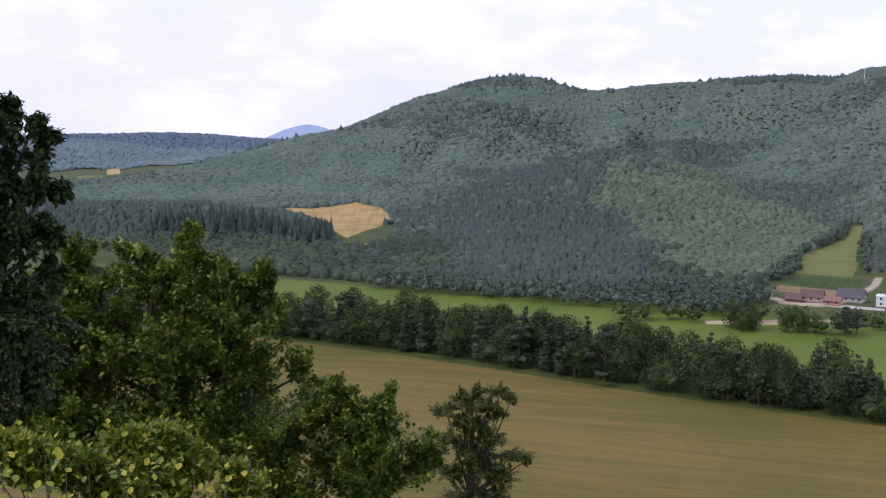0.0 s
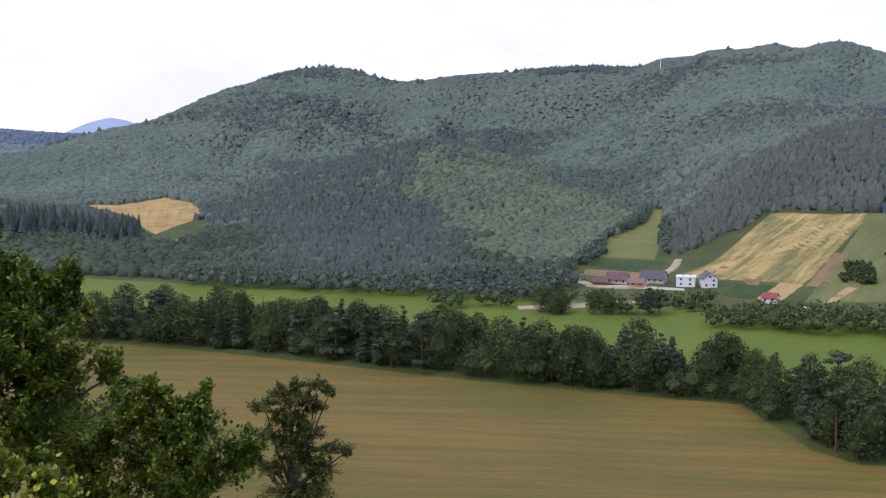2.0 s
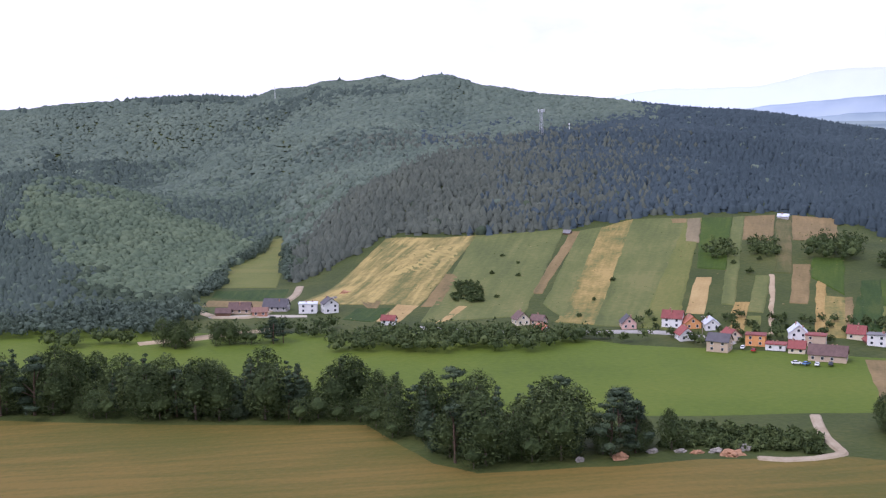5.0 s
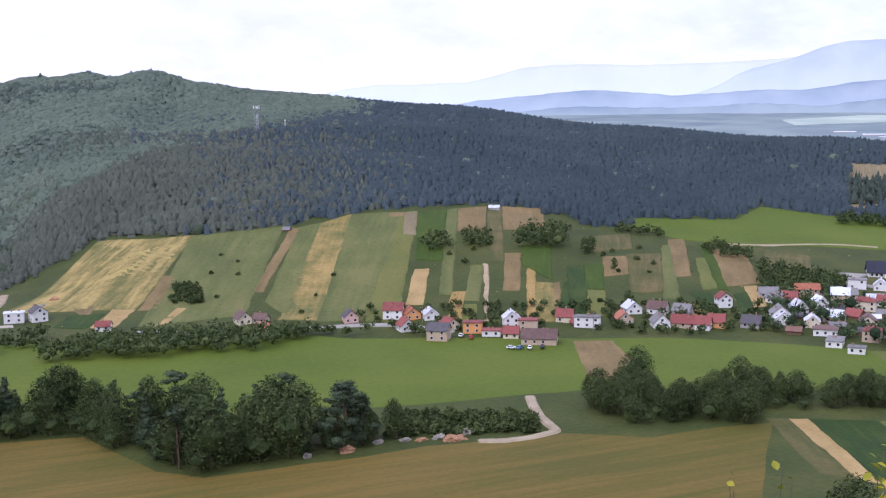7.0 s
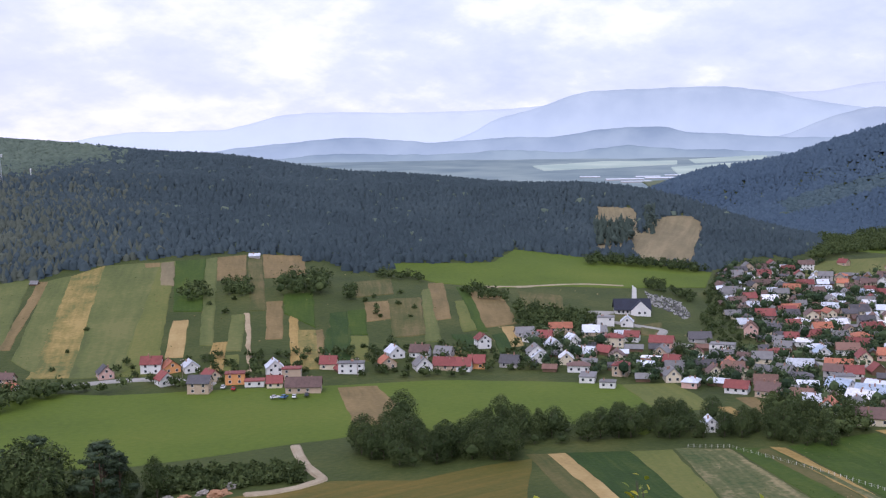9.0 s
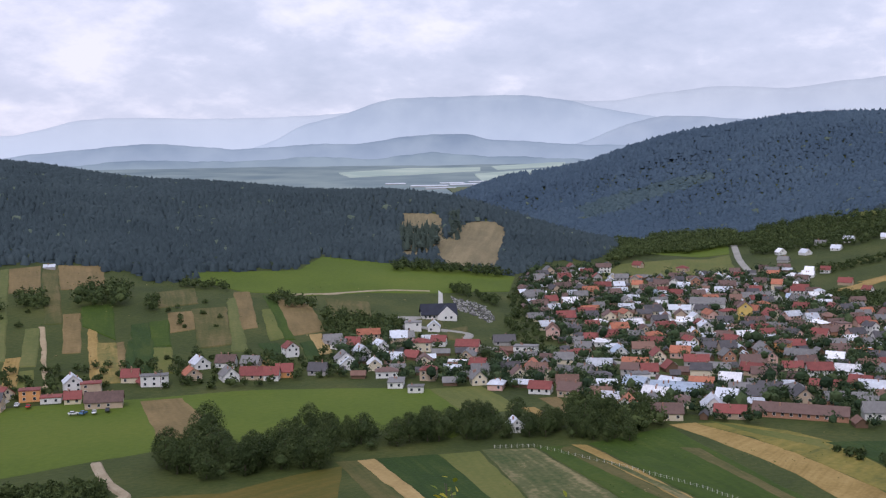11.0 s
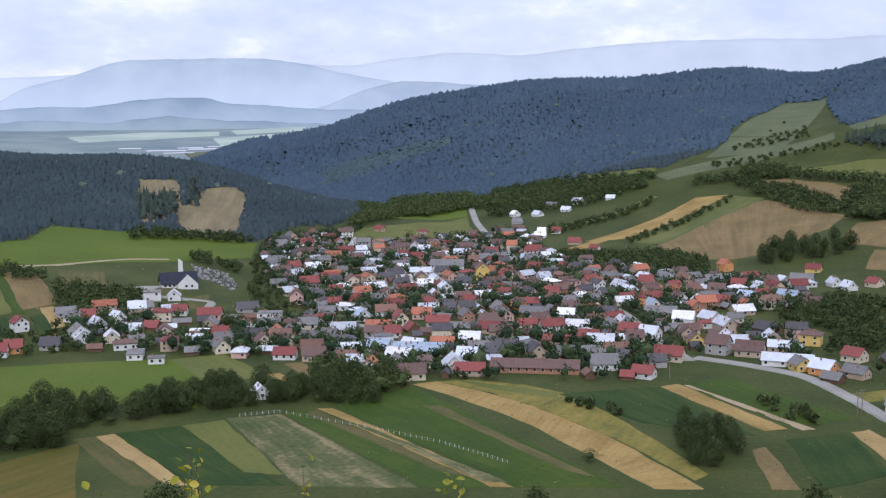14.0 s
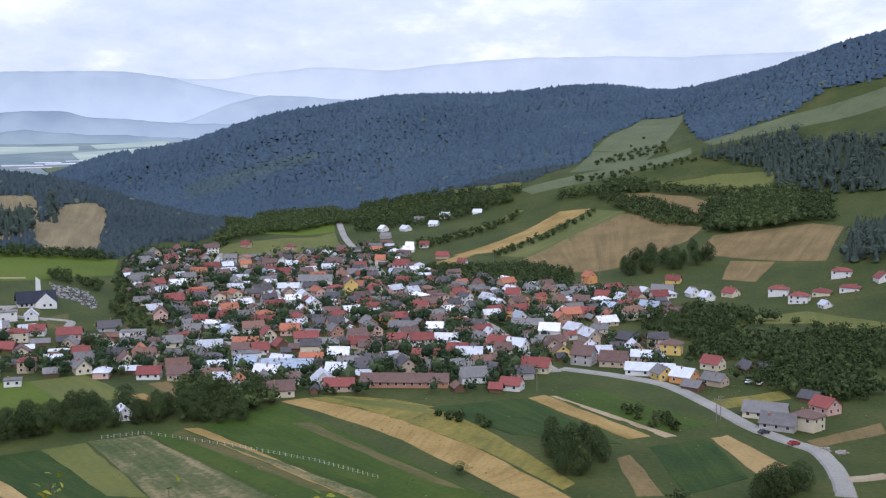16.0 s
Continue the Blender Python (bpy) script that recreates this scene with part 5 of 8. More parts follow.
def copse(name, kind, step, low, high, corners):
    """A small wood too dense and far off to count."""
    rng = np.random.default_rng(len(GROVES) + 50)
    GROVES.append(name)
    p = np.array([q for q in fill(rng, corners, step) if clear_of(q[0], q[1], 0.6)])
    if name == "hillside_copse":
        p = p[np.sin(p[:, 0] * 0.06) + np.sin(p[:, 1] * 0.075 + p[:, 0] * 0.03) + rng.normal(size=len(p)) * 0.5 > -0.75]
    n = len(p)
    if not n:
        return
    z, h = ground(p[:, 0], p[:, 1]) - 0.4, rng.uniform(low, high, n)
    con = np.full(n, kind in ("pine", "spruce"))
    if kind == "pine":
        con = rng.uniform(size=n) < 0.75
    bits = []
    if (~con).any():
        q = ~con
        bits.append(broad_crowns(rng, p[q, 0], p[q, 1], z[q], h[q] * rng.uniform(0.36, 0.5, q.sum()), h[q], 64, 0.85))
    if con.any():
        bits.append(conifer_crowns(rng, p[con, 0], p[con, 1], z[con], h[con] * rng.uniform(0.17, 0.24, con.sum()), h[con], 5, 7))
    what = {"broad": "broadleaf trees", "bush": "shrubs", "pine": "mixed pines and broadleaf trees", "spruce": "dark spruces"}[kind]
    ob = new(name, mesh_of(name, *join(bits), spruce if con.mean() > 0.6 else ravinebeech if name in ("riverside_wood", "side_valley_wood") else rowleaf))
    tagged(ob, "dense green " + what + " on the land", "trees", kind="stuff")


# ---- houses ----
def plaster(name, col):
    d = [tuple(c * k for c in col) for k in (0.86, 1.0, 1.06)]
    return surface(name, d, 3.0, 0.4, 0.1, 0.9)


def roofing(name, col, metal=0.0, rough=0.7):
    d = [tuple(c * k for c in col) for k in (0.72, 1.0, 1.22)]
    return surface(name, d, 2.5, 0.5, 0.25, rough, 0.3, island=0.25, random_ob=0.3, metal=metal)


WALLS = {"white": plaster("white_render", (0.74, 0.73, 0.70)), "cream": plaster("cream_render", (0.68, 0.60, 0.44)), "tan": plaster("tan_render", (0.50, 0.39, 0.28)),
         "orange": plaster("orange_render", (0.70, 0.34, 0.13)), "yellow": plaster("yellow_render", (0.72, 0.52, 0.16)), "pink": plaster("pink_render", (0.66, 0.43, 0.36)),
         "grey": plaster("grey_render", (0.42, 0.40, 0.38)), "brown": plaster("brown_boards", (0.16, 0.10, 0.065)), "brick": plaster("bare_brick", (0.42, 0.22, 0.14))}
ROOFS = {"red": roofing("red_tiles", (0.235, 0.070, 0.060)), "orange": roofing("orange_tiles", (0.40, 0.15, 0.085)), "brown": roofing("brown_tiles", (0.145, 0.092, 0.078)), "rust": roofing("rusted_sheet", (0.20, 0.115, 0.085)),
         "dark": roofing("dark_slates", (0.095, 0.090, 0.095)), "grey": roofing("grey_fibre_cement", (0.19, 0.185, 0.18)), "light": roofing("pale_sheet_metal", (0.58, 0.61, 0.66), 0.0, 0.45),
         "white": roofing("white_sheet_metal", (0.80, 0.80, 0.82), 0.0, 0.5), "blue": roofing("blue_grey_sheet_metal", (0.36, 0.43, 0.52), 0.0, 0.45), "navy": roofing("dark_blue_sheet", (0.030, 0.034, 0.052))}
glass = surface("dark_window_glass", [(0.025, 0.03, 0.035), (0.04, 0.05, 0.06)], 1, 0.3, 0, 0.08, 0.5)
frame_paint = surface("white_window_frame", [(0.70, 0.70, 0.69), (0.78, 0.78, 0.77)], 1, 0.2, 0, 0.5)
wood_door = surface("brown_door", [(0.12, 0.06, 0.03), (0.19, 0.10, 0.05)], 0.5, 0.1, 0.1, 0.6)
brick_stack = surface("chimney_brick", [(0.30, 0.17, 0.12), (0.42, 0.25, 0.18)], 0.6, 0.15, 0.2)
concrete = surface("concrete", [(0.36, 0.35, 0.33), (0.46, 0.45, 0.43)], 2, 0.3, 0.1)


def box_arrays(x0, x1, y0, y1, z0, z1):
    v = np.array([(x, y, z) for x in (x0, x1) for y in (y0, y1) for z in (z0, z1)], float)
    return v, np.array([(0, 1, 3, 2), (4, 6, 7, 5), (0, 4, 5, 1), (2, 3, 7, 6), (0, 2, 6, 4), (1, 5, 7, 3)])


def window_mesh(w, h):
    """A pane set back in a frame; it faces -y."""
    t = 0.10
    def ring(x, z0, z1, y):
        return [(-x, y, z0), (x, y, z0), (x, y, z1), (-x, y, z1)]
    v = ring(w / 2 + t, -t, h + t, 0.05) + ring(w / 2 + t, -t, h + t, -0.09) + ring(w / 2, 0, h, -0.09) + ring(w / 2, 0, h, -0.01)
    f = [(4 * k + i, 4 * k + (i + 1) % 4, 4 * k + 4 + (i + 1) % 4, 4 * k + 4 + i) for k in range(3) for i in range(4)] + [(12, 13, 14, 15)]
    me = mesh_of("window", np.array(v), np.array(f), frame_paint)
    me.materials.append(glass)
    me.polygons.foreach_set("material_index", np.array([0] * 12 + [1], np.int32))
    return me


WIN = {"std": window_mesh(1.25, 1.35), "small": window_mesh(0.8, 1.0), "wide": window_mesh(2.2, 1.4)}
DOOR = mesh_of("door", *join([box_arrays(-0.5, 0.5, -0.06, 0.05, 0, 2.05), box_arrays(-0.62, 0.62, -0.03, 0.05, 0, 2.15)]), wood_door)
CHIMNEY = mesh_of("chimney", *join([box_arrays(-0.3, 0.3, -0.3, 0.3, -1.2, 1.0), box_arrays(-0.38, 0.38, -0.38, 0.38, 1.0, 1.14)]), brick_stack)
WALL_WORD = {"white": "white-rendered", "cream": "cream-rendered", "tan": "tan-rendered", "orange": "orange-rendered", "yellow": "yellow-rendered", "pink": "pink-rendered", "grey": "grey-rendered",
             "brown": "dark timber", "brick": "bare brick"}
ROOF_WORD = {"red": "red tiled", "orange": "orange tiled", "brown": "brown tiled", "rust": "rust-brown metal", "dark": "dark slate", "grey": "grey", "light": "pale metal", "white": "white metal", "blue": "blue-grey metal", "navy": "dark blue"}
HOUSES = []


def gable_roof(w, l, z0, rise, over, thick):
    """Two slabs with eaves; the ridge runs along y."""
    s = rise / (w / 2)
    e = w / 2 + over
    ze = z0 - over * s
    prof = [(-e, ze), (0, z0 + rise), (e, ze), (e, ze + thick), (0, z0 + rise + thick * 1.25), (-e, ze + thick)]
    v = np.array([(x, y, z) for y in (-l / 2 - over, l / 2 + over) for x, z in prof], float)
    f = [(0, 1, 4, 5), (1, 2, 3, 4), (6, 11, 10, 7), (7, 10, 9, 8)]
    f += [(0, 6, 7, 1), (1, 7, 8, 2), (2, 8, 9, 3), (3, 9, 10, 4), (4, 10, 11, 5), (5, 11, 6, 0)]
    return v, np.array(f)


def hip_roof(w, l, z0, rise, over, thick):
    x, y = w / 2 + over, l / 2 + over
    q = max(0.2, y - x)
    v = [(-x, -y, z0), (x, -y, z0), (x, y, z0), (-x, y, z0), (-x, -y, z0 + thick), (x, -y, z0 + thick), (x, y, z0 + thick), (-x, y, z0 + thick), (0, -q, z0 + rise), (0, q, z0 + rise)]
    f = [(0, 3, 2, 1), (0, 1, 5, 4), (1, 2, 6, 5), (2, 3, 7, 6), (3, 0, 4, 7), (4, 5, 8, 8), (5, 6, 9, 8), (6, 7, 9, 9), (7, 4, 8, 9)]
    return np.array(v, float), f


def prism(outline, y0, y1):
    """An outline of x and z pushed along y."""
    n = len(outline)
    v = [(x, y0, z) for x, z in outline] + [(x, y1, z) for x, z in outline]
    f = [tuple(range(n)), tuple(range(2 * n - 1, n - 1, -1))] + [(i + n, (i + 1) % n + n, (i + 1) % n, i) for i in range(n)]
    return v, f


def mesh_any(name, verts, faces, material):
    me = bpy.data.meshes.new(name)
    me.from_pydata([tuple(map(float, v)) for v in verts], [], [tuple(dict.fromkeys(map(int, f))) for f in faces])
    me.materials.append(material)
    return me


def house(x, y, turn, wall, roof, w=9.0, l=10.0, floors=1.5, shape="gable", group="village houses", label=""):
    """A house whose gable end faces -y before it is turned; the ridge runs along y."""
    rng = np.random.default_rng(len(HOUSES) + 900)
    HOUSES.append((x, y, 0.43 * math.hypot(w, l)))
    shed = wall == "brown"
    base = 0.0 if shed else 0.4
    hw = base + (2.3 if shed else 2.75) * max(1, int(floors)) + (0.55 if floors % 1 else 0)
    zs = [float(ground(x + dx, y + dy)) for dx in (-4, 4) for dy in (-4, 4)]
    kind = "barn" if shed else "house"
    ob = new(kind)
    ob.matrix_basis = pose(x, y, min(zs) - 0.05, 0, 0, turn) @ Matrix.Scale(0.85, 4)
    rise = 0 if shape == "flat" else w / 2 * rng.uniform(0.72, 0.95) if shape == "gable" else w / 2 * 0.55
    X, Y = w / 2, l / 2
    if shape == "gable":
        v = [(sx * X, sy * Y, z) for sy in (-1, 1) for sx, z in ((-1, -1.0), (1, -1.0), (1, hw), (-1, hw))] + [(0, -Y, hw + rise), (0, Y, hw + rise)]
        f = [(0, 1, 2, 8, 3), (5, 4, 7, 9, 6), (1, 5, 6, 2), (4, 0, 3, 7), (0, 4, 5, 1)]
    else:
        v, f = box_arrays(-X, X, -Y, Y, -1.0, hw)
    wall_part = part("wall", mesh_any("wall", v, f, WALLS[wall]), ob)
    if shape == "gable":
        rv, rf = gable_roof(w, l, hw + 0.02, rise, 0.55, 0.2)
    elif shape == "hip":
        rv, rf = hip_roof(w, l, hw + 0.02, rise, 0.6, 0.18)
    else:
        rv, rf = join([box_arrays(-X - 0.35, X + 0.35, -Y - 0.35, Y + 0.35, hw + 0.01, hw + 0.38), box_arrays(-X + 0.3, X - 0.3, -Y + 0.3, Y - 0.3, hw + 0.38, hw + 0.46)])
    roof_part = part("roof", mesh_any("roof", rv, rf, ROOFS[roof]), ob)
    if not shed:
        for k in range(1 + int(rng.uniform() < 0.4)):
            c = part("chimney", CHIMNEY, roof_part)
            cx = rng.uniform(-0.25, 0.25) * w
            c.location = (cx, rng.uniform(-0.3, 0.3) * l, hw + (rise * (1 - abs(cx) / X) if shape == "gable" else rise * 0.5) + 0.45)

    def win(kind_, px_, py_, pz, rz):
        o = part("window", WIN[kind_], wall_part)
        o.location, o.rotation_euler = (px_, py_, pz), (0, 0, radians(rz))

    def side(length, at, rz, gable):
        """Windows along one wall; at: the wall's middle."""
        c, s = math.cos(radians(rz)), math.sin(radians(rz))
        for fl in range(max(1, int(floors))):
            n = max(1, int(length / 3.7))
            for i in range(n):
                if rng.uniform() < (0.15 if math.hypot(x, y) < 640 else 0.5):
                    continue
                d = (i + 0.5 - n / 2) * length / n
                win("std", at[0] + d * c, at[1] + d * s, base + 0.85 + 2.75 * fl, rz)
        if gable and rise > 2.4:
            win("std" if rise > 3 else "small", at[0], at[1], hw + 0.35, rz)

    if not shed:
        side(w, (0, -Y), 0, shape == "gable")
        side(l, (X, 0), 90, False)
        side(l, (-X, 0), 270, False)
        d = part("door", DOOR, wall_part)
        d.location, d.rotation_euler = (X, -Y + 1.3, base - 0.1), (0, 0, radians(90))
    text = label or (WALL_WORD[wall] + (" barn" if shed else " village house") + " with a " + ROOF_WORD[roof] + {"gable": " gable roof", "hip": " hipped roof", "flat": " low flat roof"}[shape])
    tagged(ob, text, kind, group)
    return ob


FAR_PIECES = []


def far_house(x, y, turn, wall, roof, w=9.0, l=10.0, floors=1.5, shape="gable"):
    """A house at the far side of the village, kept for one joined mesh."""
    rng = np.random.default_rng(len(HOUSES) + 900)
    HOUSES.append((x, y, 0.43 * math.hypot(w, l)))
    shed = wall == "brown"
    hw = (2.3 if shed else 3.15) + 2.75 * (max(1, int(floors)) - 1) + (0.55 if floors % 1 else 0)
    rise = 0 if shape == "flat" else w / 2 * rng.uniform(0.7, 0.95) if shape == "gable" else w / 2 * 0.55
    z0 = min(float(ground(x + dx, y + dy)) for dx in (-4, 4) for dy in (-4, 4)) - 0.05
    m = pose(x, y, z0, 0, 0, turn) @ Matrix.Scale(0.85, 4)
    X, Y = w / 2, l / 2
    if shape == "gable":
        bits = [(*prism([(-X, -1.0), (X, -1.0), (X, hw), (0, hw + rise), (-X, hw)], -Y, Y), WALLS[wall]), (*gable_roof(w, l, hw + 0.02, rise, 0.55, 0.2), ROOFS[roof])]
    else:
        bits = [(*box_arrays(-X, X, -Y, Y, -1.0, hw), WALLS[wall])]
        bits.append((*(hip_roof(w, l, hw + 0.02, rise, 0.6, 0.18) if shape == "hip" else box_arrays(-X - 0.35, X + 0.35, -Y - 0.35, Y + 0.35, hw + 0.01, hw + 0.4)), ROOFS[roof]))
    if not shed:
        cx = rng.uniform(-0.25, 0.25) * w
        top = hw + rise * (1 - abs(cx) / X) + 1.0
        bits.append((*box_arrays(cx - 0.3, cx + 0.3, -0.3, 0.3, top - 2.2, top), brick_stack))
        for fl in range(max(1, int(floors))):
            for k in range(int(l / 3.2)):
                d, zw = (k + 0.5 - int(l / 3.2) / 2) * 3.2, 1.25 + 2.75 * fl
                for sx in (-1, 1):
                    bits.append((*box_arrays(min(sx * X, sx * (X + 0.05)), max(sx * X, sx * (X + 0.05)), d - 0.6, d + 0.6, zw, zw + 1.35), glass))
            for d in (-w * 0.24, w * 0.24):
                bits.append((*box_arrays(d - 0.6, d + 0.6, -Y - 0.05, -Y, 1.25 + 2.75 * fl, 2.6 + 2.75 * fl), glass))
    for v, f, mat in bits:
        FAR_PIECES.append(([tuple(m @ Vector(tuple(map(float, q)))) for q in v], f, mat))


def join_far_houses():
    verts, faces, slots, mats = [], [], [], []
    for v, f, mat in FAR_PIECES:
        if mat not in mats:
            mats.append(mat)
        at = len(verts)
        verts += v
        for q in f:
            faces.append(tuple(dict.fromkeys(at + int(k) for k in q)))
            slots.append(mats.index(mat))
    me = bpy.data.meshes.new("far_village_houses")
    me.from_pydata(verts, [], faces)
    for mat in mats:
        me.materials.append(mat)
    me.polygons.foreach_set("material_index", np.array(slots, np.int32))
    tagged(new("far_village_houses", me), "crowded village houses and sheds with red, grey and pale roofs", "houses", kind="stuff")


# ---- the village, house by house ----
house(568.0, 303.7, 28, "white", "grey", 9, 11, 2, "flat")
house(573.4, 293.3, -63, "white", "light", 8, 9, 1.5)
house(542.7, 274.7, 17, "white", "red", 8, 9, 1.5)
house(541.2, 257.0, 15, "pink", "red", 9, 14, 1.5)
house(475.7, 290.9, -49, "white", "light", 10, 11, 1.5)
house(513.6, 310.5, 21, "tan", "red", 8, 9, 1.5)
house(501.5, 298.2, -39, "white", "light", 8, 10, 1.5)
house(516.5, 295.7, -35, "white", "light", 8, 9, 1.5)
house(444.0, 236.5, 24, "white", "grey", 7, 8, 1, "flat", label="low white modern pavilion with a flat grey roof")
house(495.4, 275.7, 9, "pink", "light", 8, 10, 1.5)
house(509.2, 315.8, 2, "white", "grey", 8, 9, 1.5)
house(508.7, 272.5, -2, "brown", "red", 8, 9, 1)
house(470.8, 218.6, -55, "cream", "grey", 8, 10, 1.5)
house(501.2, 232.5, 10, "white", "red", 8, 9, 1.5)
house(487.1, 205.5, -57, "cream", "brown", 8, 9, 1.5)
house(488.9, 192.6, -53, "cream", "brown", 10, 10, 1.5)
house(546.1, 226.1, 12, "white", "grey", 9, 14, 2, "flat")
house(508.0, 180.4, -10, "grey", "grey", 8, 9, 1)
house(548.1, 198.5, 10, "white", "red", 9, 12, 1.5, "hip")
house(535.1, 200.3, -39, "cream", "brown", 8, 9, 1)
house(559.2, 180.3, -62, "white", "blue", 9, 11, 1.5)
house(587.2, 200.3, 9, "white", "white", 8, 12, 1, "hip")
house(655.6, 224.5, 9, "white", "white", 9, 12, 1, "hip")
house(593.8, 173.8, 6, "tan", "red", 8, 14, 1)
house(533.0, 164.1, 12, "tan", "orange", 7, 14, 1)
house(533.2, 147.0, -55, "brown", "red", 8, 9, 1)
house(743.0, 210.6, 6, "white", "white", 8, 9, 1.5)
house(661.0, 177.6, 5, "white", "white", 8, 11, 2, "flat")
house(637.1, 162.2, -66, "orange", "light", 8, 11, 1)
house(800.3, 233.8, 6, "white", "blue", 7, 8, 1.5)
house(838.1, 256.0, 7, "cream", "orange", 8, 9, 1.5)
house(944.1, 288.2, -13, "tan", "red", 8, 9, 1.5)
house(956.5, 253.2, -5, "tan", "red", 9, 11, 1.5, "hip")
house(864.4, 249.4, -24, "grey", "dark", 8, 10, 1)
house(807.4, 218.0, 5, "grey", "red", 8, 10, 1.5)
house(730.6, 195.1, 10, "white", "light", 8, 16, 1)
house(937.4, 216.9, 3, "white", "white", 8, 9, 1, "flat")
house(866.6, 189.8, -18, "white", "grey", 8, 9, 1.5)
house(845.4, 170.0, 1, "grey", "red", 8, 10, 1.5)
house(875.7, 160.4, 0, "cream", "orange", 8, 9, 2)
house(741.6, 151.0, -8, "tan", "orange", 8, 9, 1.5)
house(930.6, 151.6, -6, "grey", "brown", 8, 12, 1)
house(974.2, 140.1, -2, "white", "red", 8, 9, 1.5)
house(917.4, 117.2, -8, "tan", "red", 8, 12, 1)
house(976.2, 153.1, -1, "white", "white", 8, 8, 1)
house(603.6, 156.0, -36, "cream", "red", 8, 9, 1.5)
house(735.8, 180.3, -6, "grey", "dark", 8, 14, 1)
house(616.4, 136.7, -17, "tan", "red", 8, 10, 1.5)
house(562.1, 137.8, -16, "brown", "grey", 7, 9, 1)
house(720.0, 151.4, -73, "yellow", "brown", 10, 12, 3)
house(749.7, 181.7, 9, "white", "grey", 10, 26, 2)
house(720.3, 135.6, -49, "cream", "red", 10, 12, 1.5)
house(606.7, 107.9, 0, "orange", "brown", 8, 9, 2, "hip")
house(656.0, 96.7, -7, "pink", "red", 9, 10, 1.5)
house(585.0, 78.9, -2, "white", "white", 8, 10, 1)
house(602.7, 67.7, -9, "orange", "orange", 8, 9, 1)
house(595.6, 59.5, -4, "tan", "dark", 8, 13, 1)
house(591.2, 96.2, -1, "brown", "grey", 8, 18, 1)
house(711.3, 46.8, -6, "cream", "red", 9, 10, 1.5)
house(783.7, 0.0, -50, "orange", "orange", 9, 9, 2)
house(708.8, -8.3, -11, "cream", "red", 9, 10, 1.5)
house(649.6, 25.2, -58, "white", "brown", 8, 11, 1.5)
house(643.8, 13.2, -69, "white", "light", 8, 11, 1)
house(640.8, 1.7, -10, "tan", "red", 9, 11, 1.5)
house(684.8, 4.3, -10, "grey", "brown", 9, 11, 1.5)
house(663.3, -11.7, -31, "tan", "blue", 8, 10, 1.5)
house(667.4, -34.9, -33, "cream", "blue", 8, 14, 1.5)
house(774.7, -55.5, -19, "yellow", "red", 8, 11, 1.5)
house(737.4, -46.2, -14, "grey", "grey", 8, 16, 1)
house(722.5, -63.7, -65, "white", "light", 8, 9, 1)
house(708.2, -70.6, -61, "white", "light", 8, 10, 1)
house(716.9, -86.1, -47, "cream", "red", 9, 10, 1.5)
house(618.4, 37.4, -57, "white", "blue", 9, 9, 1.5)
house(601.5, 32.0, -2, "tan", "grey", 8, 19, 1)
house(582.6, 19.7, -8, "white", "white", 9, 12, 1.5)
house(586.4, 7.1, -44, "cream", "light", 9, 11, 1.5)
house(542.3, 16.8, -78, "tan", "brown", 8, 9, 1.5)
house(528.3, 12.5, -74, "yellow", "brown", 8, 8, 1.5)
house(493.0, 22.4, -12, "cream", "red", 9, 14, 1.5)
house(545.5, 42.8, -11, "tan", "red", 9, 11, 1.5)
house(541.0, 33.9, -26, "white", "light", 9, 11, 1)
house(523.8, 60.0, -8, "orange", "red", 9, 11, 1.5)
house(519.3, 54.3, 1, "white", "light", 8, 14, 1)
house(516.0, 73.5, 3, "tan", "red", 6, 15, 1)
house(554.2, 69.2, -3, "white", "white", 8, 13, 1)
house(497.6, 93.6, 1, "white", "dark", 8, 11, 1.5)
house(457.9, 30.7, -16, "white", "red", 8, 10, 1)
house(453.2, 36.7, -5, "brown", "red", 5, 6, 1)
house(487.9, 42.5, -25, "brown", "dark", 9, 10, 1)
house(459.2, 74.6, 4, "brick", "brown", 8, 42, 1)
house(449.2, 99.7, 8, "tan", "red", 8, 14, 1)
house(455.6, 108.2, -72, "white", "light", 10, 13, 1.5)
house(473.3, 106.2, -2, "white", "light", 9, 10, 1.5)
house(482.8, 130.0, 5, "grey", "blue", 9, 26, 1)
house(470.6, 135.5, -9, "white", "white", 8, 13, 1)
house(485.9, 148.9, -13, "white", "blue", 9, 12, 1.5)
house(493.6, 135.4, -15, "grey", "light", 8, 12, 1)
house(510.0, 113.2, 3, "white", "white", 8, 11, 1.5)
house(485.3, 121.6, -6, "brown", "dark", 9, 16, 1)
house(538.2, 109.5, -8, "tan", "red", 8, 12, 1)
house(511.9, 2.2, -20, "grey", "brown", 10, 11, 2)
house(509.4, -11.2, -11, "tan", "brown", 10, 14, 1.5)
house(519.1, -23.7, -8, "tan", "light", 7, 11, 1.5)
house(491.8, -26.0, -8, "white", "light", 8, 24, 1)
house(539.5, -38.3, -14, "yellow", "brown", 9, 11, 2, "hip")
house(478.8, -39.3, -35, "orange", "light", 10, 11, 1.5)
house(484.3, -30.6, -64, "yellow", "grey", 8, 9, 1.5)
house(565.1, -20.2, -42, "brown", "dark", 10, 14, 1.5)
house(506.9, -53.8, -36, "cream", "red", 9, 10, 1.5)
house(474.9, -51.3, -36, "tan", "grey", 8, 11, 1)
house(464.9, -41.7, -35, "brown", "grey", 7, 9, 1)
house(503.4, -68.4, -68, "brown", "dark", 8, 11, 1)
house(498.2, -74.6, -59, "brown", "dark", 8, 10, 1)
house(1034.8, 184.3, -10, "grey", "grey", 8, 11, 1)
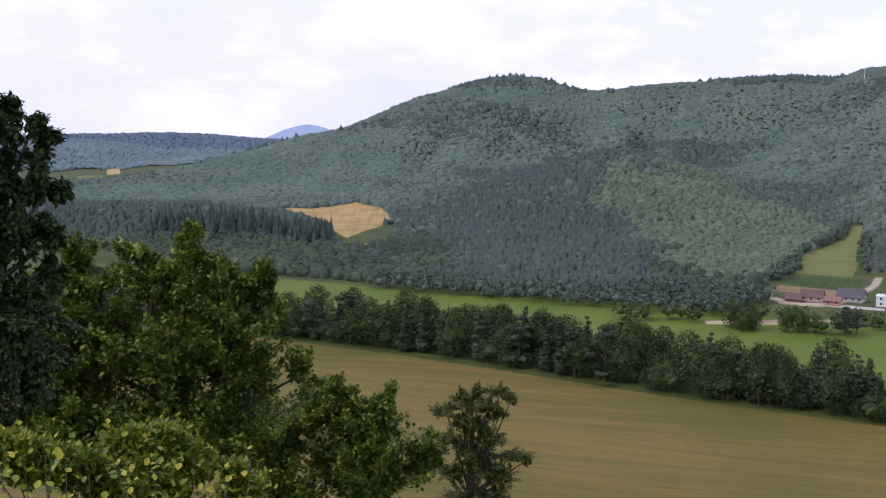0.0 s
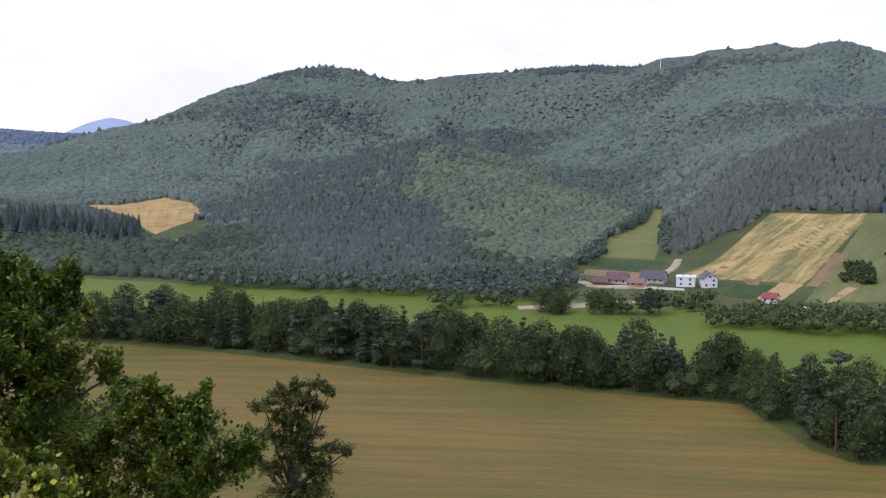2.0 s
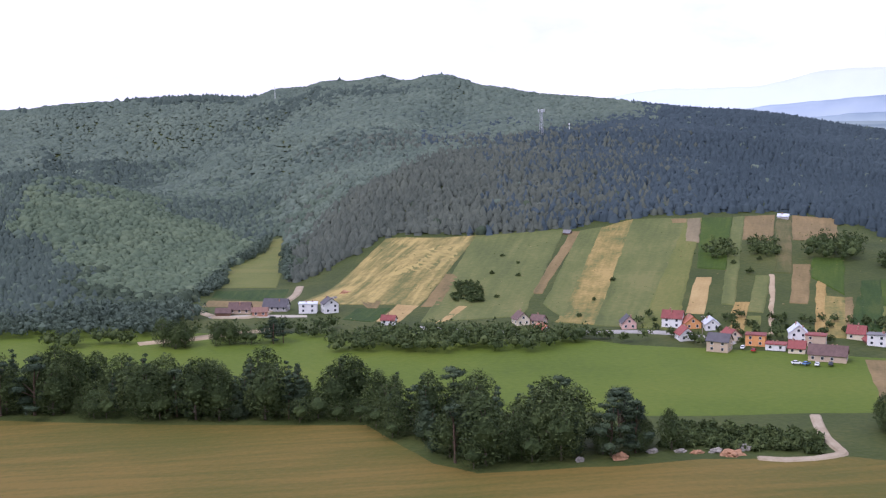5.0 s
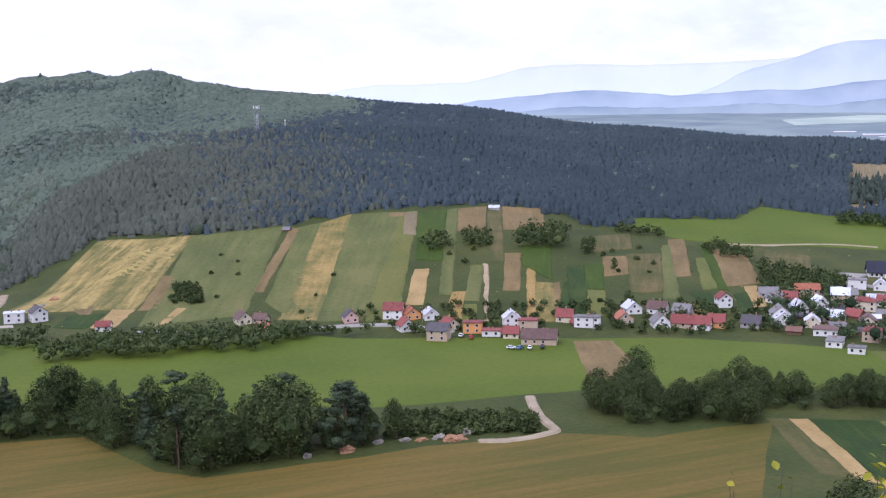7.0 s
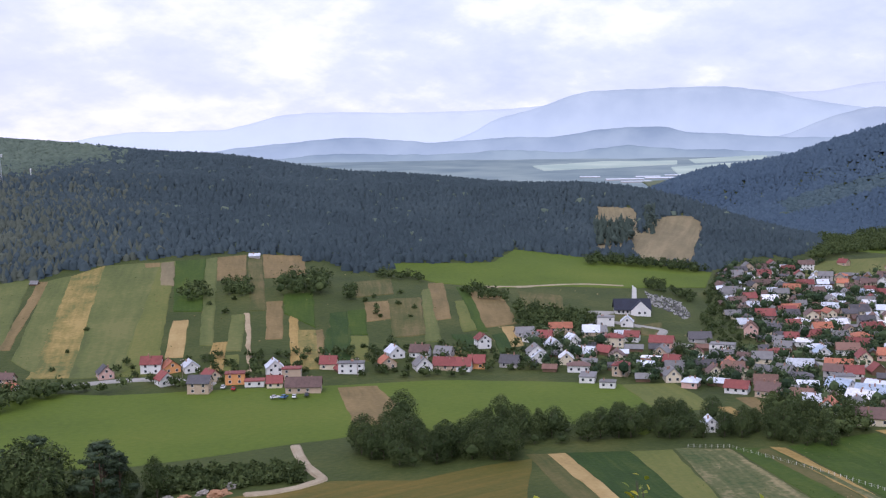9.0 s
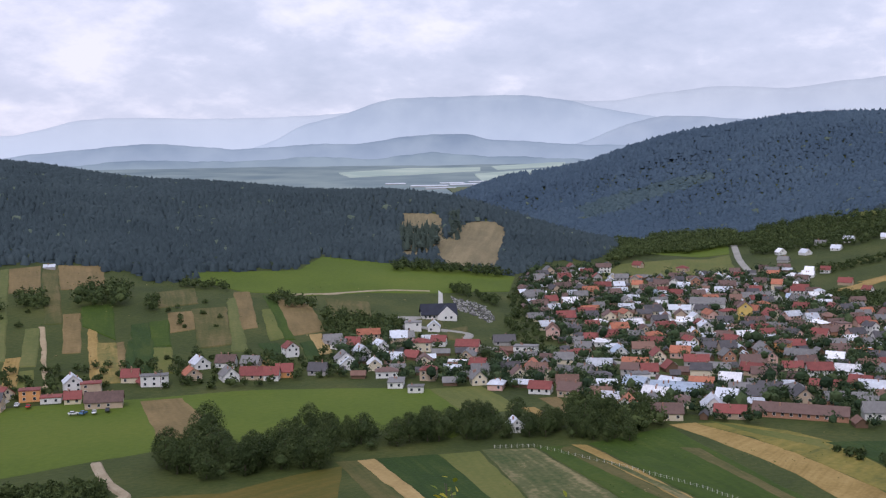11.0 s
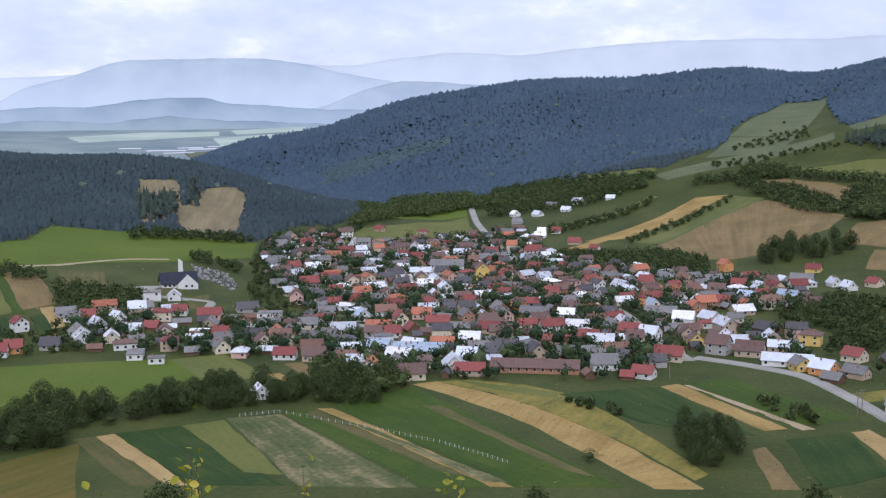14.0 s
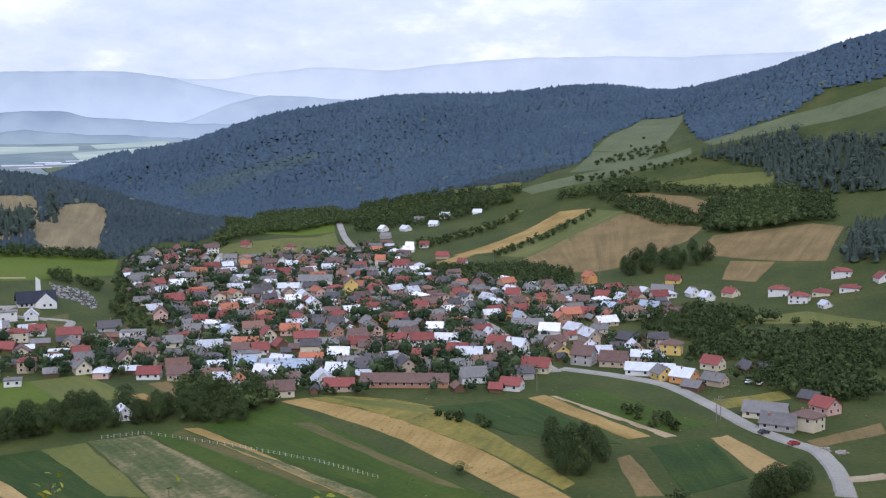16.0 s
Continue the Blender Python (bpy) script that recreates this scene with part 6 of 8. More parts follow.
house(1080.0, 195.1, -50, "white", "white", 9, 9, 1.5)
house(1074.6, 172.4, -41, "white", "light", 9, 11, 1)
house(1093.4, 148.1, -12, "white", "light", 9, 10, 1)
house(1130.7, 142.0, -13, "white", "light", 9, 11, 1.5)
house(1121.1, 108.7, -4, "white", "light", 8, 10, 1)
house(1129.3, 167.1, -12, "grey", "grey", 8, 14, 1)
house(952.7, 150.4, -1, "white", "white", 8, 11, 1)
house(870.0, 142.6, -6, "tan", "red", 9, 14, 1)
house(816.9, 137.9, -0, "grey", "blue", 8, 12, 1)
house(790.2, 114.7, -2, "white", "light", 8, 12, 1)
house(765.0, 124.5, -11, "tan", "red", 8, 11, 1.5)
house(877.2, 96.8, -24, "white", "red", 7, 8, 1.5)
house(704.1, -112.4, -19, "white", "red", 9, 13, 2, "hip")
house(680.8, -120.4, -25, "white", "red", 9, 13, 2, "hip")
house(687.9, -134.3, -21, "cream", "red", 9, 12, 1.5, "hip")
house(684.9, -149.5, -22, "white", "red", 9, 13, 1.5, "hip")
house(717.2, -151.3, -22, "white", "red", 9, 13, 2, "hip")
house(688.3, -168.0, -84, "white", "red", 9, 12, 1.5)
house(661.6, -131.0, -71, "white", "light", 6, 8, 1)
house(422.2, -63.8, -19, "cream", "grey", 8, 18, 1)
house(405.8, -65.9, -24, "grey", "grey", 8, 14, 1)
house(407.0, -75.7, -41, "cream", "brown", 9, 11, 2, "hip")
house(431.4, -86.5, -51, "pink", "red", 9, 10, 1.5)
house(448.9, -84.6, -41, "brown", "dark", 7, 9, 1)
house(291.5, 448.4, 2, "white", "orange", 7, 8, 1)
house(295.0, 473.3, -12, "cream", "brown", 8, 9, 1.5)
house(301.7, 467.7, 27, "tan", "brown", 6, 8, 1)
house(333.3, 438.3, -27, "pink", "dark", 8, 9, 1.5)
house(351.2, 427.0, 41, "white", "red", 9, 11, 2)
house(356.5, 420.1, -25, "orange", "orange", 9, 9, 1.5)
house(362.2, 412.6, -31, "white", "light", 8, 10, 1.5)
house(340.2, 405.2, -20, "white", "red", 8, 9, 1.5)
house(338.7, 380.2, 33, "tan", "dark", 9, 11, 2)
house(355.7, 392.0, -12, "cream", "red", 8, 9, 1)
house(358.7, 379.2, 42, "orange", "red", 8, 10, 2, "flat")
house(360.7, 368.9, 41, "white", "red", 8, 10, 1, "flat")
house(377.6, 373.1, -40, "white", "light", 9, 10, 2)
house(379.6, 364.1, 39, "tan", "red", 8, 10, 2, "flat")
house(364.1, 359.8, 40, "cream", "red", 8, 8, 1)
house(364.8, 343.0, 38, "tan", "brown", 9, 18, 1.5)
house(404.0, 349.3, 36, "white", "grey", 8, 14, 2, "flat")
house(403.2, 362.6, 32, "cream", "red", 8, 9, 1.5)
house(402.3, 354.1, -29, "brown", "red", 6, 7, 1)
house(440.0, 352.2, -31, "white", "light", 9, 10, 1.5)
house(421.8, 342.6, -36, "tan", "orange", 9, 10, 1.5)
house(449.1, 343.2, 22, "white", "brown", 9, 11, 1.5)
house(429.2, 326.8, -38, "white", "grey", 9, 10, 1.5)
house(437.3, 318.7, 26, "tan", "red", 9, 14, 1)
house(455.9, 333.6, 16, "grey", "grey", 8, 10, 1)
house(447.9, 308.6, 30, "orange", "red", 8, 9, 1.5)
house(483.6, 329.3, -36, "white", "red", 8, 9, 2)
house(458.9, 296.9, 18, "grey", "dark", 8, 10, 1)
house(476.7, 293.2, -48, "white", "grey", 10, 11, 2)
house(439.8, 310.1, 25, "white", "red", 8, 8, 1.5)
house(187.6, 578.9, 62, "tan", "brown", 8, 13, 1)
house(207.1, 577.6, 55, "grey", "dark", 9, 15, 1)
house(219.3, 562.8, 64, "white", "light", 8, 11, 2, "flat")
house(229.3, 557.7, -7, "white", "dark", 9, 9, 2)
house(193.8, 565.6, 61, "brick", "rust", 5, 9, 1)
house(240.9, 509.6, 50, "white", "red", 6, 8, 1)
house(177.7, 576.6, 63, "brown", "brown", 5, 9, 1)
house(395.3, 168.4, -52, "white", "light", 6, 7, 1.5)
house(452.1, 250.8, -66, "white", "grey", 8, 15, 1, "flat", label="long low white modern house with a flat grey roof")
# ---- the rest of the village, filled in along its lanes ----
def clear_of(x, y, gap):
    for hx, hy, hr in HOUSES:
        if (hx - x) ** 2 + (hy - y) ** 2 < (hr + gap) ** 2:
            return False
    for q, w in ROADS:
        if ((q - (x, y)) ** 2).sum(1).min() < (w / 2 + gap * 0.8 + 1.5) ** 2:
            return False
    return True


def off_fields(p):
    ok = np.ones(len(p), bool)
    for c in FIELDS:
        ok &= ~inside(p[:, 0], p[:, 1], c)
    return p[ok]


VILLAGE = [(456.6, 288.4), (517.8, 326.2), (554.3, 307.8), (545, 265), (579.6, 252.1), (541.9, 217.7), (569.5, 213), (700, 296), (816.8, 338.1), (880.5, 323.3), (956.2, 299.5), (999.7, 239.5), (985.8, 200.7), (995.2, 172.2), (848.8, 125.4), (804, 98.6), (749.9, 11.4), (734.2, -51.1), (648.4, -45.5), (605.9, -8.5), (572, -5.5), (564.6, -40), (510.7, -36.4), (501.9, 11.8), (452.3, 39.3), (443.9, 60.8), (439.5, 105.6), (433, 136.4), (462.8, 178.5), (461.7, 211.8), (463, 266.1)]


def fill_village():
    rng = np.random.default_rng(21)
    walls = ["white", "white", "white", "cream", "tan", "tan", "grey", "grey", "pink", "cream", "brick"]
    roofs = ["red", "red", "brown", "brown", "dark", "grey", "dark", "grey", "light", "brown", "orange", "grey", "light", "white", "rust"]

    def bearing_turn(x, y):
        """Houses stand square to lanes that run across the valley and bend with it."""
        lane = -math.degrees(math.atan2(x, y)) + 12 + 14 * math.sin(x * 0.011) + 10 * math.sin(y * 0.017 + 1)
        return lane + float(rng.choice([0, 90, 90])) + rng.normal() * 6
    near_first = lambda q: q[np.argsort(np.hypot(q[:, 0], q[:, 1]))]
    built = sum(1 for ob in bpy.data.objects if ob.name.split(".")[0] == "house")
    for x, y in near_first(off_fields(fill(rng, VILLAGE, 9.6))):
        w, l = rng.uniform(6.5, 9), rng.uniform(8.5, 14.5)
        if rng.uniform() < 0.22 or not clear_of(x, y, 0.43 * math.hypot(w, l) + 0.4):
            continue
        shape = "hip" if rng.uniform() < 0.14 else "flat" if rng.uniform() < 0.05 else "gable"
        make = house if built < 290 else far_house
        make(float(x), float(y), bearing_turn(x, y), str(rng.choice(walls)), str(rng.choice(roofs)), float(w), float(l), float(rng.choice([1, 1, 1.5, 1.5, 2])), shape)
        built += 1
    # barns and sheds in the yards between
    built = 0
    for x, y in near_first(off_fields(fill(rng, VILLAGE, 6.4))):
        w, l = rng.uniform(3.4, 5.6), rng.uniform(5, 11)
        if rng.uniform() < 0.30 or not clear_of(x, y, 0.40 * math.hypot(w, l)):
            continue
        make = house if built < 170 else far_house
        make(float(x), float(y), bearing_turn(x, y), "brown", str(rng.choice(["dark", "grey", "brown", "grey", "rust", "dark", "light"])), float(w), float(l), 1)
        built += 1
    join_far_houses()
    spots = [(x, y) for x, y in off_fields(fill(rng, VILLAGE, 4.6)) if clear_of(x, y, 0.3) and math.sin(x * 0.043) + math.sin(y * 0.05 + x * 0.02) + rng.normal() * 0.8 > -0.5]
    p = np.array(spots)
    h = np.clip(5.2 * np.exp(rng.normal(size=len(p)) * 0.32), 2.2, 11)
    v, f = broad_crowns(rng, p[:, 0], p[:, 1], ground(p[:, 0], p[:, 1]) - 0.4, h * rng.uniform(0.36, 0.52, len(p)), h, 52, 0.72)
    tagged(new("garden_trees", mesh_of("garden_trees", v, f, gardenleaf)), "small green fruit trees and shrubs among village houses", "trees", kind="stuff")


fill_village()
# ---- hedgerows, groves and copses ----
grove("hedgerow", "mixed", 7.5, 15, 22,
      [(-191.9, 564.3), (-75.4, 496.3), (-19.9, 469.6), (25.1, 437.3), (64.5, 408.9), (99.6, 385.3), (140.1, 355.4), (148.6, 377.8), (105.4, 408.6), (69.1, 438.6), (27.1, 471.2), (-21.3, 505.5), (-81.5, 537.9), (-207.6, 611.7)])
grove("hedgerow", "mixed", 7.5, 13, 21,
      [(136.1, 361.2), (155.9, 348.7), (155.9, 322.3), (156.2, 299.8), (163.8, 286.5), (193.6, 277.1), (210.8, 299.2), (187.4, 328.3), (176.6, 347.7), (165.7, 370.7), (143.2, 379.9)])
grove("tall_group", "pine", 7, 16, 20,
      [(202.1, 278.3), (213.3, 275), (224.1, 291.9), (216.2, 295.3)])
grove("tall_group", "mixed", 8, 8, 13,
      [(195.8, 280.4), (225.3, 273.1), (235.3, 285.5), (206.2, 292.6)])
grove("grove", "broad", 7, 9, 14,
      [(290.8, 253.8), (293.5, 231.8), (321.1, 207), (339.5, 219), (326.2, 245.1), (304.2, 262.8)])
grove("grove", "broad", 6.6, 7, 11.5,
      [(325.3, 225.9), (343.2, 209.4), (371.3, 183.2), (389.5, 146.2), (409.4, 124.7), (429.8, 126.4), (413.8, 155.3), (396.4, 195.5), (363.7, 221.8), (343.4, 238.3)])
grove("grove", "broad", 6, 5, 8,
      [(387.8, 139.2), (392.9, 123.9), (410.7, 120.5), (428, 132.5), (416, 149.2)])
copse("hedge", "bush", 6, 6, 9,
      [(204, 467.4), (269, 414.3), (288.4, 425.5), (301.1, 421.5), (292.1, 444.6), (253.7, 469.9), (216.1, 488.3)])
copse("hedge", "bush", 6, 4, 6,
      [(189.8, 505.5), (203.6, 472), (208.7, 489.4), (194.2, 516.7)])
copse("hedge", "bush", 6, 4, 7,
      [(289.7, 431.8), (330.1, 404.4), (341.1, 381.8), (346.5, 387.7), (298.7, 445.1)])
copse("hedge", "bush", 6, 5, 8,
      [(78.5, 530.2), (118.9, 522.6), (119.8, 532.7), (83.2, 543.7)])
grove("valley_tree", "broad", 7, 10, 13,
      [(126.1, 504.5), (139.4, 503), (142.6, 514.6), (129.5, 516)])
grove("valley_tree", "broad", 7, 8, 12,
      [(149.1, 500.2), (159.2, 497.1), (162.9, 508.6), (153, 511.6)])
grove("valley_tree", "pine", 7, 11, 14,
      [(169.1, 487.5), (178.8, 488.3), (182.2, 499.8), (175, 502.4)])
grove("valley_tree", "bush", 7, 5, 8,
      [(161.7, 498.4), (169.4, 493.7), (172.6, 503.2), (164.8, 507.9)])
copse("hedge", "bush", 6, 6, 9,
      [(189.9, 462.5), (231.6, 431.8), (240.9, 449.5), (195.9, 477.4)])
copse("hedge", "bush", 6.5, 5, 8,
      [(137, 524.4), (210.2, 506.1), (214, 515.3), (139, 532.1)])
copse("scrub", "bush", 2.6, 1.2, 3.2,
      [(224.5, 278.8), (263.7, 248), (276.9, 263.1), (248.2, 295.6)])
grove("clump", "broad", 6.5, 5, 9,
      [(373.7, 15.6), (337.9, 8.2), (350, -4.2), (369.9, -8.8), (384, 4.8), (387.7, 14.4)])
grove("clump", "broad", 12, 7, 14,
      [(811.8, -16.4), (802.8, -44.4), (817.5, -86.2), (850.4, -77.9), (861.6, -27.2)])
grove("near_clump", "broad", 6, 7, 9,
      [(321, -43.7), (317.7, -52.4), (337.5, -66.7), (340.9, -59.3), (334.5, -48.7)])
grove("orchard", "broad", 9, 5, 8,
      [(397.3, -23.4), (396.7, -32.7), (404.7, -32.3), (407.3, -23.9)])
copse("hillside_copse", "broad", 5, 3.5, 8,
      [(651.7, -21.3), (674.7, -67.2), (580.4, -144.1), (463.7, -115.9), (442.4, -92.7), (468.9, -69.5), (510.3, -41.5), (573.5, -53.3), (593.7, -19.5)])
copse("hedge_wood", "broad", 6, 4, 7,
      [(824.2, 113.5), (767, 67.5), (778, 8.2), (839.9, 13), (872.5, 51.4), (858.7, 75.7), (863.3, 123.2)])
copse("hedge_wood", "broad", 5.5, 5, 8,
      [(1086, -7.5), (1010.8, -49.8), (945.3, -94.5), (973.6, -92.7), (1052.2, -61.2), (1101.9, -12.7)])
copse("slope_wood", "broad", 6, 8, 12,
      [(917.4, -91.8), (888.3, -117), (890.5, -155.9), (1006.9, -175.1), (1017.5, -146.5), (1003.1, -117.8)])
copse("hedge_wood", "broad", 6, 5, 9,
      [(1095.6, 28.7), (1092.4, -58.3), (1007.6, -145.2), (1023.5, -147.3), (1116.4, -59.4), (1115.6, 29.3)])
copse("pine_wood", "pine", 6, 9, 13,
      [(1177.3, -104.9), (1114, -149.6), (1058.2, -183.3), (1174.7, -202.1), (1180.1, -136.8)])
copse("pine_wood", "pine", 6, 9, 14,
      [(998.8, -162.9), (926.7, -226.4), (1047.5, -254.5), (1116.1, -211.6), (1131.8, -152.4)])
copse("pine_wood", "pine", 6, 10, 14,
      [(751.5, -158.3), (716.6, -176.5), (819.7, -201.1), (836.2, -183.1)])
copse("valley_wood", "broad", 6.5, 6, 10,
      [(921.8, 308.5), (1102.3, 298.5), (1139, 249.3), (1232.8, 269.8), (1207.7, 352.3), (991.7, 326.4)])
copse("valley_wood", "broad", 7, 5, 9,
      [(1072.9, 223.9), (1118.6, 110.2), (1122, 67), (1143.2, 79.4), (1163, 160.5), (1119.1, 227.8)])
copse("valley_wood", "broad", 7, 5, 9,
      [(1205.3, 245.3), (1216.1, 155.9), (1142, 68.3), (1157.9, 69.3), (1246.2, 172.1), (1259.4, 249.9)])
copse("slope_copse", "broad", 6, 5, 8,
      [(428.3, 496.9), (453.2, 496.2), (465.6, 520), (454.8, 524.2)])
copse("slope_copse", "broad", 6, 7, 11,
      [(479.3, 471), (505.6, 454.8), (542.7, 488.2), (506.3, 494.9)])
copse("slope_copse", "bush", 3.4, 1.6, 3.4,
      [(288.5, 532.9), (300, 517.3), (317.5, 551.1), (308.7, 562.9)])
copse("slope_copse", "bush", 6, 4, 7,
      [(501.6, 438.1), (511, 433.4), (537.3, 458), (531.3, 461.9)])
copse("slope_copse", "bush", 6, 4, 6,
      [(574.7, 475.7), (589.3, 444.3), (603.7, 455.1), (588.1, 484.5)])
copse("slope_copse", "bush", 6, 4, 6,
      [(458, 491.7), (470, 480.3), (492.4, 503.1), (479.9, 515.1)])
copse("slope_copse", "broad", 6, 5, 8,
      [(570.5, 366.3), (571.3, 314.2), (531.6, 295.1), (515, 326.9)])
copse("slope_copse", "bush", 6, 4, 7,
      [(578.9, 411.1), (570.4, 373.8), (592.2, 384.3), (600.7, 418.3)])
copse("slope_copse", "broad", 6, 5, 8,
      [(520, 326.4), (513.6, 298.4), (571.5, 309.6), (567.6, 352.1)])
copse("clearing_hedge", "broad", 6, 5, 8,
      [(739.2, 411.5), (782.3, 337.5), (806.2, 347.8), (768.2, 425.1)])
copse("clearing_wood", "pine", 6, 9, 14,
      [(812, 444), (818, 430), (838, 424), (893, 449), (908, 466), (878, 481)])
copse("clearing_hedge", "pine", 5, 6, 10,
      [(874, 430), (886, 437), (968, 478), (975, 470), (950, 456), (894, 430)])
copse("church_hedge", "broad", 8, 3, 5,
      [(564.3, 247.1), (534.5, 214.8), (584.2, 224.9), (779, 324.7), (737.3, 315.7)])
copse("church_hedge", "broad", 5.5, 4, 6,
      [(688.8, 339.7), (668.7, 297.8), (686.6, 301.8), (709.4, 347.7)])
copse("ridge_shrubs", "bush", 7, 2, 4,
      [(1141.9, 13.9), (1167.4, -104.1), (1183.8, -100.1), (1161.9, 14.3)])
copse("ridge_shrubs", "bush", 9, 2, 4,
      [(1208, -2), (1213, -85.8), (1279.6, -78.6), (1236, -7.7)])
copse("spruce_stand", "spruce", 6, 14, 19,
      [(-205.1, 806.3), (-132.9, 821.3), (-75.7, 786.4), (-80.3, 836.2), (-137.3, 851), (-210.5, 829.7)])
copse("riverside_wood", "broad", 6.5, 6, 10,
      [(-36.6, 616.9), (66.4, 564.1), (139, 532.1), (149.1, 570.9), (71.4, 605.8), (-38.5, 652.9)])
copse("riverside_wood", "broad", 6.5, 6, 10,
      [(92.5, 584.7), (160.2, 557.4), (173.9, 605.5), (97.9, 618.3)])
copse("side_valley_wood", "broad", 5, 5, 8,
      [(171.6, 614.5), (205.3, 669.2), (231, 740.8), (287, 819.2), (313.2, 879.9), (276.6, 822.8), (214.8, 710.2)])
copse("side_valley_wood", "broad", 5, 6, 9,
      [(292.3, 798.2), (295, 790.7), (248.4, 667.3), (246.7, 674.3)])
copse("slope_bushes", "bush", 22, 1.2, 2.4,
      [(372.8, 627.6), (392.4, 594.1), (315.8, 500.7), (293.5, 518.7)])
copse("slope_bushes", "bush", 24, 1.2, 2.4,
      [(381, 531.6), (390.1, 522.4), (330.3, 457.2), (322.4, 465.2)])
copse("slope_bushes", "bush", 14, 1.5, 3.5,
      [(468.2, 517.7), (485.7, 501.3), (441.6, 460.4), (426.8, 476.9)])
copse("slope_bushes", "bush", 20, 1.5, 3.5,
      [(539.9, 458), (567, 427.3), (500, 376.6), (469.8, 398.4)])
copse("clearing_shrubs", "bush", 42, 1.5, 3,
      [(1335.7, -26.4), (1343.1, -88.3), (1244.3, -65.2), (1270, -7.7)])
copse("terrace_hedge", "bush", 6, 3, 6,
      [(990.5, 151.4), (1092.1, 65.1), (1078.3, 61.1), (959.6, 141.8)])
copse("terrace_hedge", "bush", 6, 3, 6,
      [(926.8, 77.3), (1046, -2.6), (1038, -5), (913.1, 72.6)])
copse("field_shrubs", "bush", 6, 2, 4,
      [(419.5, 61.7), (409.7, 43.7), (397.1, 26.5), (393.1, 27.2), (401.5, 44.8), (413.4, 61.8)])
copse("garden_shrubs", "bush", 8.5, 2, 5,
      [(337.5, 453.6), (366.0, 436.6), (420.9, 380.9), (393.3, 352.7), (356.4, 371.0), (330.9, 411.3)])
copse("garden_shrubs", "bush", 8, 2, 6,
      [(422.9, 378.9), (457.9, 367.3), (494.8, 312.6), (456.6, 276.3), (426.1, 302.4), (392.7, 348.7)])
copse("village_edge_trees", "broad", 5, 4, 8,
      [(451.1, 158.6), (468.5, 132.6), (437.7, 117.0), (410.5, 118.6), (409.7, 140.8), (438.0, 167.6)])
copse("hedge_wood", "broad", 6, 6, 10,
      [(1113.9, -8.5), (1091.1, -50.1), (1124.7, -56.9), (1138.8, -19.6)])
copse("slope_wood", "broad", 6, 6, 10,
      [(913.9, -87.9), (1007.5, -94.2), (1025.6, -119.7), (956.9, -191.4), (880.0, -180.5), (903.3, -152.1), (910.0, -123.7), (890.4, -108.6)])
copse("hedge_wood", "broad", 5.5, 4, 8,
      [(1071.2, -26.3), (961.7, -90.0), (937.1, -90.0), (956.7, -62.5), (1057.5, -20.9)])
copse("valley_wood", "broad", 6, 5, 9,
      [(1159.3, 377.9), (1187.2, 261.2), (1253.1, 199.5), (1150.9, 80.5), (1120.8, 75.7), (1161.2, 138.6), (1137.4, 250.4), (1080.5, 304.7), (1058.9, 345.3)])
copse("roadside_shrubs", "bush", 5, 2, 4,
      [(433.7, -15), (415.2, -26.3), (402.6, -33.1), (394.7, -31.6), (403.4, -21.8), (425.8, -12.8)])
# ---- makers of the valley's single things ----
clay = surface("orange_clay", [(0.240, 0.130, 0.070), (0.360, 0.200, 0.110), (0.440, 0.270, 0.160)], 1.5, 0.3, 0.5)
rubble = surface("grey_rubble", [(0.160, 0.150, 0.130), (0.280, 0.260, 0.220), (0.420, 0.380, 0.330)], 1.2, 0.3, 0.5)
galvanised = surface("galvanised_steel", [(0.45, 0.46, 0.48), (0.60, 0.61, 0.63)], 2, 0.3, 0.0, 0.45, metal=0.6)
post_paint = surface("pale_fence_posts", [(0.50, 0.48, 0.43), (0.64, 0.62, 0.57)], 0.6, 0.1, 0.1)
pole_wood = surface("weathered_pole", [(0.17, 0.14, 0.11), (0.27, 0.23, 0.19)], 0.5, 0.08, 0.2)
gravestone = surface("gravestone", [(0.10, 0.10, 0.10), (0.22, 0.22, 0.21), (0.42, 0.41, 0.40)], 3, 0.5, 0.1, island=0.9)
tyre_rubber = surface("tyre_rubber", [(0.02, 0.02, 0.02), (0.035, 0.035, 0.035)], 0.3, 0.05, 0.1)
CAR_PAINT = {k: surface(k + "_car_paint", [c, tuple(q * 1.08 for q in c)], 1, 0.3, 0, 0.25, 0.5) for k, c in
             (("red", (0.42, 0.03, 0.035)), ("dark", (0.045, 0.05, 0.06)), ("white", (0.74, 0.74, 0.74)), ("blue", (0.10, 0.20, 0.38)))}


def stand(name, x, y, turn, sink=0.05):
    ob = new(name)
    ob.matrix_basis = pose(x, y, float(ground(x, y)) - sink, 0, 0, turn)
    return ob


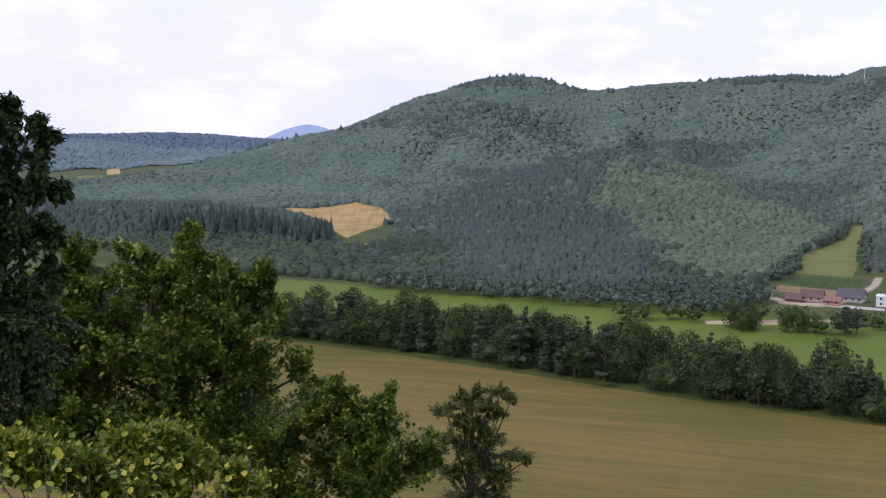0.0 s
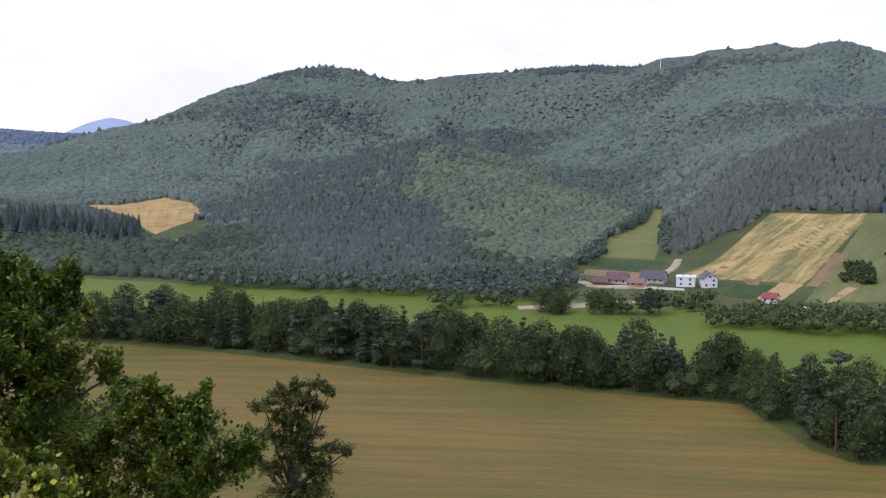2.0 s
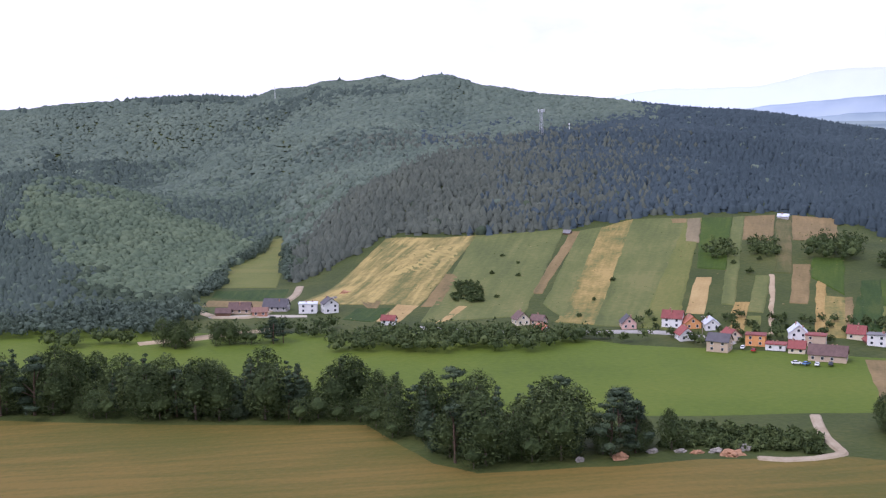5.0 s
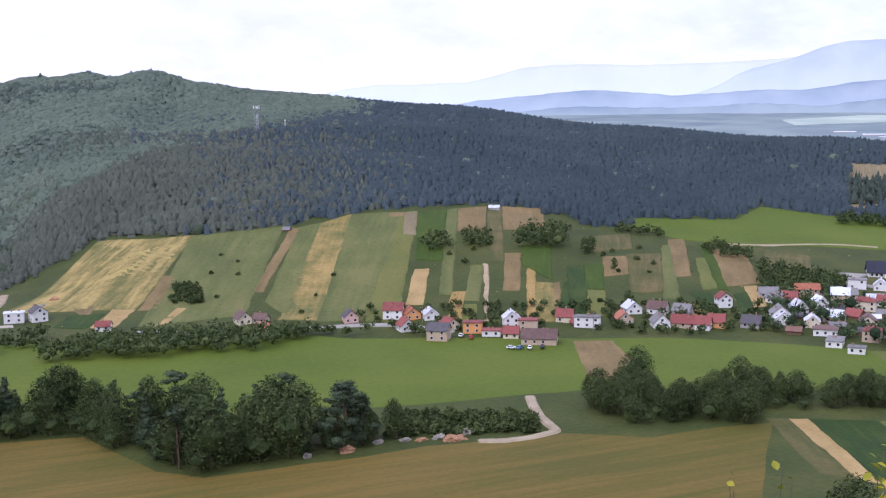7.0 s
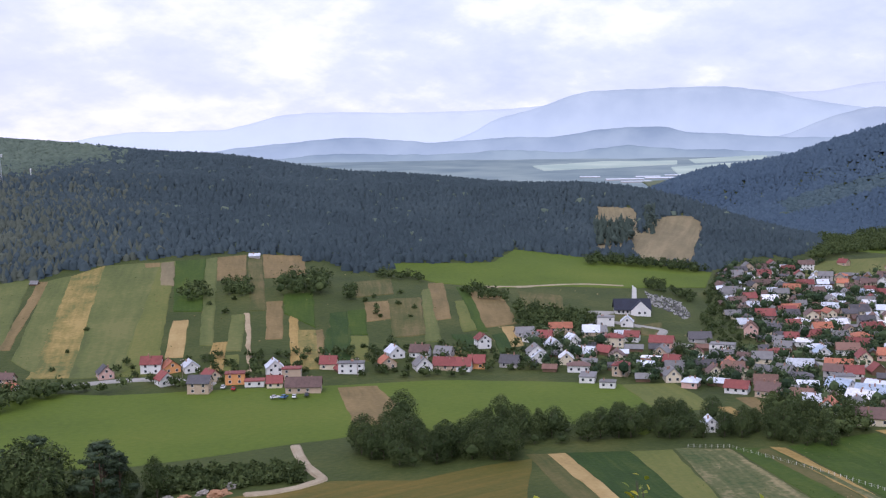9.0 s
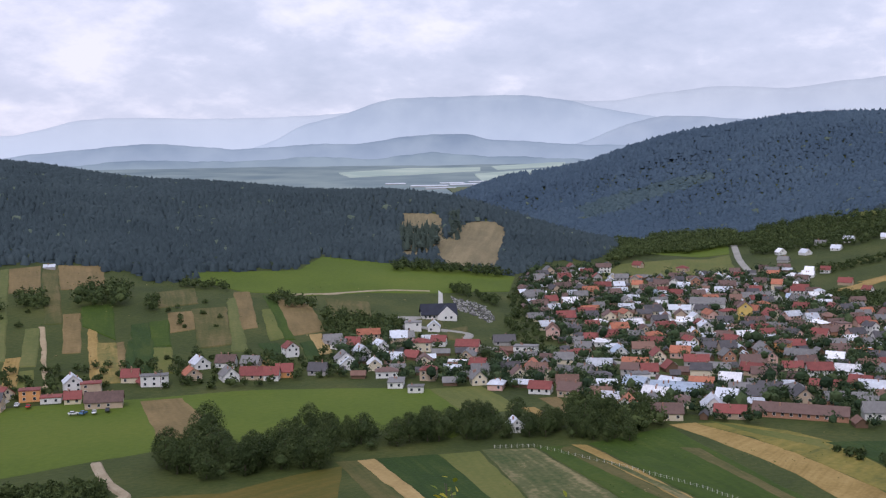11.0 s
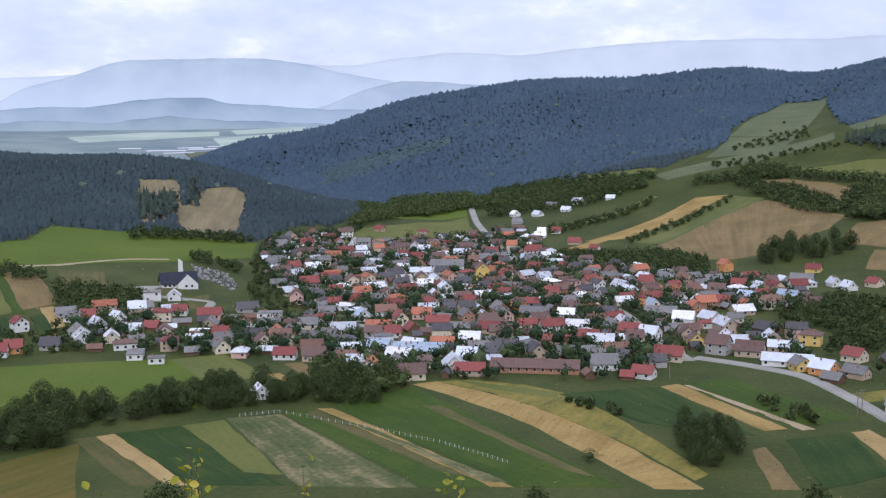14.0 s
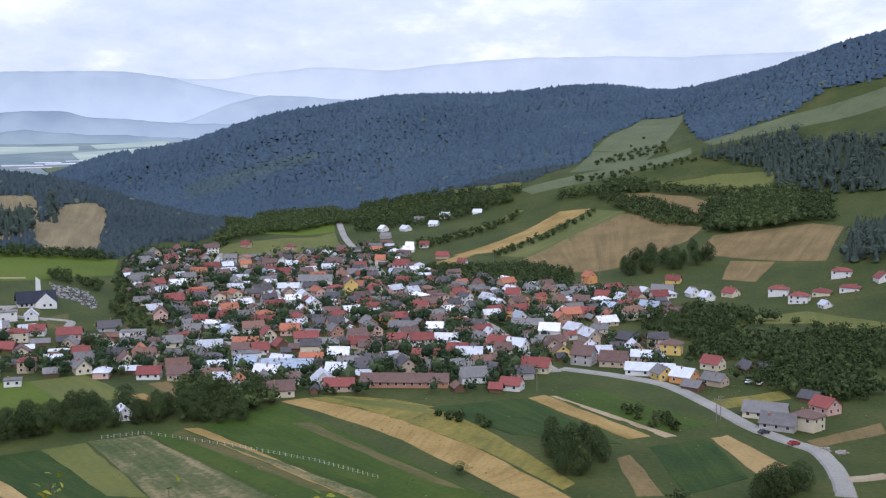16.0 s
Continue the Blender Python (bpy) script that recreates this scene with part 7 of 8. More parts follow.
def church(x, y, turn):
    """The long roof slope of the nave and a gabled porch look out over the village; the tower stands behind."""
    ob = stand("church", x, y, turn + 6, 0.3)
    white, navy = WALLS["white"], ROOFS["navy"]
    across = Matrix.Rotation(radians(90), 4, "Z")

    def turned(v):
        return [tuple(across @ Vector(q)) for q in v]
    v, f = prism([(-6, -1), (6, -1), (6, 3.2), (0, 8.2), (-6, 3.2)], -10, 10)
    part("wall", mesh_any("wall", turned(v), f, white), ob, "white-rendered nave walls")
    v, f = gable_roof(12, 20, 3.25, 5.0, 0.9, 0.3)
    part("roof", mesh_any("roof", turned(v), f, navy), ob, "dark blue sheet roof")
    part("porch", mesh_any("porch", *prism([(-1.5, -1), (10, -1), (10, 2.6), (4.2, 8.0), (-1.5, 2.6)], -10, -4), white), ob, "white gabled porch")
    v, f = gable_roof(11.5, 6.2, 2.65, 5.4, 0.35, 0.25)
    part("porch_roof", mesh_any("porch_roof", [(a + 4.25, b - 6.6, c) for a, b, c in v], f, navy), ob, "dark blue porch roof")
    part("tower", mesh_any("tower", *prism([(0.2, -1), (3.4, -1), (3.0, 14.2), (0.8, 16.0)], 2.0, 4.4), white), ob, "tall white slab bell tower")
    for k in (-8, -5.5, -3):
        w = part("window", WIN["std"], ob)
        w.location = (k, -6.03, 0.9)
    for k in (3.4, 6.6):
        w = part("window", WIN["std"], ob)
        w.location = (k, -10.03, 0.7)
    tagged(ob, "white modern church with dark blue roof and slab tower", "church")


def cemetery(corners):
    rng = np.random.default_rng(3)
    bits = []
    for x, y in fill(rng, corners, 2.6):
        z, w, h = float(ground(x, y)), rng.uniform(0.6, 1.2), rng.uniform(0.7, 1.4)
        v, f = box_arrays(-w / 2, w / 2, -0.12, 0.12, -0.3, h)
        a = radians(rng.normal() * 6 - 20)
        c, s = math.cos(a), math.sin(a)
        for vv, ff in ((v, f), box_arrays(-w / 2, w / 2, -1.9, -0.12, -0.3, 0.3)):
            bits.append((np.stack([x + vv[:, 0] * c - vv[:, 1] * s, y + vv[:, 0] * s + vv[:, 1] * c, z + vv[:, 2]], -1), ff))
    tagged(new("gravestones", mesh_of("gravestones", *join(bits), gravestone)), "rows of grey and white gravestones beside the church", "gravestone", kind="stuff")


def chapel(x, y, turn):
    ob = stand("chapel_tower", x, y, turn + 20, 0.3)
    part("shaft", mesh_any("shaft", *box_arrays(-1.5, 1.5, -1.5, 1.5, -0.5, 7.2), WALLS["orange"]), ob)
    v = [(-1.8, -1.8, 7.2), (1.8, -1.8, 7.2), (1.8, 1.8, 7.2), (-1.8, 1.8, 7.2), (-1.0, -1.0, 8.6), (1.0, -1.0, 8.6), (1.0, 1.0, 8.6), (-1.0, 1.0, 8.6), (0, 0, 12.4)]
    part("spire", mesh_any("spire", v, [(3, 2, 1, 0)] + [(i, (i + 1) % 4, 4 + (i + 1) % 4, 4 + i) for i in range(4)] + [(4 + i, 4 + (i + 1) % 4, 8) for i in range(4)], ROOFS["red"]), ob, "pointed red sheet spire")
    for z in (1.4, 4.6):
        w = part("window", WIN["small"], ob)
        w.location = (0, -1.53, z)
    tagged(ob, "small orange chapel bell tower with red spire", "chapel")


def strut(a, b, r, sides=5):
    return tube([a, b], [r, r], sides)


def telecom_mast(x, y, h):
    ob = stand("telecom_mast", x, y, 12)
    legs, w0, w1 = [(-1, -1), (1, -1), (1, 1), (-1, 1)], 1.6, 0.75

    def at(i, z):
        w = w0 + (w1 - w0) * z / h
        return (legs[i][0] * w, legs[i][1] * w, z)
    for i in range(4):
        part("leg", mesh_of("leg", *strut(at(i, -0.5), at(i, h), 0.14), galvanised), ob)
    bays = 9
    for k in range(bays):
        bits = []
        for i in range(4):
            j = (i + 1) % 4
            bits += [strut(at(i, h * k / bays), at(j, h * (k + 1) / bays), 0.09, 4), strut(at(i, h * (k + 1) / bays), at(j, h * (k + 1) / bays), 0.07, 4)]
        part("brace", mesh_of("brace", *join(bits), galvanised), ob)
    part("platform", mesh_of("platform", *box_arrays(-1.9, 1.9, -1.9, 1.9, h - 2.6, h - 2.35), galvanised), ob)
    for i, (sx, sy) in enumerate([(-1.9, -1.9), (0, -1.9), (1.9, -1.9), (1.9, 1.9), (-1.9, 1.9)]):
        part("antenna_panel", mesh_of("antenna_panel", *box_arrays(sx - 0.42, sx + 0.42, sy - 0.2, sy + 0.2, h - 2.4, h + 0.6), frame_paint), ob, "white antenna panel")
    tagged(ob, "grey lattice telecom mast with white antenna panels", "mast")


def slender_mast(x, y, h):
    ob = stand("slender_mast", x, y, 0)
    part("pole", mesh_of("pole", *tube([(0, 0, -0.5), (0, 0, h * 0.5), (0, 0, h)], [0.38, 0.3, 0.2], 8), frame_paint), ob)
    part("antenna_head", mesh_of("antenna_head", *tube([(0, 0, h * 0.84), (0, 0, h * 0.98)], [0.6, 0.6], 8), frame_paint), ob)
    tagged(ob, "slender pale radio mast above the trees", "mast")


def warehouse(x, y, turn, w, l):
    ob = stand("warehouse", x, y, turn + 90, 0.3)
    part("wall", mesh_any("wall", *box_arrays(-w / 2, w / 2, -l / 2, l / 2, -1, 7), WALLS["grey"]), ob)
    part("roof", mesh_of("roof", *gable_roof(w, l, 7.02, w * 0.06, 0.8, 0.4), ROOFS["light"]), ob)
    for k in range(5):
        part("loading_door", mesh_any("loading_door", *box_arrays(w / 2 - 0.05, w / 2 + 0.1, -l * 0.42 + k * l * 0.2, -l * 0.42 + k * l * 0.2 + 5, 0, 5.5), ROOFS["blue"]), ob, "blue-grey loading door")
    tagged(ob, "long white factory hall on the distant plain", "warehouse", "factory halls")


def car(x, y, turn, paint):
    ob = stand("car", x, y, turn, -0.55)
    body = [(-2.1, 0.35), (-2.15, 0.75), (-1.95, 0.95), (-1.0, 1.02), (0.9, 1.0), (1.85, 0.85), (2.1, 0.65), (2.1, 0.35)]
    part("body", mesh_any("body", *prism(body, -0.85, 0.85), CAR_PAINT[paint]), ob, paint + " painted car body")
    part("cabin", mesh_any("cabin", *prism([(-1.7, 0.98), (-1.15, 1.42), (0.15, 1.44), (0.85, 1.0)], -0.72, 0.72), glass), ob, "dark cabin glass")
    part("car_roof", mesh_any("car_roof", *prism([(-1.2, 1.41), (-1.1, 1.48), (0.1, 1.49), (0.2, 1.42)], -0.7, 0.7), CAR_PAINT[paint]), ob)
    for wx in (-1.35, 1.35):
        for wy in (-0.8, 0.8):
            v, f = tube([(wx, wy - 0.1, 0.32), (wx, wy + 0.1, 0.32)], [0.32, 0.32], 10)
            cap = [tuple(range(9, -1, -1)), tuple(range(10, 20))]
            part("wheel", mesh_any("wheel", v, [tuple(q) for q in f] + cap, tyre_rubber), ob)
    tagged(ob, {"dark": "dark grey"}.get(paint, paint) + " hatchback car standing on the ground", "car", "cars")


def mound(x, y, w, h, kind):
    rng = np.random.default_rng(int(abs(x) * 7 + abs(y)))
    bm = bmesh.new()
    bmesh.ops.create_icosphere(bm, subdivisions=3, radius=1)
    for v in bm.verts:
        k = 1 + 0.7 * noise.noise(v.co * 1.7 + Vector((x, y, 0))) + 0.4 * noise.noise(v.co * 4.3 + Vector((y, x, 0)))
        v.co = Vector((v.co.x * w * 0.5 * k, v.co.y * w * 0.34 * k, max(v.co.z, -0.3) * h * 0.7 * k))
    me = bpy.data.meshes.new("earth_mound")
    bm.to_mesh(me)
    bm.free()
    me.materials.append({"clay": clay, "rubble": rubble}[kind])
    ob = new("earth_mound", me)
    ob.matrix_basis = pose(x, y, float(ground(x, y)) + 0.1, 0, 0, rng.uniform(-30, 30))
    tagged(ob, {"clay": "heap of dug orange clay at the field edge", "rubble": "heap of pale grey rubble on the ground"}[kind], "earth pile", "earth piles")


def fence(points, n):
    p = np.array(points, float)
    ob = stand("fence", p[0, 0], p[0, 1], 0, 0)
    z0 = float(ground(p[0, 0], p[0, 1]))
    s = np.linspace(0, len(p) - 1, n)
    q = np.stack([np.interp(s, np.arange(len(p)), p[:, k]) for k in (0, 1)], -1)
    me = mesh_of("post", *join([box_arrays(-0.07, 0.07, -0.07, 0.07, -0.4, 1.15), box_arrays(-0.085, 0.085, -0.085, 0.085, 1.15, 1.22)]), post_paint)
    for x, y in q:
        o = part("post", me, ob)
        o.location = (x - p[0, 0], y - p[0, 1], float(ground(x, y)) - z0)
    wires = []
    for zz in (0.45, 1.0):
        wires.append(tube([(x - p[0, 0], y - p[0, 1], float(ground(x, y)) - z0 + zz) for x, y in q], [0.012] * n, 4))
    part("wire", mesh_of("wire", *join(wires), galvanised), ob)
    tagged(ob, "pale post and wire fence between field strips", "fence")


def utility_pole(x, y, turn):
    ob = stand("utility_pole", x, y, turn)
    part("pole", mesh_of("pole", *tube([(0, 0, -0.5), (0, 0, 5), (0, 0, 9)], [0.17, 0.15, 0.11], 8), pole_wood), ob)
    part("crossarm", mesh_of("crossarm", *box_arrays(-0.95, 0.95, -0.07, 0.07, 8.2, 8.36), pole_wood), ob)
    for k in (-0.8, 0, 0.8):
        part("insulator", mesh_of("insulator", *tube([(k, 0, 8.36), (k, 0, 8.62)], [0.07, 0.05], 6), frame_paint), ob)
    tagged(ob, "wooden utility pole with a crossarm", "pole", "utility poles")


# ---- single things of the valley ----
ONE = np.random.default_rng(77)
church(608.4, 308.2, -63)
cemetery([(674.6, 332.4), (664.1, 303.2), (631.8, 282.3), (614.1, 277.9), (625.7, 290.8), (641, 314.5)])
chapel(616.5, 42.8, -86)
telecom_mast(620.7, 958.6, 26.8)
slender_mast(649, 951.8, 11.3)
slender_mast(537, 1483.8, 20.8)
warehouse(2514.9, 1293.3, -55, 30, 90)
warehouse(2604.1, 1220.7, -57, 28, 110)
warehouse(2631.4, 1288.7, -56, 24, 60)
warehouse(2572.4, 1419.5, -53, 20, 50)
warehouse(2711.1, 1246.6, -57, 20, 60)
warehouse(2448.8, 1229.3, -55, 24, 70)
car(384.1, -67.4, -60, "red")
car(397.5, -59.7, -61, "dark")
car(347.1, 343, -35, "white")
car(349.8, 340.3, 14, "blue")
car(352.7, 337.3, 39, "white")
car(357.8, 334.8, 38, "dark")
car(477.6, -65.1, -28, "white")
car(475, -69.1, -23, "white")
car(348, 375.6, 37, "white")
car(348.5, 369.6, 37, "red")
car(480, 224.7, 15, "white")
mound(206.6, 275, 5, 2.4, "clay")
mound(238.8, 261.3, 7, 2, "clay")
mound(245.1, 263.7, 5, 2.2, "rubble")
mound(236.2, 266.3, 4, 1.6, "rubble")
mound(219.4, 275.3, 4, 1.3, "rubble")
mound(227.2, 271.5, 4, 1.1, "rubble")
mound(230.9, 268.3, 4, 1, "clay")
mound(194.6, 278.8, 3, 1.6, "rubble")
mound(380.4, -76.6, 5, 0.9, "rubble")
mound(377.3, -81.3, 5, 0.8, "rubble")
mound(247.1, 594.7, 5, 1.6, "rubble")
mound(258, 603.1, 6, 1.6, "clay")
fence([(376.1, 152.9), (362.4, 114.3), (349.6, 85.9), (334.1, 62.8)], 40)
fence([(368.7, 165.1), (376.1, 152.9)], 8)
utility_pole(802, -6.8, -60)
utility_pole(521.1, -29.8, -63)
utility_pole(413.5, -45.4, -66)
utility_pole(417.3, -47.3, -66)
utility_pole(859, 71.5, -55)
utility_pole(455.5, 20.5, -57)
utility_pole(352.1, 406.8, -11)
utility_pole(399.6, 342, -19)
plant("broad", 239.5, 129.0, 19, "single trees", ONE)
plant("broad", 271.0, -22.8, 19, "single trees", ONE)
plant("broad", 268.7, 42.2, 15, "single trees", ONE)
plant("bush", 341.8, 38.9, 4, "single trees", ONE)
plant("broad", 520.0, 238.2, 9, "single trees", ONE)
plant("broad", 330.2, 262.7, 16, "single trees", ONE)
plant("broad", 357.4, 235.5, 13, "single trees", ONE)
house(414, 608.5, 36, "brown", "grey", 4, 5, 1, label="small grey wooden hut at the wood edge")
house(548.4, 557.5, 35, "grey", "light", 4, 8, 1, label="small pale hut below the wood")
# ---- trees and shrubs on the slope just below the viewpoint ----
leaf_dark = surface("hornbeam_leaves", [(0.0429, 0.0773, 0.0081), (0.1023, 0.1546, 0.0162), (0.2475, 0.2856, 0.0297)], 0.9, 0.22, 0.0, 0.55, 0.25, island=0.35, translucent=0.25)
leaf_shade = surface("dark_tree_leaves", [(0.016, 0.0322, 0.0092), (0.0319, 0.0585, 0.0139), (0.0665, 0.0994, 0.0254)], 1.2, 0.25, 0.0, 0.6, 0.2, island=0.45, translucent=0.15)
leaf_pale = surface("pale_willow_leaves", [(0.048, 0.068, 0.016), (0.088, 0.108, 0.024), (0.17, 0.175, 0.040)], 1.0, 0.25, 0.0, 0.6, 0.2, island=0.5, translucent=0.25)
leaf_young = surface("hazel_leaves", [(0.10, 0.145, 0.011), (0.25, 0.275, 0.016), (0.42, 0.36, 0.020)], 0.4, 0.1, 0.0, 0.5, 0.3, island=0.4, random_ob=0.4, translucent=0.3)
leaf_yellow = surface("yellowed_leaves", [(0.36, 0.30, 0.03), (0.50, 0.42, 0.045), (0.58, 0.48, 0.08)], 0.3, 0.05, 0.0, 0.5, 0.3, random_ob=0.3, translucent=0.3)
twig_bark = surface("twig_bark", [(0.06, 0.048, 0.036), (0.102, 0.084, 0.066), (0.144, 0.12, 0.096)], 0.3, 0.05, 0.3)


def leaf_quads(rng, at, along, size, flat=0.8):
    """Pointed leaves as folded pairs of triangles: at n x 3, along n x 3."""
    n = len(at)
    along = along / (np.linalg.norm(along, axis=1, keepdims=True) + 1e-9)
    side = np.cross(along, np.array([0, 0, 1.0]) + rng.normal(size=(n, 3)) * (1 - flat))
    side /= np.linalg.norm(side, axis=1, keepdims=True) + 1e-9
    up = np.cross(side, along)
    s = size * rng.uniform(0.65, 1.25, (n, 1))
    tip = at + along * s
    mid = at + along * s * 0.45
    l = mid + side * s * 0.33 + up * s * 0.08
    r = mid - side * s * 0.33 + up * s * 0.08
    v = np.stack([at, r, tip, l], 1).reshape(-1, 3)
    k = np.arange(n)[:, None] * 4
    f = np.concatenate([k + np.array([[0, 1, 2]]), k + np.array([[0, 2, 3]])])
    return v, f


def hill_tree(name, x, y, lobes, twigs, per_twig, leaf, material, label, category, seed, droop=0.0, reach=0.35, thick=0.10, core=0.5, spray=0.0):
    """A tree given by the lobes of its crown (place, radius across, radius up); limbs run from the trunk into each."""
    rng = np.random.default_rng(seed)
    ob = new(name)
    z0 = float(ground(x, y))
    ob.matrix_basis = pose(x, y, z0)
    lobes = np.array(lobes, float)
    lobes[:, :3] -= (x, y, z0)
    h = (lobes[:, 2] + lobes[:, 4]).max()
    vol = lobes[:, 3] ** 2 * lobes[:, 4]
    share = vol ** 0.62 / (vol ** 0.62).sum()
    wood = [tube([(0, 0, -0.4), (0.05, 0, h * 0.25), (-0.04, 0.05, h * 0.5), (0.02, 0, h * 0.72)], [thick * 1.2, thick, thick * 0.7, thick * 0.3], 8)]
    vs, fs, n0 = [], [], 0
    for (lx, ly, lz, rx, rz), q in zip(lobes, share):
        c = np.array([lx, ly, lz])
        start = np.array([0, 0, max(0.15 * h, min(lz - 0.8 * rx - 0.35 * math.hypot(lx, ly), 0.7 * h))])
        bend = (start + c) / 2 + (0, 0, -0.1 * rx) + rng.normal(size=3) * 0.12 * rx
        wood.append(tube([start, bend, c], [thick * 0.45, thick * 0.28, thick * 0.10], 6))
        m = max(5, int(twigs * q))
        if core:
            cv, cf = ICO2
            vs.append(c + cv * np.array([rx, rx, rz]) * core * rng.uniform(0.7, 1.15, (len(cv), 1)))
            fs.append(cf + n0)
            n0 += len(cv)
        d = rng.normal(size=(m, 3))
        d /= np.linalg.norm(d, axis=1, keepdims=True)
        rad = rng.uniform(0.25, 1.0, (m, 1)) ** 0.6
        end = c + d * np.array([rx, rx, rz]) * rad
        root = c + (end - c) * rng.uniform(0.0, 0.45, (m, 1)) - (0, 0, 0.05)
        way = end - root + rng.normal(size=(m, 3)) * 0.1 * rx
        way[:, 2] += reach * rx * 0.5 - droop * rx
        ln = np.linalg.norm(way, axis=1, keepdims=True)
        way = way / ln * np.clip(ln, 0.25 * rx, 0.9 * rx)
        for i in rng.permutation(m)[:min(m, 40)]:
            wood.append(tube([c * 0.4 + root[i] * 0.6, root[i], root[i] + way[i]], [thick * 0.09, thick * 0.07, thick * 0.03], 4))
        s = rng.uniform(0.1, 1.05, (m, per_twig, 1))
        at = root[:, None] + way[:, None] * s + rng.normal(size=(m, per_twig, 3)) * leaf * (0.45 if spray else 0.8)
        if spray:
            # side twigs of a flat spray, shorter towards its tip
            flatside = np.cross(way, (0, 0, 1.0) + rng.normal(size=(m, 3)) * 0.25)
            at = at + flatside[:, None] * rng.uniform(-1, 1, (m, per_twig, 1)) * (1.15 - s) * spray
        at[..., 2] -= droop * s[..., 0] ** 2 * 0.3 * rx
        al = way[:, None] / np.linalg.norm(way, axis=1)[:, None, None] + rng.normal(size=(m, per_twig, 3)) * 0.8
        al[..., 2] -= droop * 1.2
        v, f = leaf_quads(rng, at.reshape(-1, 3), al.reshape(-1, 3), leaf)
        vs.append(v)
        fs.append(f + n0)
        n0 += len(v)
    part("crown", mesh_of("crown", np.concatenate(vs), np.concatenate(fs), material), ob)
    part("trunk", mesh_of("trunk", *join(wood), twig_bark, True), ob)
    return tagged(ob, label, category)


def single_leaf(s):
    """One pointed, slightly cupped leaf lying along y."""
    v = [(0, 0, 0), (0.30, 0.25, 0.07), (0.40, 0.55, 0.10), (0.22, 0.85, 0.05), (0, 1.05, -0.06), (-0.22, 0.85, 0.05), (-0.40, 0.55, 0.10), (-0.30, 0.25, 0.07), (0, 0.3, 0), (0, 0.6, 0), (0, 0.85, -0.02)]
    f = [(0, 1, 8), (1, 2, 9, 8), (2, 3, 10, 9), (3, 4, 10), (0, 8, 7), (7, 8, 9, 6), (6, 9, 10, 5), (5, 10, 4)]
    return mesh_any("leaf", np.array(v) * s, f, leaf_young)


LEAVES = [single_leaf(0.036), single_leaf(0.045), single_leaf(0.030)]
YELLOW = [me.copy() for me in LEAVES]
for me in YELLOW:
    me.materials.clear()
    me.materials.append(leaf_yellow)


def leafy_shrub(x, y, stems, label, seed, count, yellow=0.1):
    """A shrub of upright shoots with large single leaves; stems: places of the shoots' tips and bare length below them."""
    rng = np.random.default_rng(seed)
    ob = new("shrub")
    z0 = float(ground(x, y))
    ob.matrix_basis = pose(x, y, z0)
    wood, per = [], max(3, count // len(stems))
    for tx, ty, tz in stems:
        tip = np.array([tx - x, ty - y, tz - z0])
        foot = np.array([rng.normal() * 0.12, rng.normal() * 0.12, -0.1])
        mid = foot * 0.35 + tip * 0.65 + rng.normal(size=3) * 0.05 - (0, 0, 0.12)
        wood.append(tube([foot, mid, tip], [0.006, 0.004, 0.0015], 5))
        for k in range(per):
            way = (mid - tip) / np.linalg.norm(mid - tip)
            p = tip + way * (k / per) * 0.5 + rng.normal(size=3) * 0.03
            a = k * 2.4 + rng.normal() * 0.4
            o = part("leaf", (YELLOW if rng.uniform() < yellow else LEAVES)[int(rng.integers(0, 3))], ob)
            o.matrix_local = Matrix.Translation(p) @ Euler((radians(rng.uniform(5, 60)), radians(rng.normal() * 25), a)).to_matrix().to_4x4()
    part("stem", mesh_of("stem", *join(wood), twig_bark, True), ob)
    return tagged(ob, label, "shrub")


hill_tree("hornbeam_tree", -4.28, 17.48,
          [(-3.80, 17.59, 102.81, 0.23, 0.48), (-4.01, 17.55, 102.43, 0.40, 0.40), (-4.64, 17.39, 102.67, 0.30, 0.40), (-4.51, 17.43, 102.18, 0.53, 0.40), (-5.64, 17.62, 102.56, 0.35, 0.35), (-5.51, 17.55, 102.13, 0.66, 0.44), (-3.96, 17.56, 101.90, 0.84, 0.44), (-3.15, 17.42, 102.00, 0.55, 0.42), (-2.80, 17.58, 102.20, 0.35, 0.30), (-2.74, 17.79, 101.58, 0.40, 0.35), (-3.35, 17.28, 101.42, 0.88, 0.53), (-5.31, 17.62, 101.36, 0.97, 0.62), (-6.34, 17.59, 101.64, 0.79, 0.70), (-4.17, 17.20, 101.00, 1.32, 0.70), (-5.85, 17.55, 100.57, 1.32, 0.97), (-3.08, 17.33, 100.74, 0.84, 0.62), (-3.80, 17.29, 99.82, 1.67, 0.97), (-5.89, 17.01, 99.74, 1.50, 0.97), (-2.23, 17.46, 100.71, 0.32, 0.44)],
          640, 150, 0.09, leaf_dark, "spreading dark green hornbeam tree on the slope", "tree", 1, thick=0.13, reach=0.6, spray=0.45, core=0.36)
hill_tree("shrubby_tree", -1.43, 19.95,
          [(-1.31, 19.96, 99.06, 0.78, 0.64), (-0.96, 19.98, 99.67, 0.25, 0.39), (-1.66, 19.93, 99.58, 0.29, 0.39), (-2.29, 20.17, 99.31, 0.59, 0.59), (-1.48, 19.95, 98.18, 1.37, 0.93), (-0.41, 20.00, 98.52, 0.49, 0.54), (-3.11, 20.16, 98.74, 0.93, 0.93), (-1.95, 19.90, 99.85, 0.24, 0.29), (-3.08, 19.76, 97.73, 1.17, 0.78)],
          360, 140, 0.09, leaf_dark, "dense dark green young tree on the slope", "tree", 2, thick=0.08, reach=0.7, spray=0.42, core=0.4)
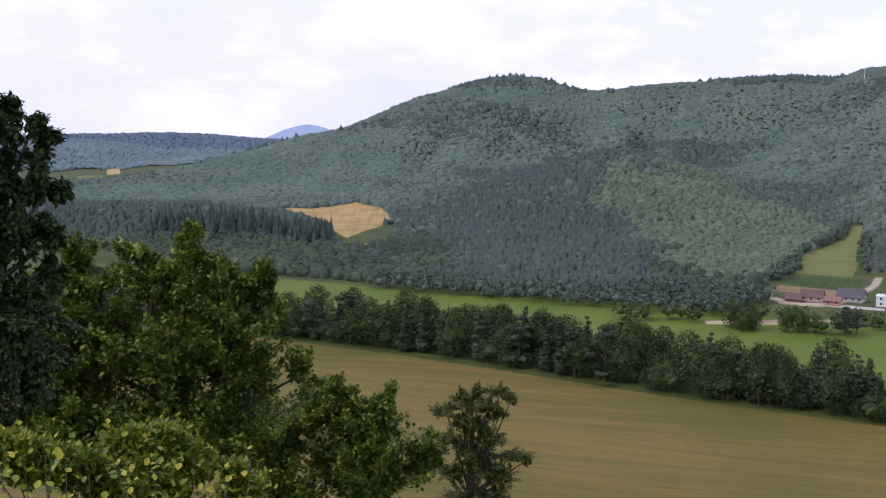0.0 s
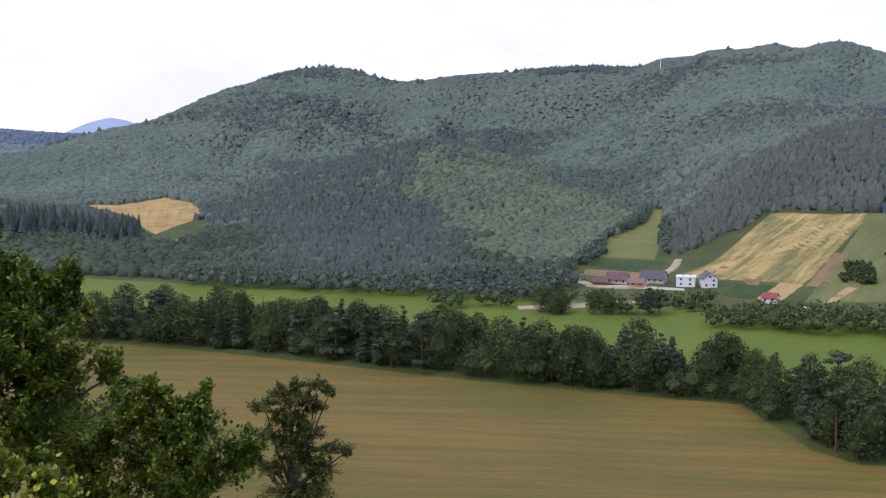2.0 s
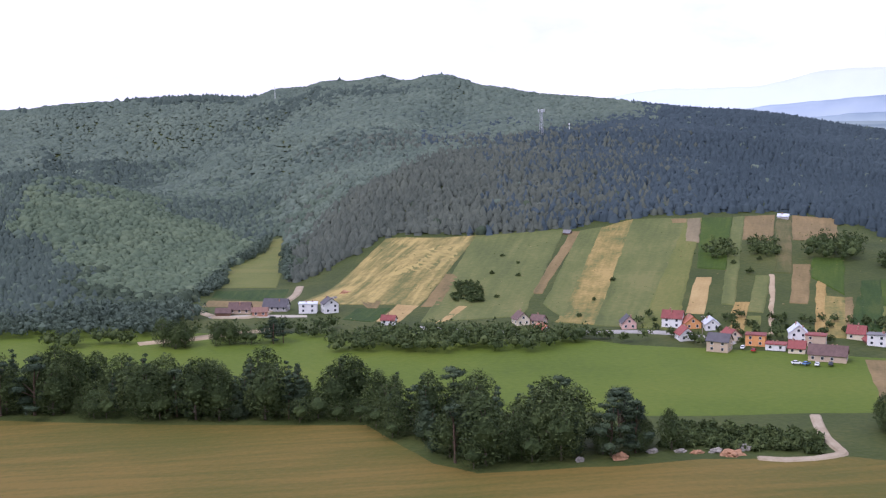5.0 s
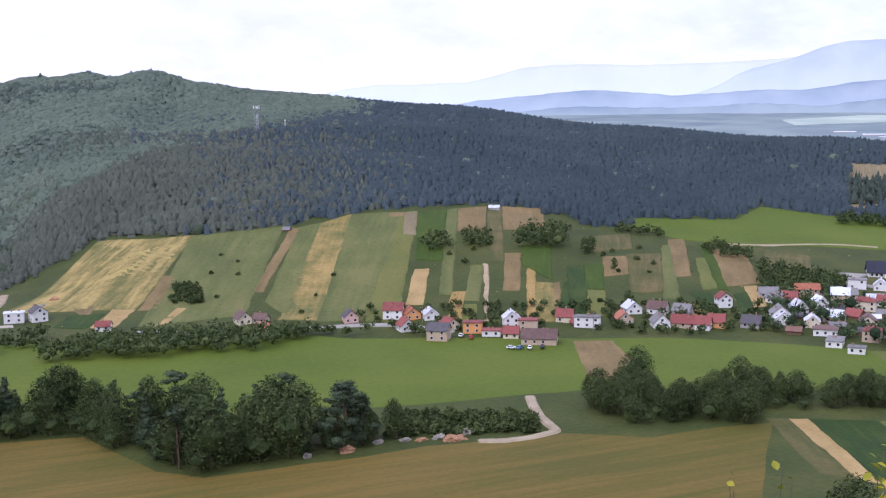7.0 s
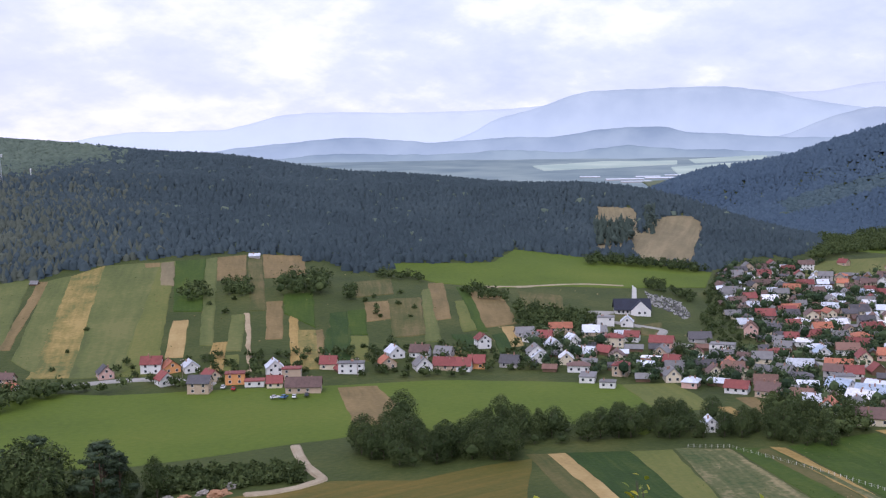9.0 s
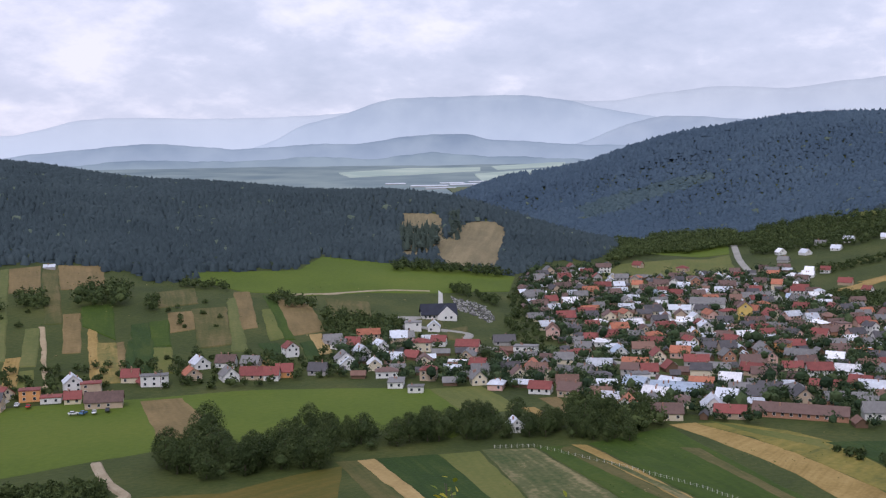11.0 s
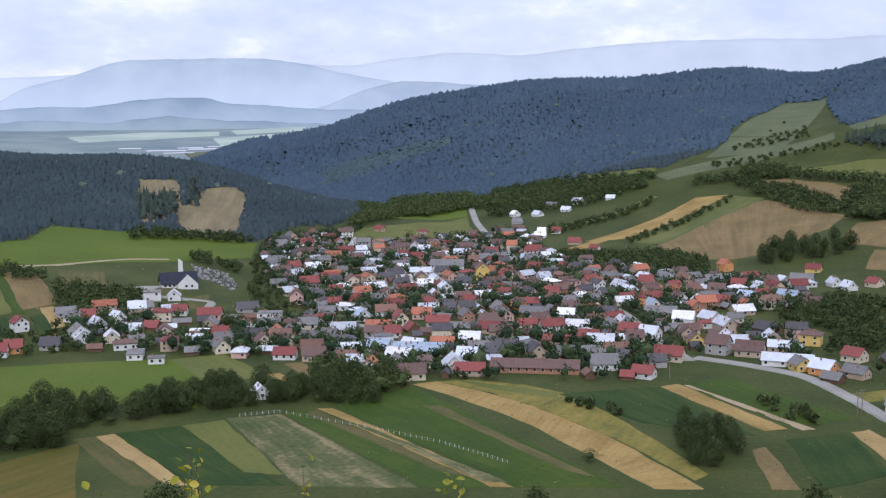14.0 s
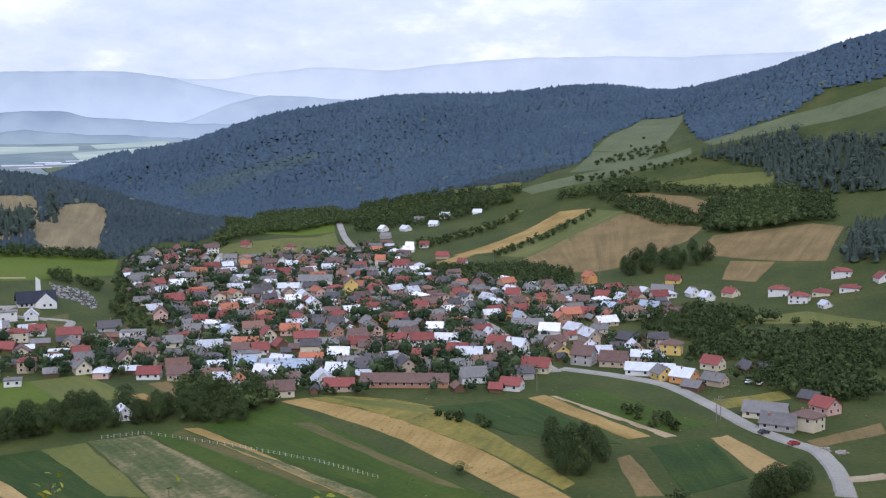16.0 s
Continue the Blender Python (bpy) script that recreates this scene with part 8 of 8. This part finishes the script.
hill_tree("dark_tree", -5.78, 13.84,
          [(-5.36, 14.01, 104.20, 0.51, 0.51), (-5.30, 14.03, 104.78, 0.32, 0.37), (-5.15, 14.09, 104.95, 0.16, 0.19), (-4.96, 14.16, 104.75, 0.19, 0.13), (-4.82, 14.20, 104.55, 0.18, 0.12), (-4.93, 14.17, 104.33, 0.29, 0.19), (-5.00, 14.14, 104.02, 0.29, 0.22), (-4.79, 14.21, 103.94, 0.18, 0.12), (-5.28, 14.04, 103.44, 0.66, 0.59), (-4.89, 14.18, 103.53, 0.26, 0.26), (-4.79, 14.22, 103.31, 0.16, 0.15), (-5.45, 13.97, 102.33, 0.99, 0.95), (-4.87, 14.19, 102.93, 0.26, 0.37), (-6.00, 13.75, 104.15, 0.95, 1.47), (-5.66, 13.89, 105.15, 0.51, 0.44), (-6.08, 13.71, 101.55, 1.17, 1.25), (-5.11, 14.10, 101.73, 0.44, 0.51)],
          330, 150, 0.08, leaf_shade, "tall dark tree with drooping branches on the slope", "tree", 3, droop=0.45, thick=0.14, core=0.3, spray=0.3)
hill_tree("sparse_tree", 0.57, 23.99,
          [(0.63, 23.99, 98.55, 0.40, 0.28), (1.20, 23.97, 98.78, 0.40, 0.19), (1.47, 23.95, 98.63, 0.16, 0.16), (0.05, 24.00, 98.38, 0.42, 0.19), (0.36, 24.00, 98.65, 0.26, 0.19), (0.72, 23.99, 98.03, 0.52, 0.31), (0.11, 24.00, 97.76, 0.40, 0.23), (1.02, 23.98, 97.78, 0.42, 0.23), (0.54, 23.99, 97.53, 0.47, 0.35), (1.44, 23.96, 97.38, 0.49, 0.19), (1.82, 23.93, 97.27, 0.16, 0.16), (0.78, 23.99, 97.22, 0.65, 0.31), (0.17, 24.00, 97.03, 0.47, 0.28), (1.14, 23.97, 96.91, 0.52, 0.23), (0.99, 23.98, 96.50, 0.66, 0.28), (0.47, 24.00, 96.40, 0.70, 0.40), (0.95, 23.98, 98.42, 0.36, 0.22), (0.42, 24.00, 98.12, 0.36, 0.24), (1.18, 23.97, 98.25, 0.26, 0.2), (0.75, 23.99, 98.8, 0.2, 0.22)],
          620, 60, 0.055, leaf_pale, "slender open-crowned tree with drooping pale leaves", "tree", 4, droop=0.25, thick=0.08, core=0, spray=0.3)
hill_tree("hazel_shrub", -1.99, 5.87,
          [(-2.24, 5.78, 103.14, 0.17, 0.15), (-2.10, 5.83, 103.07, 0.18, 0.15), (-2.34, 5.74, 103.11, 0.24, 0.18), (-1.93, 5.89, 103.02, 0.17, 0.13), (-1.72, 5.96, 103.17, 0.10, 0.13), (-1.62, 5.99, 103.15, 0.13, 0.15), (-1.46, 6.03, 103.15, 0.12, 0.15), (-1.57, 6.00, 103.05, 0.21, 0.15), (-1.35, 6.05, 103.00, 0.15, 0.13), (-1.14, 6.09, 102.96, 0.08, 0.15), (-1.07, 6.11, 102.82, 0.15, 0.11), (-1.82, 5.93, 102.89, 0.18, 0.11), (-1.54, 6.00, 102.86, 0.36, 0.12)],
          420, 70, 0.042, leaf_young, "low leafy hazel shrub on the slope", "shrub", 5, thick=0.02, reach=0.9, spray=0.25, core=0.4)
leafy_shrub(-1.34, 5.33, [(-1.44, 4.84, 103.60), (-1.61, 5.66, 103.26), (-1.32, 5.12, 103.47), (-1.27, 4.77, 103.47), (-1.20, 5.35, 103.28), (-1.21, 5.74, 103.15), (-1.50, 5.16, 103.30), (-1.46, 5.71, 103.10), (-1.55, 5.68, 103.05), (-1.24, 5.14, 103.27), (-0.83, 4.81, 103.46), (-0.98, 5.10, 103.30), (-1.12, 5.69, 103.06), (-1.07, 5.19, 103.22)],
            "leafy hazel shrub with some yellow leaves", 11, 210, 0.04)
leafy_shrub(-1.73, 4.69, [(-1.96, 4.90, 103.49), (-1.73, 4.60, 103.53), (-1.83, 5.13, 103.38), (-1.63, 4.63, 103.51), (-1.57, 4.65, 103.51), (-1.80, 4.55, 103.50), (-1.73, 4.86, 103.34), (-1.62, 4.78, 103.32), (-1.62, 5.09, 103.29), (-1.85, 4.50, 103.60)],
            "leafy hazel shrub on the slope", 12, 150, 0.03)
leafy_shrub(-0.95, 5.92, [(-0.96, 6.00, 102.89), (-1.07, 6.39, 102.78), (-0.85, 5.88, 102.91), (-1.09, 6.04, 102.87)],
            "small leafy shoot on the slope", 13, 40, 0.2)
leafy_shrub(4.11, 2.06, [(4.46, 2.24, 103.55), (4.25, 2.10, 103.57), (3.96, 2.01, 103.63), (3.67, 1.80, 103.71)],
            "young leafy shoots at the slope edge", 14, 96, 0.25)
leafy_shrub(4.48, 1.72, [(5.04, 1.94, 103.33), (4.59, 1.75, 103.40), (4.77, 1.86, 103.30)],
            "young leafy shoots at the slope edge", 15, 40, 0.1)
leafy_shrub(4.10, 2.49, [(4.00, 2.43, 103.54), (4.51, 2.69, 103.30)],
            "young leafy shoots at the slope edge", 16, 9, 0.1)
leafy_shrub(5.35, 1.29, [(5.47, 1.34, 103.19), (5.36, 1.28, 103.25), (5.14, 1.18, 103.30)],
            "young leafy shoots at the slope edge", 17, 45, 0.1)
leafy_shrub(3.99, 2.66, [(4.06, 2.72, 103.40), (3.90, 2.59, 103.43)],
            "young leafy shoots at the slope edge", 18, 9, 0.1)
leafy_shrub(4.29, 2.16, [(4.24, 2.12, 103.62), (3.94, 1.95, 103.69)],
            "young leafy shoots at the slope edge", 19, 9, 0.1)

# ---- tufts, herbs and dry stalks on the fields ----
herb = surface("dark_herbs", [(0.028, 0.050, 0.010), (0.050, 0.080, 0.014), (0.085, 0.112, 0.022)], 8, 1.0, 0.0, 0.9, 0.05, island=0.5)
dry_stalk = surface("dry_stalks", [(0.13, 0.115, 0.05), (0.20, 0.17, 0.08), (0.30, 0.25, 0.13)], 8, 1.0, 0.0, 0.9, 0.05, island=0.5)


def tufts(name, material, label, seed, count, az0, az1, r0, r1, small, big):
    rng = np.random.default_rng(seed)
    a, r = np.radians(rng.uniform(az0, az1, count)), np.sqrt(rng.uniform(r0 ** 2, r1 ** 2, count))
    x, y = r * np.sin(a), r * np.cos(a)
    patch = np.sin(x * 0.09 + seed) + np.sin(y * 0.11 + x * 0.03) + rng.normal(size=count) * 0.6
    x, y = x[patch > 0.2], y[patch > 0.2]
    ok = np.array([clear_of(px, py, 0.5) for px, py in zip(x, y)])
    x, y = x[ok], y[ok]
    s = rng.uniform(small, big, len(x))
    v, f = dome_crowns(rng, x, y, ground(x, y) + 0.2, s, s * rng.uniform(0.5, 1.1, len(x)), 0, 0.3, 4, ((0.0, 1.0), (0.6, 0.7)))
    tagged(new(name, mesh_of(name, v, f, material)), label, "plants", kind="stuff")


tufts("field_herbs", herb, "dark green tufts and herbs in the strip fields", 3, 1500, 66, 104, 285, 520, 0.10, 0.28)
tufts("dry_stalks", dry_stalk, "dry pale stalks among the strip fields", 4, 900, 66, 104, 285, 500, 0.10, 0.30)
tufts("slope_herbs", herb, "dark tufts and low shrubs on the slope strips", 5, 700, 23, 66, 540, 790, 0.2, 0.5)
tufts("slope_stalks", dry_stalk, "dry grass tufts on the slope strips", 6, 500, 23, 66, 540, 790, 0.2, 0.6)
